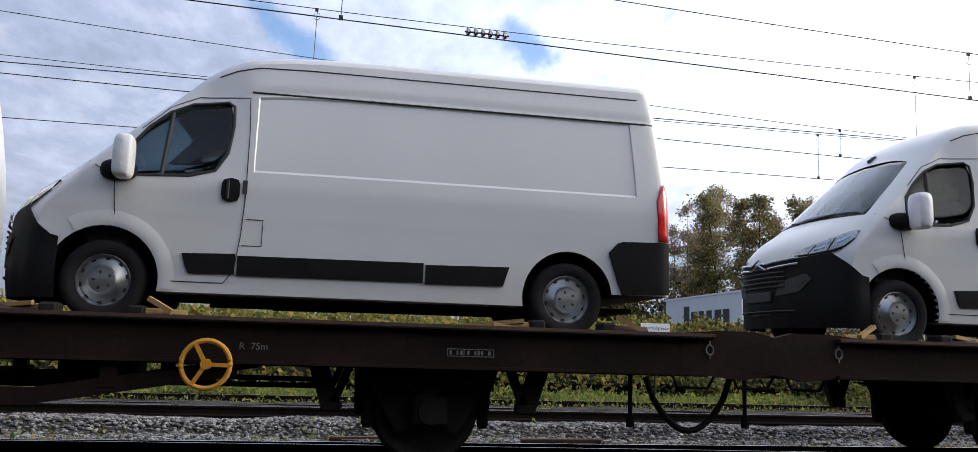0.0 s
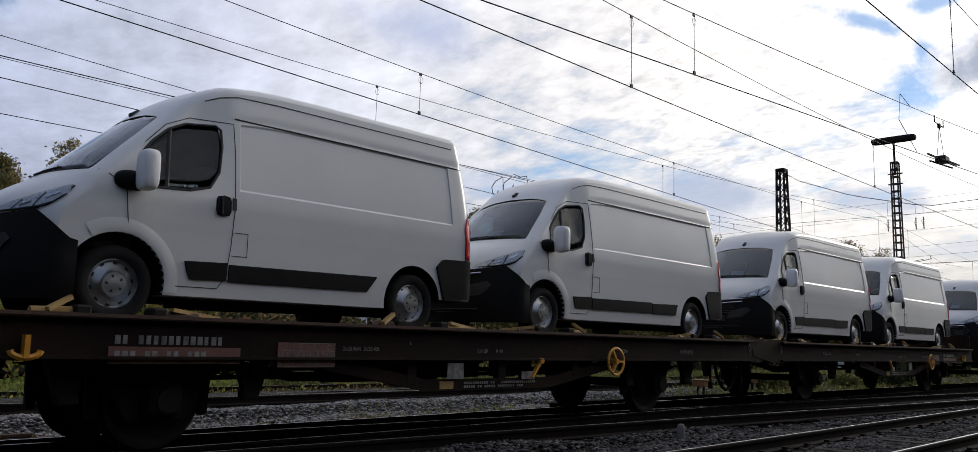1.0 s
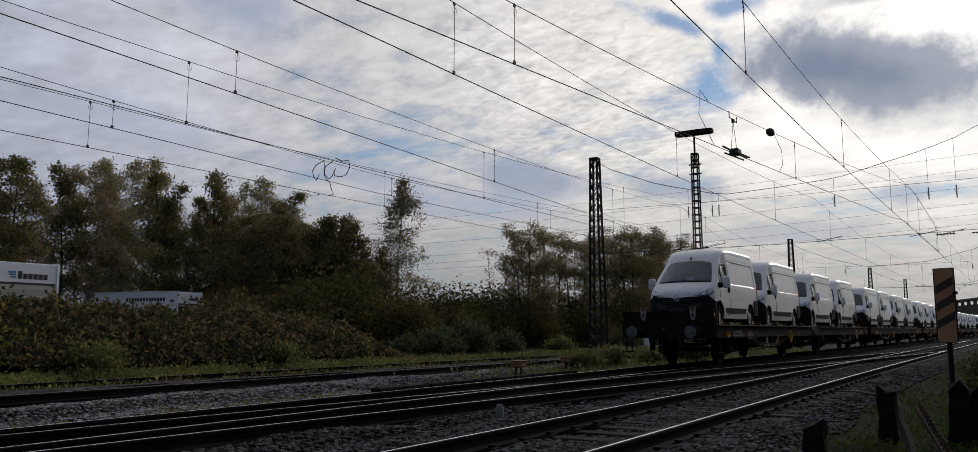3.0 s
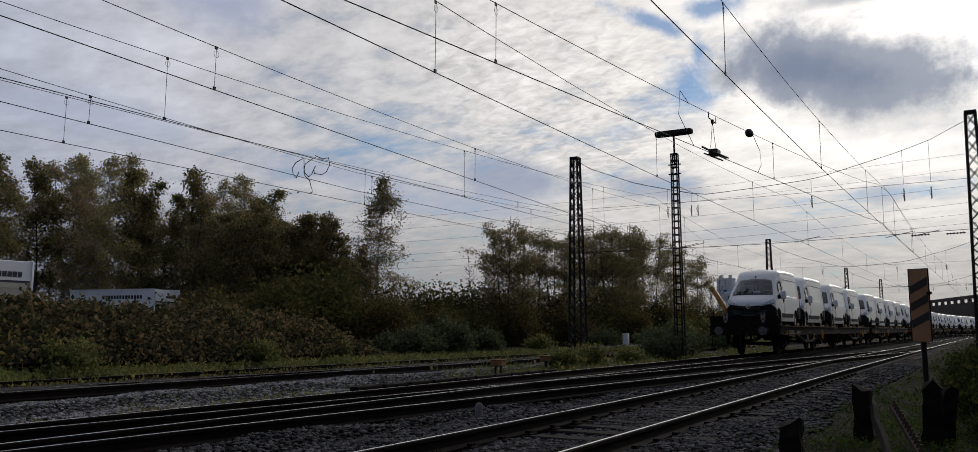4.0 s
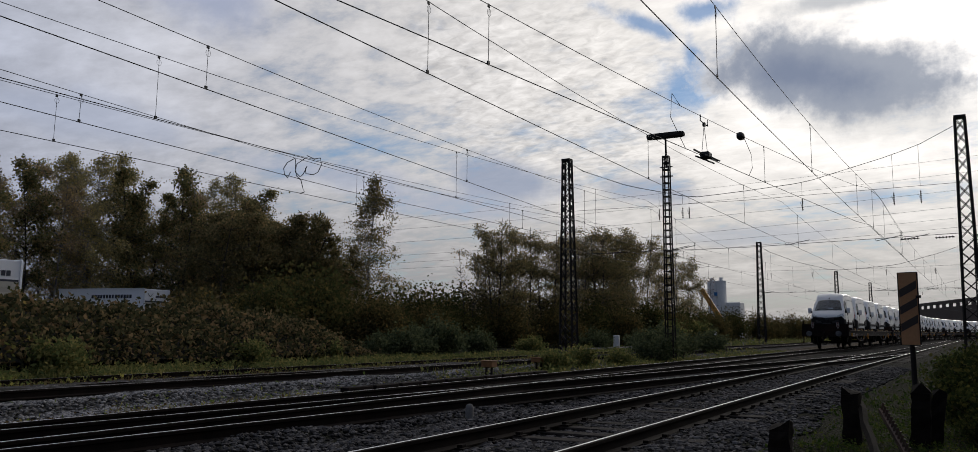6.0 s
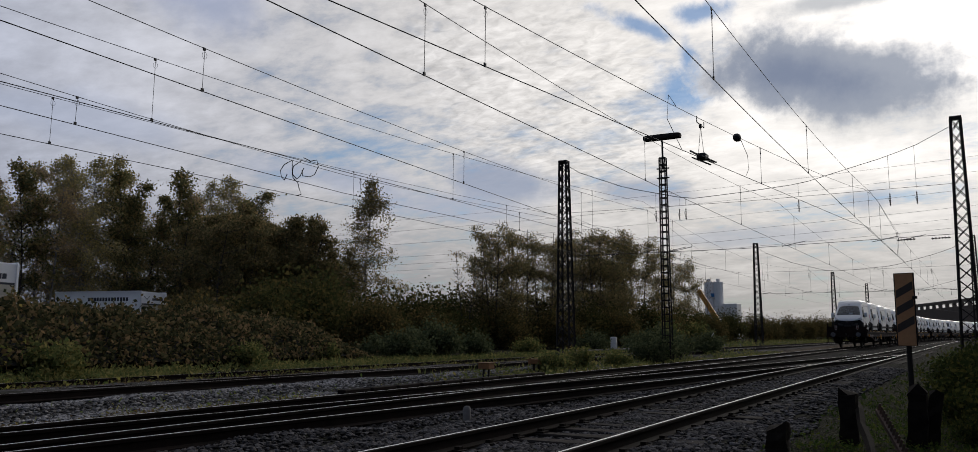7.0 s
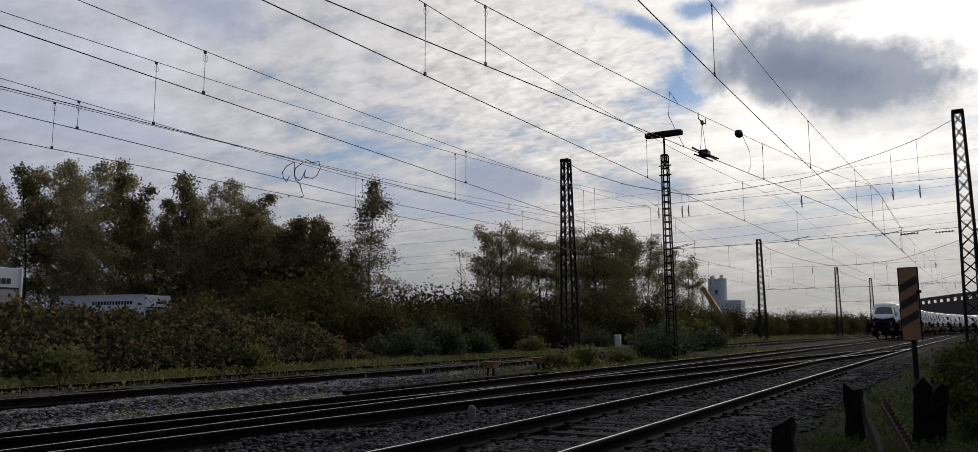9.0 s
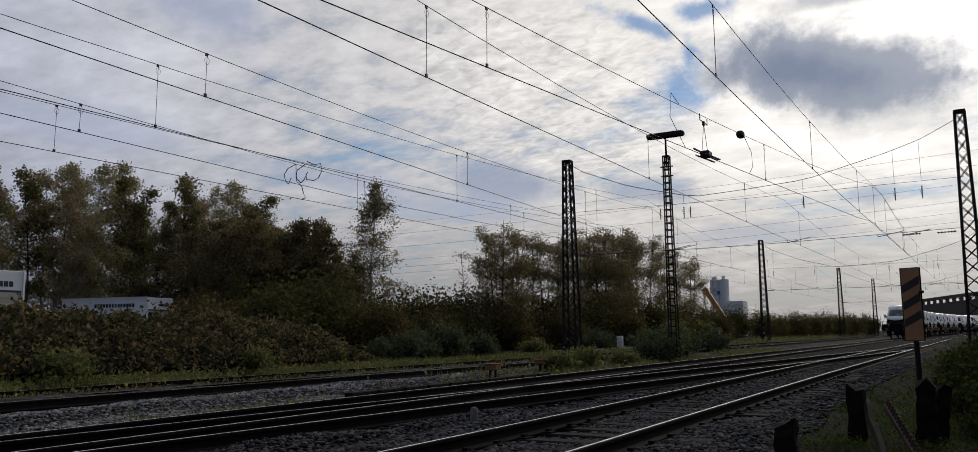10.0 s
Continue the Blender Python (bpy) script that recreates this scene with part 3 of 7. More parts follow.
def skin(tree, azimuth, outline, out=0.006, deep=0.02, nx=14, nz=8, side=1):
    """A panel that lies on the body: the outline, seen from an azimuth (0 the side, 90 the front), thrown onto the body."""
    c, s = math.cos(radians(azimuth)), math.sin(radians(azimuth))
    d, h = Vector((-c, s, 0)), Vector((s, c, 0))
    lo, hi = min(p for p, _ in outline), max(p for p, _ in outline)
    cols = sorted({lo + (hi - lo) * (0.002 + 0.996 * i / nx) for i in range(nx + 1)})
    bm = bmesh.new()
    front, back = [], []
    for a in cols:
        z0, z1 = reach(outline, a)
        f, b = [], []
        for j in range(nz + 1):
            z = z0 + (z1 - z0) * j / nz
            o = h * a + Vector((0, 0, z)) - d * 4
            hit = tree.ray_cast(o, d)[0]
            if hit is None:
                hit = (f[-1] if f else (front[-1][j] if front else None))
                hit = Vector(hit) + d * out if hit is not None else o + d * 3
            f.append(Vector(hit) - d * out)
            b.append(Vector(hit) + d * deep)
        front.append(f)
        back.append(b)
    flip = lambda v: (v.x * side, v.y, v.z)
    F = [[bm.verts.new(flip(v)) for v in r] for r in front]
    B = [[bm.verts.new(flip(v)) for v in r] for r in back]
    nx, nz = len(F) - 1, len(F[0]) - 1
    for i in range(nx):
        for j in range(nz):
            bm.faces.new((F[i][j], F[i + 1][j], F[i + 1][j + 1], F[i][j + 1]))
            bm.faces.new((B[i][j], B[i][j + 1], B[i + 1][j + 1], B[i + 1][j]))
        for j, k in ((0, 0), (nz, nz)):
            bm.faces.new((F[i][j], B[i][k], B[i + 1][k], F[i + 1][j]))
    for j in range(nz):
        for i in (0, nx):
            bm.faces.new((F[i][j], F[i][j + 1], B[i][j + 1], B[i][j]))
    bmesh.ops.recalc_face_normals(bm, faces=bm.faces[:])
    return bm


def trace(tree, azimuth, pts, r, side=1, out=0.0015):
    """A thin line along the body through points seen from an azimuth."""
    c, s = math.cos(radians(azimuth)), math.sin(radians(azimuth))
    d, h = Vector((-c, s, 0)), Vector((s, c, 0))
    way = []
    for (a, z), (b, y) in zip(pts, pts[1:]):
        n = max(1, round(math.hypot(b - a, y - z) / 0.09))
        way += [(a + (b - a) * i / n, z + (y - z) * i / n) for i in range(n)]
    way.append(pts[-1])
    line = []
    for a, z in way:
        hit = tree.ray_cast(h * a + Vector((0, 0, z)) - d * 4, d)[0]
        if hit is not None:
            p = hit - d * out
            line.append((p.x * side, p.y, p.z))
    return tube(bmesh.new(), line, r, 5)


def pillow(bm, at, half, power=4.0, nu=16, nv=10):
    """A rounded box."""
    f = lambda v, e: math.copysign(abs(v) ** e, v)
    rings = []
    for j in range(1, nv):
        t = -math.pi / 2 + math.pi * j / nv
        rings.append([bm.verts.new((at[0] + half[0] * f(math.cos(t), 2 / power) * f(math.cos(k * 2 * math.pi / nu), 2 / power),
                                    at[1] + half[1] * f(math.cos(t), 2 / power) * f(math.sin(k * 2 * math.pi / nu), 2 / power),
                                    at[2] + half[2] * f(math.sin(t), 2 / power))) for k in range(nu)])
    for a, b in zip(rings, rings[1:]):
        for k in range(nu):
            bm.faces.new((a[k], a[(k + 1) % nu], b[(k + 1) % nu], b[k]))
    bm.faces.new(rings[0][::-1])
    bm.faces.new(rings[-1])
    return bm


def rim_mesh():
    """A pressed steel rim with ten holes and a hub with five nuts, facing +x."""
    bm = bmesh.new()
    seg = 60
    prof = [(0.226, -0.02), (0.229, 0.012), (0.216, 0.016), (0.212, -0.012), (0.196, -0.028), (0.176, -0.022), (0.158, -0.012), (0.135, 0.004), (0.112, 0.022), (0.104, 0.040), (0.082, 0.040), (0.055, 0.040), (0.036, 0.043), (0.0, 0.044)]
    rings = [[bm.verts.new((h, r * math.cos(k * 2 * math.pi / seg), r * math.sin(k * 2 * math.pi / seg))) for k in range(seg)] for r, h in prof[:-1]]
    for i, (a, b) in enumerate(zip(rings, rings[1:])):
        for k in range(seg):
            fc = bm.faces.new((a[k], a[(k + 1) % seg], b[(k + 1) % seg], b[k]))
            if (i == 4 and k % 6 in (1, 2)) or (i == 10 and k % 12 in (4, 5, 6)):
                fc.material_index = 1
    bm.faces.new(rings[-1])
    bmesh.ops.recalc_face_normals(bm, faces=bm.faces[:])
    return mesh_of(bm, "rim")


def tyre_mesh():
    bm = bmesh.new()
    lathe(bm, [(0.225, -0.105), (0.25, -0.115), (0.29, -0.122), (0.325, -0.112), (0.342, -0.09), (0.346, -0.05), (0.346, 0.05), (0.342, 0.09), (0.325, 0.112), (0.29, 0.122), (0.25, 0.115), (0.225, 0.1)], 40)
    return mesh_of(bm, "tyre")


SIDE_WINDOW = [(0.12, 1.25), (0.15, 1.55), (0.26, 1.70), (0.42, 1.85), (0.60, 1.94), (0.90, 1.975), (0.955, 1.94), (0.965, 1.76), (0.935, 1.50), (0.84, 1.335), (0.63, 1.275)]
SCREEN = [(-0.845, 1.36), (-0.84, 1.395), (-0.71, 1.96), (-0.66, 2.02), (-0.4, 2.065), (0, 2.08), (0.4, 2.065), (0.66, 2.02), (0.71, 1.96), (0.84, 1.395), (0.845, 1.36), (0.5, 1.365), (0, 1.375), (-0.5, 1.365)]
DOOR_SEAM = [(0.03, 1.22), (0.05, 1.0), (0.07, 0.84), (0.26, 0.79), (0.38, 0.68), (0.49, 0.36), (0.97, 0.36), (1.05, 0.47), (1.09, 0.77), (1.11, 1.14), (1.105, 1.71), (1.085, 2.03), (0.65, 2.015), (0.41, 1.90), (0.2, 1.68)]
HEADLIGHT = [(-0.31, 0.915), (-0.27, 0.96), (-0.05, 1.04), (0.19, 1.13), (0.36, 1.185), (0.405, 1.17), (0.37, 1.08), (0.26, 0.985), (0.17, 0.95), (-0.05, 0.925)]


def arch(y, r, side):
    bm = bmesh.new()
    rod(bm, (side * 0.60, y, 0.36), (side * 1.3, y, 0.36), r, 40)
    return bm


def build_van(length, wheelbase, badge):
    tail = length - 0.95
    van = thing("van", "white panel van with black bumpers, standing on a flat wagon", "van", "vans on the train")
    shell = mesh_of(body_mesh(length), "shell")
    bm = bmesh.new()
    bm.from_mesh(shell)
    tree = BVHTree.FromBMesh(bm)
    bm.free()
    shell.materials.append(WHITE)
    cutters = []
    for y, r in ((0.0, 0.445), (wheelbase + 0.0, 0.43)):
        for side in (-1, 1):
            me = mesh_of(arch(y, r, side), "arch")
            me.materials.append(BLACK)
            cutters.append(me)
    bm = bmesh.new()
    box(bm, -1.4, 1.4, wheelbase + 0.36, tail + 0.3, -0.2, 0.41)
    me = mesh_of(bm, "tail_space")
    me.materials.append(BLACK)
    cutters.append(me)
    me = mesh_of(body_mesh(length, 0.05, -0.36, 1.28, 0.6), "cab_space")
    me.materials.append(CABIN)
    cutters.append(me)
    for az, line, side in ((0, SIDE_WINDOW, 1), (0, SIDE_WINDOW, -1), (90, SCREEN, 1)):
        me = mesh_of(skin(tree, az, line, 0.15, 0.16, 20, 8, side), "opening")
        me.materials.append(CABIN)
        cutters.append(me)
    body = piece("body", cut(shell, cutters), None, van)
    smooth(body, 24)
    smooth(part("windscreen", skin(tree, 90, SCREEN, -0.004, 0.010, 30, 10), SCREENGLASS, van))
    # cab
    bm = bmesh.new()
    box(bm, -0.86, 0.86, -0.22, 0.20, 0.62, 1.19, 0.05)
    part("dashboard", bm, CABIN, van)
    bm = bmesh.new()
    tube(bm, [(0.42 + 0.19 * math.cos(a * math.pi / 8), 0.34 + 0.07 * math.sin(a * math.pi / 8), 1.18 + 0.17 * math.sin(a * math.pi / 8)) for a in range(16)], 0.016, 6, True)
    bar(bm, (0.42, 0.2, 1.1), (0.42, 0.34, 1.18), 0.06, 0.05)
    part("steering_wheel", bm, BLACK, van)
    for x, w in ((0.45, 0.25), (-0.40, 0.42)):
        bm = bmesh.new()
        pillow(bm, (x, 0.75, 0.92), (w, 0.26, 0.09))
        pillow(bm, (x, 1.02, 1.28), (w, 0.09, 0.36))
        pillow(bm, (x, 1.06, 1.74), (0.14, 0.06, 0.11))
        smooth(part("seat", bm, CABIN, van))
    bm = bmesh.new()
    box(bm, 0.02, 0.30, -0.24, -0.04, 1.40, 1.41)
    bmesh.ops.rotate(bm, verts=bm.verts, cent=(0.15, -0.26, 1.38), matrix=Matrix.Rotation(radians(40), 3, "X"))
    part("paper_sheet", bm, PAPER, van, "white paper sheet behind the windscreen")
    # nose
    bm = bmesh.new()
    rows = []
    for i in range(41):
        th = -76 + 152 * i / 40
        d = Vector((-math.sin(radians(th)), math.cos(radians(th)), 0))
        zt = curve([(0, 0.885), (30, 0.895), (48, 0.925), (57, 0.945), (63, 0.86), (72, 0.71), (76, 0.69)], abs(th))
        row = []
        for j in range(11):
            k = j / 10
            z = 0.185 + (zt - 0.185) * k
            hit = tree.ray_cast(Vector((0, -0.1, max(z, 0.37))) - d * 4, d)[0]
            swell = 0.022 + 0.016 * math.sin(min(1, k * 1.3) * math.pi) - (0.05 * (0.25 - k) if k < 0.25 else 0)
            p = hit - d * swell
            row.append(bm.verts.new((p.x, p.y, z)))
        row.append(bm.verts.new((row[-1].co.x + d.x * 0.06, row[-1].co.y + d.y * 0.06, zt)))
        rows.append(row)
    for a, b in zip(rows, rows[1:]):
        for j in range(11):
            bm.faces.new((a[j], b[j], b[j + 1], a[j + 1]))
    bmesh.ops.recalc_face_normals(bm, faces=bm.faces[:])
    smooth(part("front_bumper", bm, BLACK, van), 50)
    for j in range(5):
        bm = trace(tree, 90, [(-0.44, 0.62 + 0.05 * j), (0.44, 0.62 + 0.05 * j)], 0.011, 1, 0.05)
        part("grille_bar", bm, SEAM, van)
    for j in range(3):
        part("air_slat", trace(tree, 90, [(-0.55, 0.29 + 0.035 * j), (0.55, 0.29 + 0.035 * j)], 0.010, 1, 0.045), SEAM, van)
    bm = bmesh.new()
    box(bm, -0.26, 0.26, -1.005, -0.97, 0.46, 0.57, 0.008)
    part("plate_holder", bm, SEAM, van)
    if badge == "ring":
        for s in (-1, 1):
            part("chrome_trim", trace(tree, 90, [(s * 0.12, 0.885), (s * 0.48, 0.92)], 0.015, 1, 0.05), CHROME, van, "bright chrome strip")
        bm = bmesh.new()
        tube(bm, [(0.085 * math.cos(a * math.pi / 10), -1.012, 0.865 + 0.085 * math.sin(a * math.pi / 10)) for a in range(20)], 0.011, 6, True)
        bar(bm, (-0.1, -1.012, 0.85), (0.1, -1.012, 0.88), 0.015, 0.02)
        part("badge", bm, CHROME, van, "round chrome badge")
    else:
        for h in (0.815, 0.875):
            part("chrome_trim", trace(tree, 90, [(-0.60, h + 0.035), (-0.14, h), (0, h + 0.06), (0.14, h), (0.60, h + 0.035)], 0.012, 1, 0.05), CHROME, van, "bright chrome strip bent into a point")
    for s in (-1, 1):
        part("fog_recess", skin(tree, 52, [(-0.36, 0.52), (-0.32, 0.66), (0.02, 0.74), (0.08, 0.68), (-0.06, 0.55)], 0.048, 0.0, 8, 4, s), SEAM, van)
        lamp = smooth(part("headlight", skin(tree, 45, HEADLIGHT, 0.016, -0.012, 18, 5, s), LENS, van, "clear headlight"))
        part("lamp_bowl", skin(tree, 45, HEADLIGHT, 0.003, 0.02, 18, 3, s), LAMPBOWL, lamp)
        part("lamp_trim", trace(tree, 45, [(-0.24, 0.93), (-0.05, 0.943), (0.15, 0.97), (0.27, 1.01), (0.36, 1.09)], 0.006, s, 0.012), SEAM, lamp)
        part("lamp_divider", trace(tree, 45, [(0.10, 0.965), (0.17, 1.10)], 0.009, s, 0.004), SEAM, lamp)
        part("lamp_divider", trace(tree, 45, [(-0.1, 0.945), (-0.02, 1.03)], 0.007, s, 0.004), SEAM, lamp)
        part("lamp_reflector", trace(tree, 45, [(-0.03, 0.975), (0.08, 1.01)], 0.024, s, -0.010), CHROME, lamp)
        part("lamp_reflector", trace(tree, 45, [(0.19, 1.045), (0.30, 1.10)], 0.022, s, -0.008), CHROME, lamp)
        # sides
        smooth(part("side_window", skin(tree, 0, SIDE_WINDOW, -0.004, 0.009, 18, 6, s), GLASS, van))
        part("window_seal", trace(tree, 0, SIDE_WINDOW + SIDE_WINDOW[:1], 0.014, s), SEAM, van)
        part("window_bar", trace(tree, 0, [(0.40, 1.26), (0.44, 1.85)], 0.020, s, -0.004), SEAM, van)
        part("door_seam", trace(tree, 0, DOOR_SEAM, 0.0045, s), SEAM, van)
        part("bonnet_seam", trace(tree, 0, [(0.04, 1.24), (-0.06, 1.275), (-0.2, 1.36)], 0.0045, s), SEAM, van)
        part("flap_seam", trace(tree, 0, [(1.13, 0.92), (1.27, 0.92), (1.27, 0.69), (1.10, 0.69)], 0.0035, s), SEAM, van)
        part("roof_seam", trace(tree, 0, [(0.80, 2.22), (0.95, 2.285), (1.15, 2.33), (1.6, 2.345), (tail - 0.3, 2.345)], 0.006, s), SEAM, van)
        part("side_rail_seam", trace(tree, 0, [(1.1, 2.088), (tail - 0.15, 2.092)], 0.009, s, 0.002), SEAM, van)
        bm = skin(tree, 0, [(0.905, 1.12), (0.92, 1.08), (0.985, 1.065), (1.045, 1.08), (1.06, 1.12), (1.06, 1.22), (1.045, 1.26), (0.985, 1.275), (0.92, 1.26), (0.905, 1.22)], 0.018, 0.01, 10, 4, s)
        handle = smooth(part("door_handle", bm, BLACK, van), 40)
        part("grip", trace(tree, 0, [(0.96, 1.09), (0.96, 1.25)], 0.013, s, 0.026), SEAM, handle)
        part("door_guide", skin(tree, 0, [(1.08, 1.14), (1.08, 1.26), (1.12, 1.26), (1.12, 1.14)], 0.012, 0.01, 3, 3, s), SEAM, van)
        ends = [(0.67, 1.06), (1.075, 2.69), (2.705, wheelbase - 0.56)] if wheelbase > 3.8 else [(0.67, 1.06), (1.075, wheelbase - 0.56)]
        for i, (a, b) in enumerate(ends):
            f = 0.05 if i == 0 else 0.0
            g = 0.05 if i == len(ends) - 1 else 0.0
            smooth(part("side_strip", skin(tree, 0, [(a - f, 0.60), (a, 0.43), (b - g, 0.44), (b, 0.615)], 0.018, 0.01, 14, 4, s), BLACK, van), 40)
        smooth(part("rear_bumper", skin(tree, 0, [(tail - 0.62, 0.80), (tail - 0.52, 0.905), (tail - 0.012, 0.92), (tail - 0.012, 0.43), (tail - 0.50, 0.41)], 0.03, 0.02, 14, 6, s), BLACK, van), 40)
        smooth(part("tail_light", skin(tree, 0, [(tail - 0.125, 0.93), (tail - 0.14, 1.32), (tail - 0.10, 1.44), (tail - 0.055, 1.50), (tail - 0.030, 1.40), (tail - 0.014, 1.2), (tail - 0.012, 0.93)], 0.016, 0.03, 8, 8, s), REDLAMP, van, "red rear light"))
        for y, r, a0, a1 in ((0.0, 0.447, -14, 122),):
            bm = bmesh.new()
            rings = []
            for k in range(31):
                a = radians(a0 + (a1 - a0) * k / 30)
                row = []
                for dr, out in ((-0.002, -0.05), (-0.003, 0.004), (0.008, 0.008), (0.05, 0.008), (0.10, 0.005), (0.14, -0.002)):
                    p = Vector((4, y + (r + dr) * math.cos(a), max(0.29, 0.36 + (r + dr) * math.sin(a))))
                    hit = tree.ray_cast(p, Vector((-1, 0, 0)))[0]
                    row.append(bm.verts.new((s * ((hit.x if hit else 1.0) + out), p.y, p.z)))
                rings.append(row)
            for p, q in zip(rings, rings[1:]):
                for k in range(5):
                    bm.faces.new((p[k], q[k], q[k + 1], p[k + 1]))
            bmesh.ops.recalc_face_normals(bm, faces=bm.faces[:])
            smooth(part("arch_flare", bm, WHITE, van), 50)
        for y in (0.0, wheelbase):
            wheel = part("wheel", lathe(bmesh.new(), [(0.0, -0.1), (0.228, -0.1), (0.228, 0.04), (0.0, 0.03)], 20), GREASE, van)
            wheel.location, wheel.rotation_euler = (s * 0.862, y, 0.345), (0, 0, 0 if s > 0 else math.pi)
            smooth(piece("tyre", TYRE, RUBBER, wheel), 50)
            r = smooth(piece("rim", RIM, [SILVER, SEAM], wheel, "pressed silver steel rim"), 40)
            r.location = (0.075, 0, 0)
        bm = bmesh.new()
        pillow(bm, (s * 1.19, 0.13, 1.365), (0.115, 0.078, 0.185), 4.5)
        mirror = smooth(part("mirror", bm, WRAP, van, "door mirror wrapped in white film"))
        bm = bmesh.new()
        pillow(bm, (s * 1.01, 0.06, 1.28), (0.10, 0.15, 0.09), 2.6)
        smooth(part("mirror_arm", bm, BLACK, mirror))
        part("wiper", trace(tree, 90, [(s * 0.05 - 0.1, 1.39), (s * 0.38 + 0.05, 1.415)], 0.010, 1, 0.014), SEAM, van)
    bm = bmesh.new()
    box(bm, -0.035, 0.035, 0.44, 0.56, 2.13, 2.205, 0.015)
    bmesh.ops.rotate(bm, verts=bm.verts, cent=(0, 0.5, 2.13), matrix=Matrix.Rotation(radians(35), 3, "X"))
    part("roof_aerial", bm, SEAM, van)
    bm = bmesh.new()
    box(bm, -0.62, 0.62, -0.5, tail - 0.25, 0.25, 0.30)
    box(bm, -0.3, 0.05, 1.3, 2.0, 0.19, 0.27, 0.03)
    rod(bm, (-0.6, wheelbase, 0.3), (0.6, wheelbase, 0.3), 0.05, 10)
    rod(bm, (0.3, 0.8, 0.21), (0.3, tail - 0.5, 0.22), 0.035, 8)
    part("underbody", bm, GREASE, van)
    return van


LAMPBOWL = surface("lamp_bowl", (0.55, 0.56, 0.58), (0.78, 0.79, 0.80), 14, 0.3, metal=0.25, bump=0.3, fine=60, dist=0.004)
RIM, TYRE = rim_mesh(), tyre_mesh()

# ---------------------------------------------------------------- wagons
# A wagon's own space: y along the train, z up from the rail heads. Two units, joined at their inner ends, make a wagon.
DECK, EDGE = 1.14, 1.20


def wheelset_meshes():
    bm = bmesh.new()
    for s in (-1, 1):
        lathe(bm, [(0.06, 0.64 * s), (0.12, 0.65 * s), (0.13, 0.70 * s), (0.38, 0.70 * s), (0.40, 0.685 * s), (0.49, 0.685 * s), (0.485, 0.71 * s), (0.462, 0.72 * s), (0.455, 0.82 * s), (0.44, 0.825 * s), (0.40, 0.815 * s), (0.36, 0.77 * s), (0.14, 0.76 * s), (0.12, 0.81 * s), (0.07, 0.82 * s)], 36)
    rod(bm, (-1.0, 0, 0), (1.0, 0, 0), 0.07, 12)
    for s in (-1, 1):
        for k in range(3):
            a = k * 2 * math.pi / 3
            rod(bm, (s * 0.765, 0.25 * math.cos(a), 0.25 * math.sin(a)), (s * 0.80, 0.25 * math.cos(a), 0.25 * math.sin(a)), 0.035, 6)
    return mesh_of(bm, "wheelset")


WHEELSET = wheelset_meshes()


def words(text, size, at, turn, material, parent):
    """Lettering with a little thickness."""
    cu = bpy.data.curves.new("lettering", "FONT")
    cu.body, cu.size, cu.extrude = text, size, 0.001
    ob = new("whole", cu)
    me = bpy.data.meshes.new_from_object(ob.evaluated_get(bpy.context.evaluated_depsgraph_get()))
    bpy.data.objects.remove(ob)
    me.materials.clear()
    o = piece("lettering", me, material, parent)
    o.matrix_basis = pose(*at, *turn)
    return o


def stripes(bm, x, y, z, width, height, count, seed):
    """Lettering too small to read: bars of its size."""
    rnd = random.Random(seed)
    w = width / count
    for i in range(count):
        if rnd.random() < 0.14:
            continue
        box(bm, x, x + 0.004, y + i * w, y + i * w + w * (0.5 + 0.25 * rnd.random()), z, z + height)
    return bm


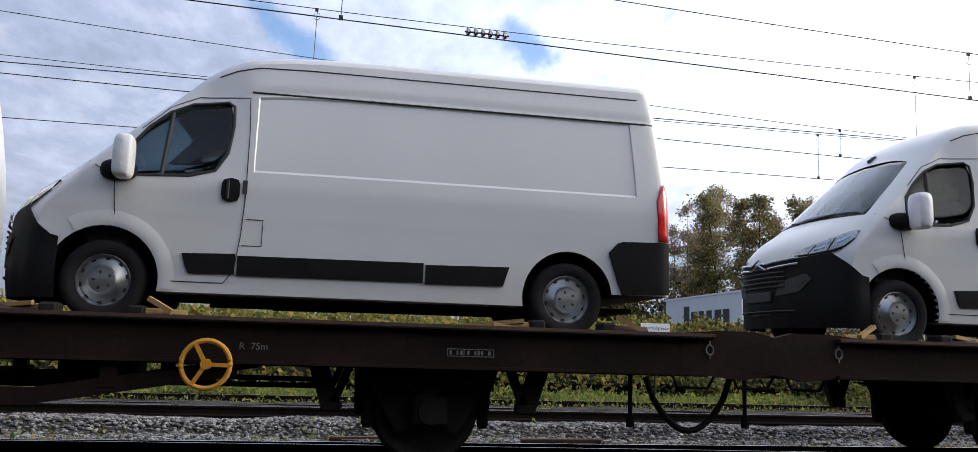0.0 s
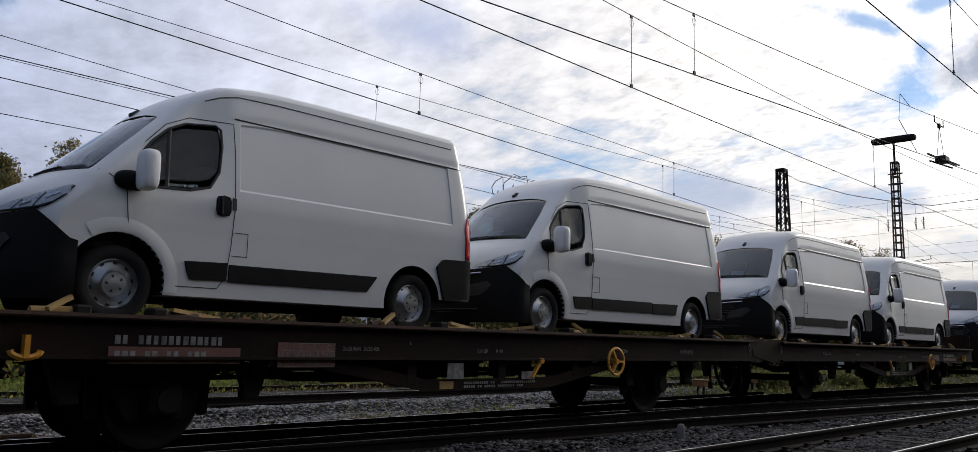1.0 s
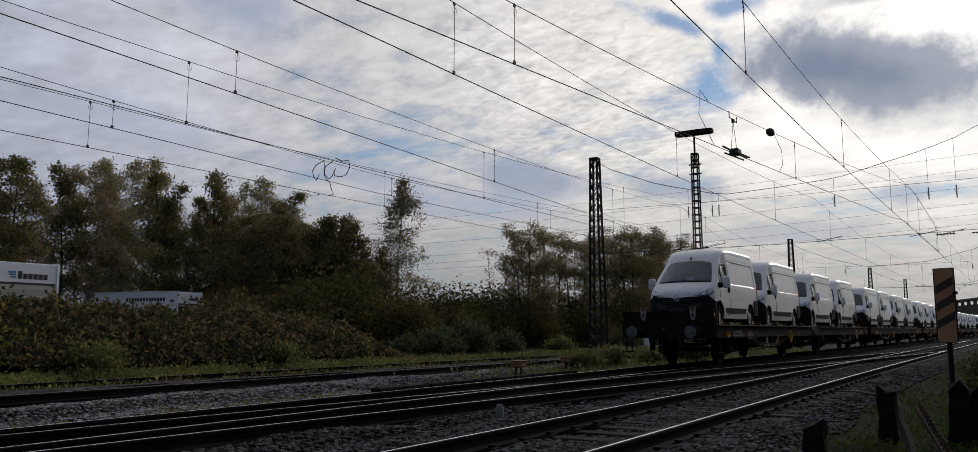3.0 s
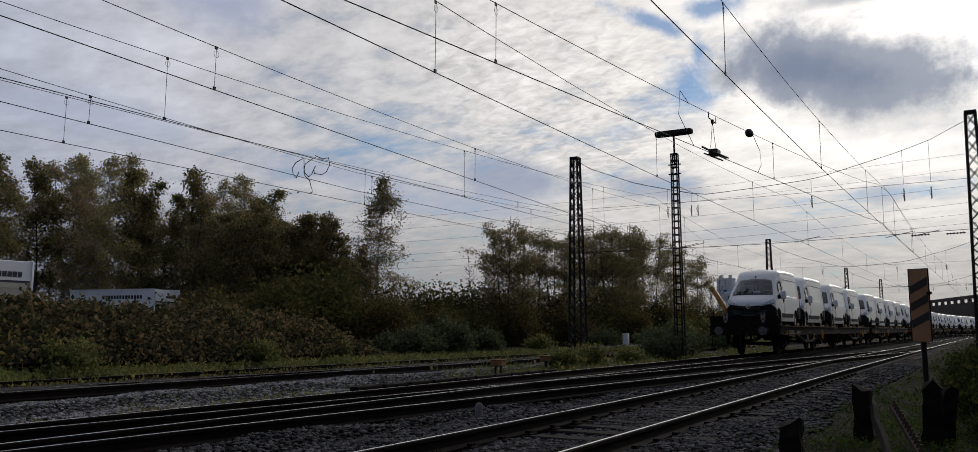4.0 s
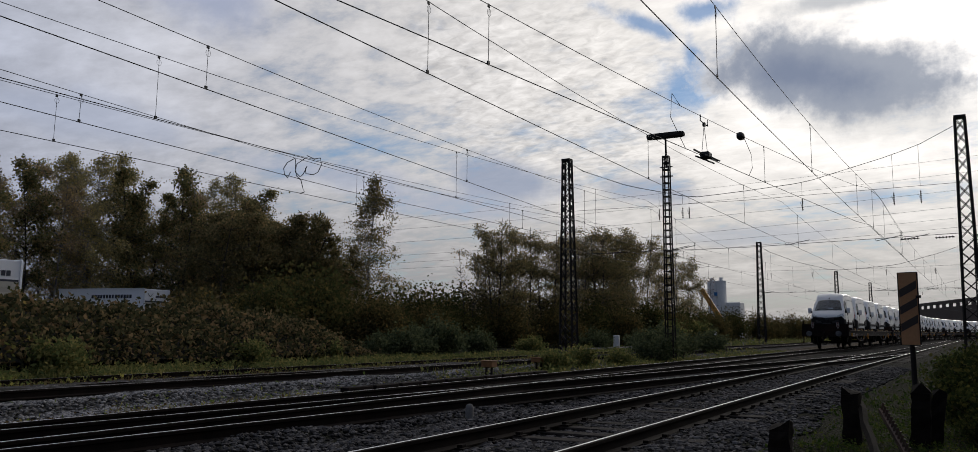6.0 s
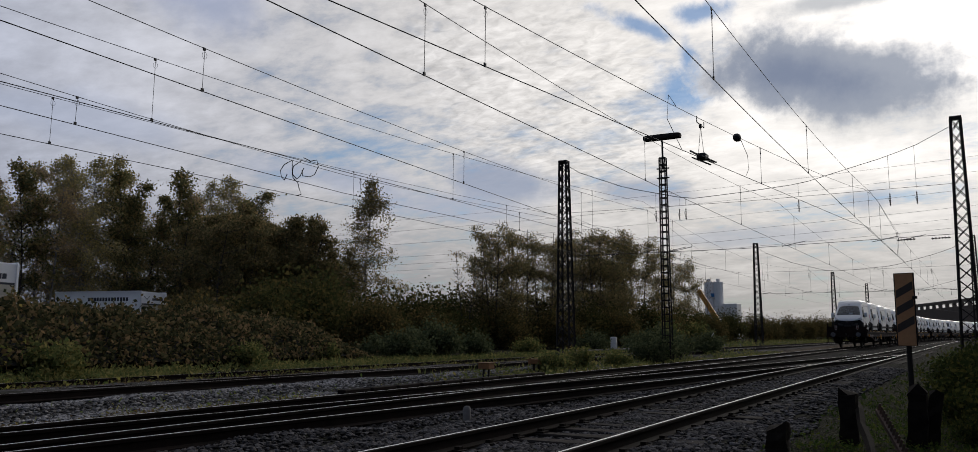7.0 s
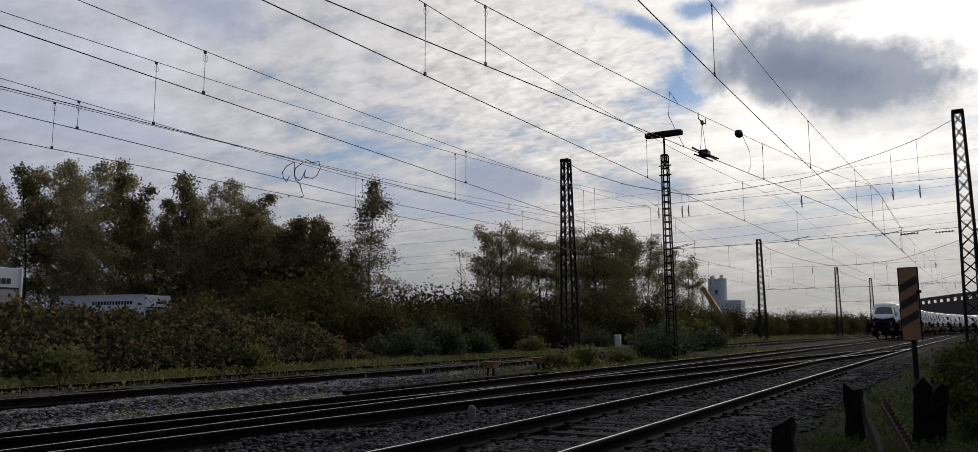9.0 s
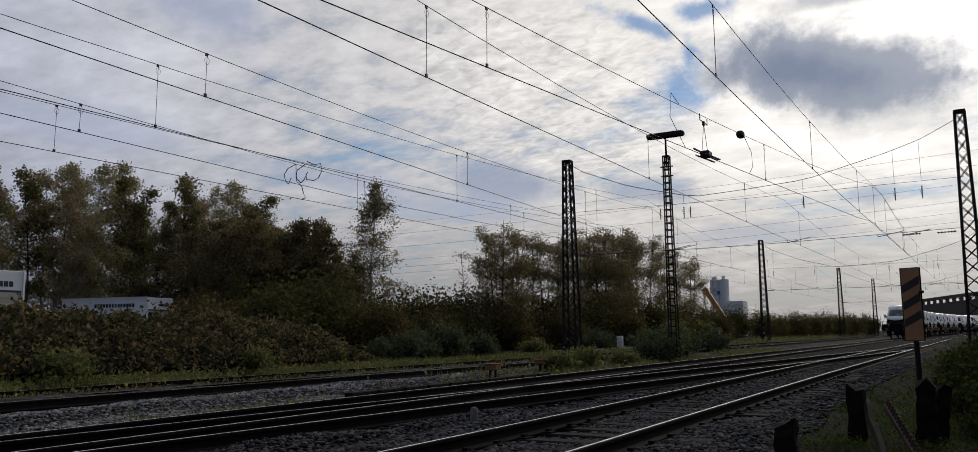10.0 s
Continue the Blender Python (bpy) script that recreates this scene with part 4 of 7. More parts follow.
def build_wagon(inner_first):
    f = (lambda y: 10.19 - y) if inner_first else (lambda y: y)
    span = lambda a, b: (min(f(a), f(b)), max(f(a), f(b)))
    wagon = thing("wagon", "flat car-carrying wagon unit of dark rusty steel", "wagon", "wagon units of the train")
    # deck and long beams
    bm = bmesh.new()
    box(bm, -1.28, 1.28, *span(-1.7, 11.5), 1.09, DECK - 0.003)
    part("deck", bm, RUSTY, wagon, "rusty deck plating")
    for k in range(4):
        bm = bmesh.new()
        x = (-1.06, -0.72, 0.72, 1.06)[k]
        box(bm, x - 0.02, x + 0.02, *span(-1.6, 11.4), DECK - 0.003, DECK + 0.025)
        part("wheel_guide", bm, RUSTY, wagon)
    for s in (-1, 1):
        bm = bmesh.new()
        y0, y1 = span(-1.75, 11.2)
        box(bm, s * 1.40 - 0.012, s * 1.40 + 0.012, y0, y1, 0.86, 1.155)
        box(bm, s * 1.39 - 0.10, s * 1.39 + 0.10, y0, y1, 1.155, EDGE, 0.008)
        box(bm, s * 1.38 - 0.09, s * 1.38 + 0.09, y0, y1, 0.835, 0.86)
        part("side_beam", bm, STEEL, wagon)
        bm = bmesh.new()
        box(bm, s * 1.39 - 0.103, s * 1.39 + 0.103, y0 + 0.01, y1 - 0.01, 1.175, EDGE + 0.004)
        part("beam_edge", bm, RUSTY, wagon, "worn rusty top edge")
        # inner end: the beam rises to a crest and runs down to the joint
        bm = bmesh.new()
        prof = [(10.9, 0.86), (10.9, 1.205), (11.25, 1.235), (11.62, 1.235), (12.30, 1.06), (12.30, 0.93), (11.5, 0.80)]
        a = [bm.verts.new((s * 1.415, f(y), z)) for y, z in prof]
        b = [bm.verts.new((s * 1.30, f(y), z)) for y, z in prof]
        bm.faces.new(a)
        bm.faces.new(b[::-1])
        for i in range(len(a)):
            bm.faces.new((a[i], b[i], b[(i + 1) % len(a)], a[(i + 1) % len(a)]))
        bmesh.ops.recalc_face_normals(bm, faces=bm.faces[:])
        part("crest_plate", bm, STEEL, wagon)
        # truss below the beam
        bm = bmesh.new()
        way = [(2.0, 0.80), (3.42, 0.55), (5.58, 0.55), (7.1, 0.80)]
        rings = [[bm.verts.new((s * 1.33 + e * 0.045, f(y), z + h)) for e, h in ((-1, -0.065), (1, -0.065), (1, 0.065), (-1, 0.065))] for y, z in way]
        for p, q in zip(rings, rings[1:]):
            for k in range(4):
                bm.faces.new((p[k], p[(k + 1) % 4], q[(k + 1) % 4], q[k]))
        bm.faces.new(rings[0])
        bm.faces.new(rings[-1])
        bmesh.ops.recalc_face_normals(bm, faces=bm.faces[:])
        part("truss_rod", bm, STEEL, wagon)
        for y in (3.18, 4.66, 6.14):
            bm = bmesh.new()
            box(bm, s * 1.33 - 0.05, s * 1.33 + 0.05, f(y) - 0.07, f(y) + 0.07, 0.56 if y != 6.14 else 0.62, 0.84, 0.006)
            part("truss_post", bm, STEEL, wagon)
        for y in (0.5, 8.72):
            bm = bmesh.new()
            for i in range(8):
                hl = 0.62 - i * 0.065
                box(bm, s * 1.0 - 0.06, s * 1.0 + 0.06, f(y) - hl, f(y) + hl, 0.735 - i * 0.016, 0.75 - i * 0.016)
            box(bm, s * 1.0 - 0.075, s * 1.0 + 0.075, f(y) - 0.07, f(y) + 0.07, 0.58, 0.77)
            part("leaf_spring", bm, GREASE, wagon)
            bm = bmesh.new()
            box(bm, s * 1.0 - 0.12, s * 1.0 + 0.12, f(y) - 0.15, f(y) + 0.15, 0.33, 0.60, 0.03)
            rod(bm, (s * 1.1, f(y), 0.46), (s * 1.16, f(y), 0.46), 0.11, 14)
            part("axle_box", bm, GREASE, wagon)
            for e in (-1, 1):
                bm = bmesh.new()
                prof = [(0.17, 0.86), (0.17, 0.30), (0.25, 0.26), (0.32, 0.34), (0.62, 0.86)]
                a = [bm.verts.new((s * 0.93, f(y) + e * p, z)) for p, z in prof]
                b = [bm.verts.new((s * 0.905, f(y) + e * p, z)) for p, z in prof]
                bm.faces.new(a)
                bm.faces.new(b[::-1])
                for i in range(len(a)):
                    bm.faces.new((a[i], b[i], b[(i + 1) % 5], a[(i + 1) % 5]))
                bmesh.ops.recalc_face_normals(bm, faces=bm.faces[:])
                part("axle_guard", bm, GREASE, wagon)
                bm = bmesh.new()
                bar(bm, (s * 1.05, f(y) + e * 0.98, 0.86), (s * 1.05, f(y) + e * 0.86, 0.50), 0.10, 0.16)
                bar(bm, (s * 1.05, f(y) + e * 0.70, 0.86), (s * 1.05, f(y) + e * 0.84, 0.50), 0.10, 0.07)
                box(bm, s * 1.05 - 0.06, s * 1.05 + 0.06, f(y) + e * 0.85 - 0.09, f(y) + e * 0.85 + 0.09, 0.44, 0.54, 0.02)
                part("spring_hanger", bm, GREASE, wagon)
                bm = bmesh.new()
                bar(bm, (s * 0.75, f(y) + e * 0.56, 0.82), (s * 0.75, f(y) + e * 0.54, 0.32), 0.05, 0.07)
                pillow(bm, (s * 0.75, f(y) + e * 0.525, 0.44), (0.06, 0.05, 0.16), 4, 10, 6)
                part("brake_block", bm, GREASE, wagon)
    for y in (0.5, 8.72):
        ws = piece("wheelset", WHEELSET, GREASE, wagon, "dark steel wheels on an axle")
        ws.location = (0, f(y), 0.462)
        smooth(ws, 40)
    # underframe
    bm = bmesh.new()
    for s in (-0.42, 0.42):
        box(bm, s - 0.06, s + 0.06, *span(-1.6, 11.6), 0.80, 1.09)
    part("centre_beam", bm, GREASE, wagon)
    for y in (-1.2, 1.6, 3.2, 4.66, 6.1, 7.5, 9.9, 10.8):
        bm = bmesh.new()
        box(bm, -1.38, 1.38, f(y) - 0.05, f(y) + 0.05, 0.88, 1.09)
        part("cross_beam", bm, GREASE, wagon)
    bm = bmesh.new()
    rod(bm, (0.5, f(2.6), 0.72), (0.5, f(4.3), 0.72), 0.16, 18)
    part("air_tank", bm, GREASE, wagon)
    bm = bmesh.new()
    for p, q in (((0.2, 1.2, 0.62), (0.2, 7.9, 0.62)), ((-0.3, 1.2, 0.7), (-0.3, 7.9, 0.66)), ((-0.9, 4.9, 0.7), (1.1, 4.9, 0.7)), ((0.9, 5.0, 0.66), (0.9, 6.9, 0.7))):
        rod(bm, (p[0], f(p[1]), p[2]), (q[0], f(q[1]), q[2]), 0.025, 6)
    part("brake_rod", bm, GREASE, wagon)
    bm = bmesh.new()
    box(bm, 0.9, 1.15, *span(4.9, 5.2), 0.62, 0.84, 0.02)
    part("brake_valve", bm, GREASE, wagon)
    bm = bmesh.new()
    box(bm, -0.9, -0.3, *span(5.3, 6.0), 0.55, 0.84, 0.02)
    part("control_box", bm, GREASE, wagon)
    # plates, marks and fittings on the near face
    X = 1.415
    hw = 7.75 if inner_first else 6.88
    hand_y = hw if inner_first else f(hw)
    bm = bmesh.new()
    tube(bm, [(1.53, hand_y + 0.185 * math.cos(a * math.pi / 14), 0.825 + 0.185 * math.sin(a * math.pi / 14)) for a in range(28)], 0.02, 8, True)
    for k in range(3):
        a = math.pi / 2 + 0.5 + k * 2 * math.pi / 3
        bar(bm, (1.53, hand_y, 0.825), (1.53, hand_y + 0.178 * math.cos(a), 0.825 + 0.178 * math.sin(a)), 0.03, 0.045, (1, 0, 0))
    rod(bm, (1.40, hand_y, 0.825), (1.56, hand_y, 0.825), 0.04, 12)
    smooth(part("handwheel", bm, YELLOW, wagon, "yellow three-spoked brake handwheel"), 40)
    bm = bmesh.new()
    bar(bm, (1.44, f(5.15), 0.62), (1.44, f(5.32), 0.82), 0.03, 0.05, (1, 0, 0))
    rod(bm, (1.43, f(5.33), 0.83), (1.47, f(5.33), 0.83), 0.04, 10)
    part("valve_lever", bm, YELLOW, wagon, "yellow valve lever")
    bm = bmesh.new()
    box(bm, X, X + 0.012, *span(4.98, 5.22), 0.60, 0.70)
    part("valve_plate", bm, MARK, wagon, "whitish metal plate")
    bm = bmesh.new()
    box(bm, X, X + 0.012, *span(3.68, 3.94), 0.62, 0.80)
    part("notice_plate", bm, MARK, wagon, "rust-stained whitish plate")
    bm = bmesh.new()
    bar(bm, (1.45, f(-0.83), 0.84), (1.45, f(-0.83), 1.02), 0.04, 0.09, (1, 0, 0))
    tube(bm, [(1.46, f(-0.83) + 0.11 * math.cos(a), 0.90 + 0.055 * math.sin(a)) for a in [math.pi + i * math.pi / 8 for i in range(9)]], 0.026, 6)
    part("tow_hook", bm, YELLOW, wagon, "yellow towing hook")
    a, b = span(-0.19, 1.02)
    bm = bmesh.new()
    box(bm, X, X + 0.008, a, b, 0.795, 0.94)
    p = part("number_plate", bm, PLATE, wagon, "brown plate with white lettering")
    part("lettering", stripes(bmesh.new(), X + 0.008, a + 0.05, 0.835, 0.9, 0.07, 14, 5), MARK, p)
    part("lettering", stripes(bmesh.new(), X, a + 0.05, 0.96, 1.0, 0.075, 15, 6), MARK, wagon)
    a, b = span(1.42, 2.09)
    bm = bmesh.new()
    box(bm, X, X + 0.008, a, b, 0.76, 1.0)
    p = part("load_plate", bm, PLATE, wagon, "brown plate with a grid of white figures")
    bm = bmesh.new()
    for z, e in ((0.768, 0.0), (0.838, 0.0), (0.918, 0.05), (0.992, 0.165)):
        box(bm, X + 0.008, X + 0.011, a + e, b, z, z + 0.006)
    for e, z0, z1 in ((0.0, 0.768, 0.84), (0.05, 0.838, 0.92), (0.165, 0.768, 0.998), (0.335, 0.838, 0.998), (0.50, 0.838, 0.998), (0.664, 0.768, 0.998)):
        box(bm, X + 0.008, X + 0.011, a + e, a + e + 0.006, z0, z1)
    part("grid_line", bm, MARK, p)
    for txt, e, z in (("A", 0.235, 0.935), ("B", 0.40, 0.935), ("C", 0.565, 0.935), ("S", 0.09, 0.855), ("38.8", 0.18, 0.855), ("46.8", 0.35, 0.855), ("54.8", 0.515, 0.855), ("120", 0.03, 0.782), ("00.0t", 0.33, 0.782)):
        words(txt, 0.075, (X + 0.009, a + e, z), (90, 0, 90), MARK, p)
    words("2x20.9kN", 0.06, (X, b + 0.10 if not inner_first else a - 0.75, 0.93), (90, 0, 90), MARK, wagon)
    words("2x20.42t", 0.06, (X, b + 0.37 if not inner_first else a - 0.40, 0.93), (90, 0, 90), MARK, wagon)
    words("2.0-GP", 0.065, (X, f(4.38) - 0.20, 0.92), (90, 0, 90), MARK, wagon)
    part("lettering", stripes(bmesh.new(), X, f(4.38) + 0.13, 0.93, 0.12, 0.035, 4, 8), MARK, wagon)
    words("6", 0.06, (X, f(3.1), 1.0), (90, 0, 90), MARK, wagon)
    words("R  75m", 0.078, (X, f(7.11) if not inner_first else f(7.4), 0.95), (90, 0, 90), MARK, wagon)
    bm = bmesh.new()
    y = f(9.0)
    for z in (0.94, 1.0):
        box(bm, X, X + 0.004, y - 0.2, y + 0.2, z, z + 0.006)
    for d in (-0.2, -0.06, 0.06, 0.196):
        box(bm, X, X + 0.004, y + d, y + d + 0.006, 0.94, 1.006)
    part("mark_frame", stripes(bm, X, y - 0.18, 0.955, 0.36, 0.035, 12, 9), MARK, wagon)
    bm = bmesh.new()
    y = f(11.17)
    tube(bm, [(1.42, y + 0.035 * math.cos(a * math.pi / 6), 1.06 + 0.045 * math.sin(a * math.pi / 6)) for a in range(12)], 0.009, 5, True)
    bar(bm, (1.42, y, 1.10), (1.42, y, 1.14), 0.012, 0.012)
    bar(bm, (1.42, y, 0.98), (1.42, y, 1.02), 0.012, 0.012)
    part("pivot_mark", bm, MARK, wagon)
    a, b = span(3.5, 5.5)
    bm = bmesh.new()
    box(bm, 1.376, 1.384, a + 0.1, a + 0.32, 0.505, 0.595)
    part("maker_plate", bm, TIMBER, wagon, "small ochre plate")
    bm = stripes(bmesh.new(), 1.376, a + 0.5, 0.555, 1.3, 0.028, 34, 10)
    part("lettering", stripes(bm, 1.376, a + 0.5, 0.512, 1.1, 0.028, 28, 11), MARK, wagon)
    # chocks at the wheels
    for n, (u, wb) in enumerate(CHOCKS[inner_first]):
        for s in (-1, 1):
            for y, e in ((u, 1), (u, -1), (u + wb, 1), (u + wb, -1)):
                bm = bmesh.new()
                box(bm, s * 1.12 - 0.10, s * 1.12 + 0.10, y + e * 0.33 - 0.07, y + e * 0.33 + 0.07, DECK - 0.003, DECK + 0.14, 0.02)
                chock = part("wheel_chock", bm, GREASE, wagon)
                bm = bmesh.new()
                rod(bm, (s * 1.12, y + e * 0.34, DECK + 0.07), (s * 1.12, y + e * 0.72, DECK + 0.06), 0.055, 10)
                part("chock_tube", bm, (RUSTY, TIMBER)[(n + (e > 0) + (y == u)) % 2], chock)
                bm = bmesh.new()
                if (n + (e > 0)) % 2:
                    bar(bm, (s * 1.18, y + e * 0.45, DECK + 0.13), (s * 1.06, y + e * 0.98, DECK + 0.07), 0.045, 0.035)
                else:
                    bar(bm, (s * 1.22, y + e * 0.62, DECK + 0.09), (s * 1.16, y + e * 0.42, DECK + 0.20), 0.05, 0.04)
                part("chock_handle", bm, TIMBER, chock, "yellowed wooden bar")
    # inner end: hanging brake hose, rods and a chain bracket
    bm = bmesh.new()
    if not inner_first:
        tube(bm, [(0.95, 10.75 + 0.85 * i / 12, 0.80 - 0.49 * math.sin(math.pi * i / 12) ** 0.7) for i in range(13)], 0.03, 8)
        part("brake_hose", bm, BLACK, wagon)
        for y in (10.6, 11.75):
            bm = bmesh.new()
            rod(bm, (0.95, y, 0.82), (0.95, y, 0.40), 0.022, 6)
            rod(bm, (0.95, y, 0.46), (0.95, y, 0.34), 0.04, 8)
            part("hose_end", bm, BLACK, wagon)
        bm = bmesh.new()
        for y in (10.95, 11.55, 12.1):
            tube(bm, [(1.1, y, 0.83), (1.1, y + 0.05, 0.72), (1.1, y + 0.35, 0.71), (1.1, y + 0.42, 0.83)], 0.014, 6)
        part("uncoupling_rod", bm, GREASE, wagon)
        bm = bmesh.new()
        box(bm, -1.1, 1.1, 11.4, 12.6, 1.145, 1.165)
        part("bridge_plate", bm, RUSTY, wagon)
        bm = bmesh.new()
        box(bm, -0.2, 0.2, 11.4, 12.4, 0.86, 1.02, 0.03)
        part("coupling_bar", bm, GREASE, wagon)
    # outer end: headstock, flap, buffers, rails and the train's end boards
    bm = bmesh.new()
    box(bm, -1.40, 1.40, *span(-1.86, -1.76), 0.82, 1.17)
    part("headstock", bm, STEEL, wagon)
    bm = bmesh.new()
    box(bm, -1.38, 1.38, *span(-1.84, -1.79), 1.172, 1.57, 0.01)
    for i in range(6):
        x = -1.2 + 0.48 * i
        box(bm, x - 0.03, x + 0.03, *span(-1.87, -1.84), 1.18, 1.56)
    box(bm, -1.38, 1.38, *span(-1.875, -1.78), 1.55, 1.60)
    part("end_flap", bm, STEEL, wagon, "upright rusty end flap")
    for s in (-1, 1):
        bm = bmesh.new()
        rod(bm, (s * 0.875, f(-1.86), 1.0), (s * 0.875, f(-2.2), 1.0), 0.145, 16)
        rod(bm, (s * 0.875, f(-2.2), 1.0), (s * 0.875, f(-2.40), 1.0), 0.09, 16)
        rod(bm, (s * 0.875, f(-2.40), 1.0), (s * 0.875, f(-2.44), 1.0), 0.185, 24)
        part("buffer", bm, GREASE, wagon)
        bm = bmesh.new()
        lathe(bm, [(0.0, 0.0), (0.10, 0.004), (0.17, 0.012), (0.183, 0.022)], 24, pose(s * 0.875, f(-2.455), 1.0, 0, 0, 90 if not inner_first else -90))
        part("buffer_face", bm, BUFFERFACE, wagon, "worn grey buffer face")
        bm = bmesh.new()
        tube(bm, [(s * 1.36, f(-1.62), 0.90), (s * 1.36, f(-1.62), 1.72), (s * 1.36, f(-1.59), 1.82), (s * 1.36, f(-1.50), 1.87), (s * 1.36, f(-1.41), 1.82), (s * 1.36, f(-1.38), 1.72), (s * 1.36, f(-1.38), 1.19)], 0.02, 8)
        part("grab_rail", bm, STEEL, wagon)
        bm = bmesh.new()
        tube(bm, [(s * 1.38, f(-1.62), 0.86), (s * 1.38, f(-1.62), 0.42), (s * 1.38, f(-1.22), 0.42), (s * 1.38, f(-1.22), 0.86)], 0.02, 6)
        box(bm, s * 1.38 - 0.12, s * 1.38 + 0.05, *span(-1.64, -1.20), 0.40, 0.43)
        part("foot_step", bm, STEEL, wagon)
    bm = bmesh.new()
    tube(bm, [(0.0, f(-1.9), 0.98), (0.0, f(-2.15), 0.99), (0.0, f(-2.25), 1.05), (0.0, f(-2.12), 1.10)], 0.035, 8)
    tube(bm, [(0.12, f(-1.9), 0.92), (0.14, f(-2.12), 0.75), (0.1, f(-2.1), 0.45), (0.06, f(-2.05), 0.3), (-0.06, f(-2.05), 0.3), (-0.1, f(-2.08), 0.5), (-0.14, f(-1.95), 0.8)], 0.03, 6)
    tube(bm, [(0.42, f(-1.88), 0.85), (0.44, f(-2.1), 0.62), (0.4, f(-2.12), 0.40), (0.36, f(-2.0), 0.34)], 0.025, 6)
    tube(bm, [(-0.42, f(-1.88), 0.85), (-0.44, f(-2.1), 0.62), (-0.4, f(-2.12), 0.40), (-0.36, f(-2.0), 0.34)], 0.025, 6)
    part("coupling", bm, GREASE, wagon)
    return wagon


BUFFERFACE = surface("buffer_face", (0.06, 0.06, 0.062), (0.16, 0.16, 0.165), 9, 0.6, metal=0.3, bump=0.2)
DULLWHITE = surface("faded_board", (0.20, 0.18, 0.165), (0.34, 0.31, 0.28), 12, 0.7, bump=0.1)
CHOCKS = {False: [(0.0, 3.486), (5.93, 4.035)], True: [(0.0, 4.035), (6.3, 4.035)]}


def add_end_boards(wagon):
    """The train's end: two boards with red triangles and a small lamp."""
    for x in (-0.72, 0.78):
        bm = bmesh.new()
        box(bm, x - 0.085, x + 0.085, -1.90, -1.88, 1.42, 1.72)
        board = part("end_board", bm, DULLWHITE, wagon, "white end board with red triangles")
        for z, k in ((1.57, 1), (1.57, -1)):
            bm = bmesh.new()
            vs = [bm.verts.new(v) for v in ((x - 0.075, -1.904, z + k * 0.14), (x + 0.075, -1.904, z + k * 0.14), (x, -1.904, z + k * 0.005))]
            vb = [bm.verts.new((v.co.x, -1.901, v.co.z)) for v in vs]
            bm.faces.new(vs)
            bm.faces.new(vb[::-1])
            for i in range(3):
                bm.faces.new((vs[i], vs[(i + 1) % 3], vb[(i + 1) % 3], vb[i]))
            part("red_triangle", bm, DARKRED, board)
        bm = bmesh.new()
        box(bm, x - 0.05, x + 0.05, -1.90, -1.885, 1.34, 1.42)
        part("board_clip", bm, DULLWHITE, board)
    bm = bmesh.new()
    box(bm, 1.30, 1.38, -1.80, -1.74, 1.42, 1.52, 0.01)
    part("side_reflector", bm, YELLOW, wagon, "small orange reflector")

# ---------------------------------------------------------------- the train's order and its way
UNIT, PAIR = 13.43, 28.6      # metres between the two units of a wagon, and between wagons
CARRIED = []                  # what rides: object, metres along the train


def make_train():
    long_van, short_van = build_van(5.998, 4.035, "point"), build_van(5.413, 3.486, "ring")
    first, second = build_wagon(False), build_wagon(True)
    used = set()

    def take(ob):
        if ob.name in used:
            return copy_thing(ob, Matrix())
        used.add(ob.name)
        return ob

    for k in range(9):
        for j in (0, 1):
            at = k * PAIR + j * UNIT
            w = (take(second) if j else take(first))
            CARRIED.append((w, at, 0.0))
            for n, u in enumerate((0.0, 5.93) if j == 0 else (0.0, 6.3)):
                v = take(short_van) if (k == 0 and j == 0 and n == 0) else take(long_van)
                CARRIED.append((v, at + u, DECK))
    add_end_boards(CARRIED[0][0])


make_train()
TRAVEL = [(0.0, -7.738), (0.5, -2.364), (1.0, 3.138), (1.5, 8.75), (2.0, 14.326), (2.5, 20.014), (4.0, 36.9), (5.5, 53.8), (7.0, 70.7), (8.5, 87.5), (10.0, 104.0)]


def along(t):
    return curve(TRAVEL, t)


def motions():
    for ob, u, high in CARRIED:
        rows = []
        for t, s in TRAVEL:
            y = s + u
            slope = (line_train(y + 2) - line_train(y - 2)) / 4
            rows.append((t, pose(line_train(y), y, high, 0, 0, -math.degrees(math.atan(slope)))))
        walk(ob, rows)
    # the wheels roll, half a turn in seven hundredths of a second
    for ob, u, high in CARRIED:
        if u > 60 or high:
            continue
        for w in [c for c in ob.children if c.name.startswith("wheelset")]:
            x, y, z = w.location
            rows = []
            for i in range(301):
                t = i / 30
                rows.append((t, pose(x, y, z) @ Matrix.Rotation(-(along(t) - along(0)) / 0.462, 4, "X")))
            walk(w, rows)



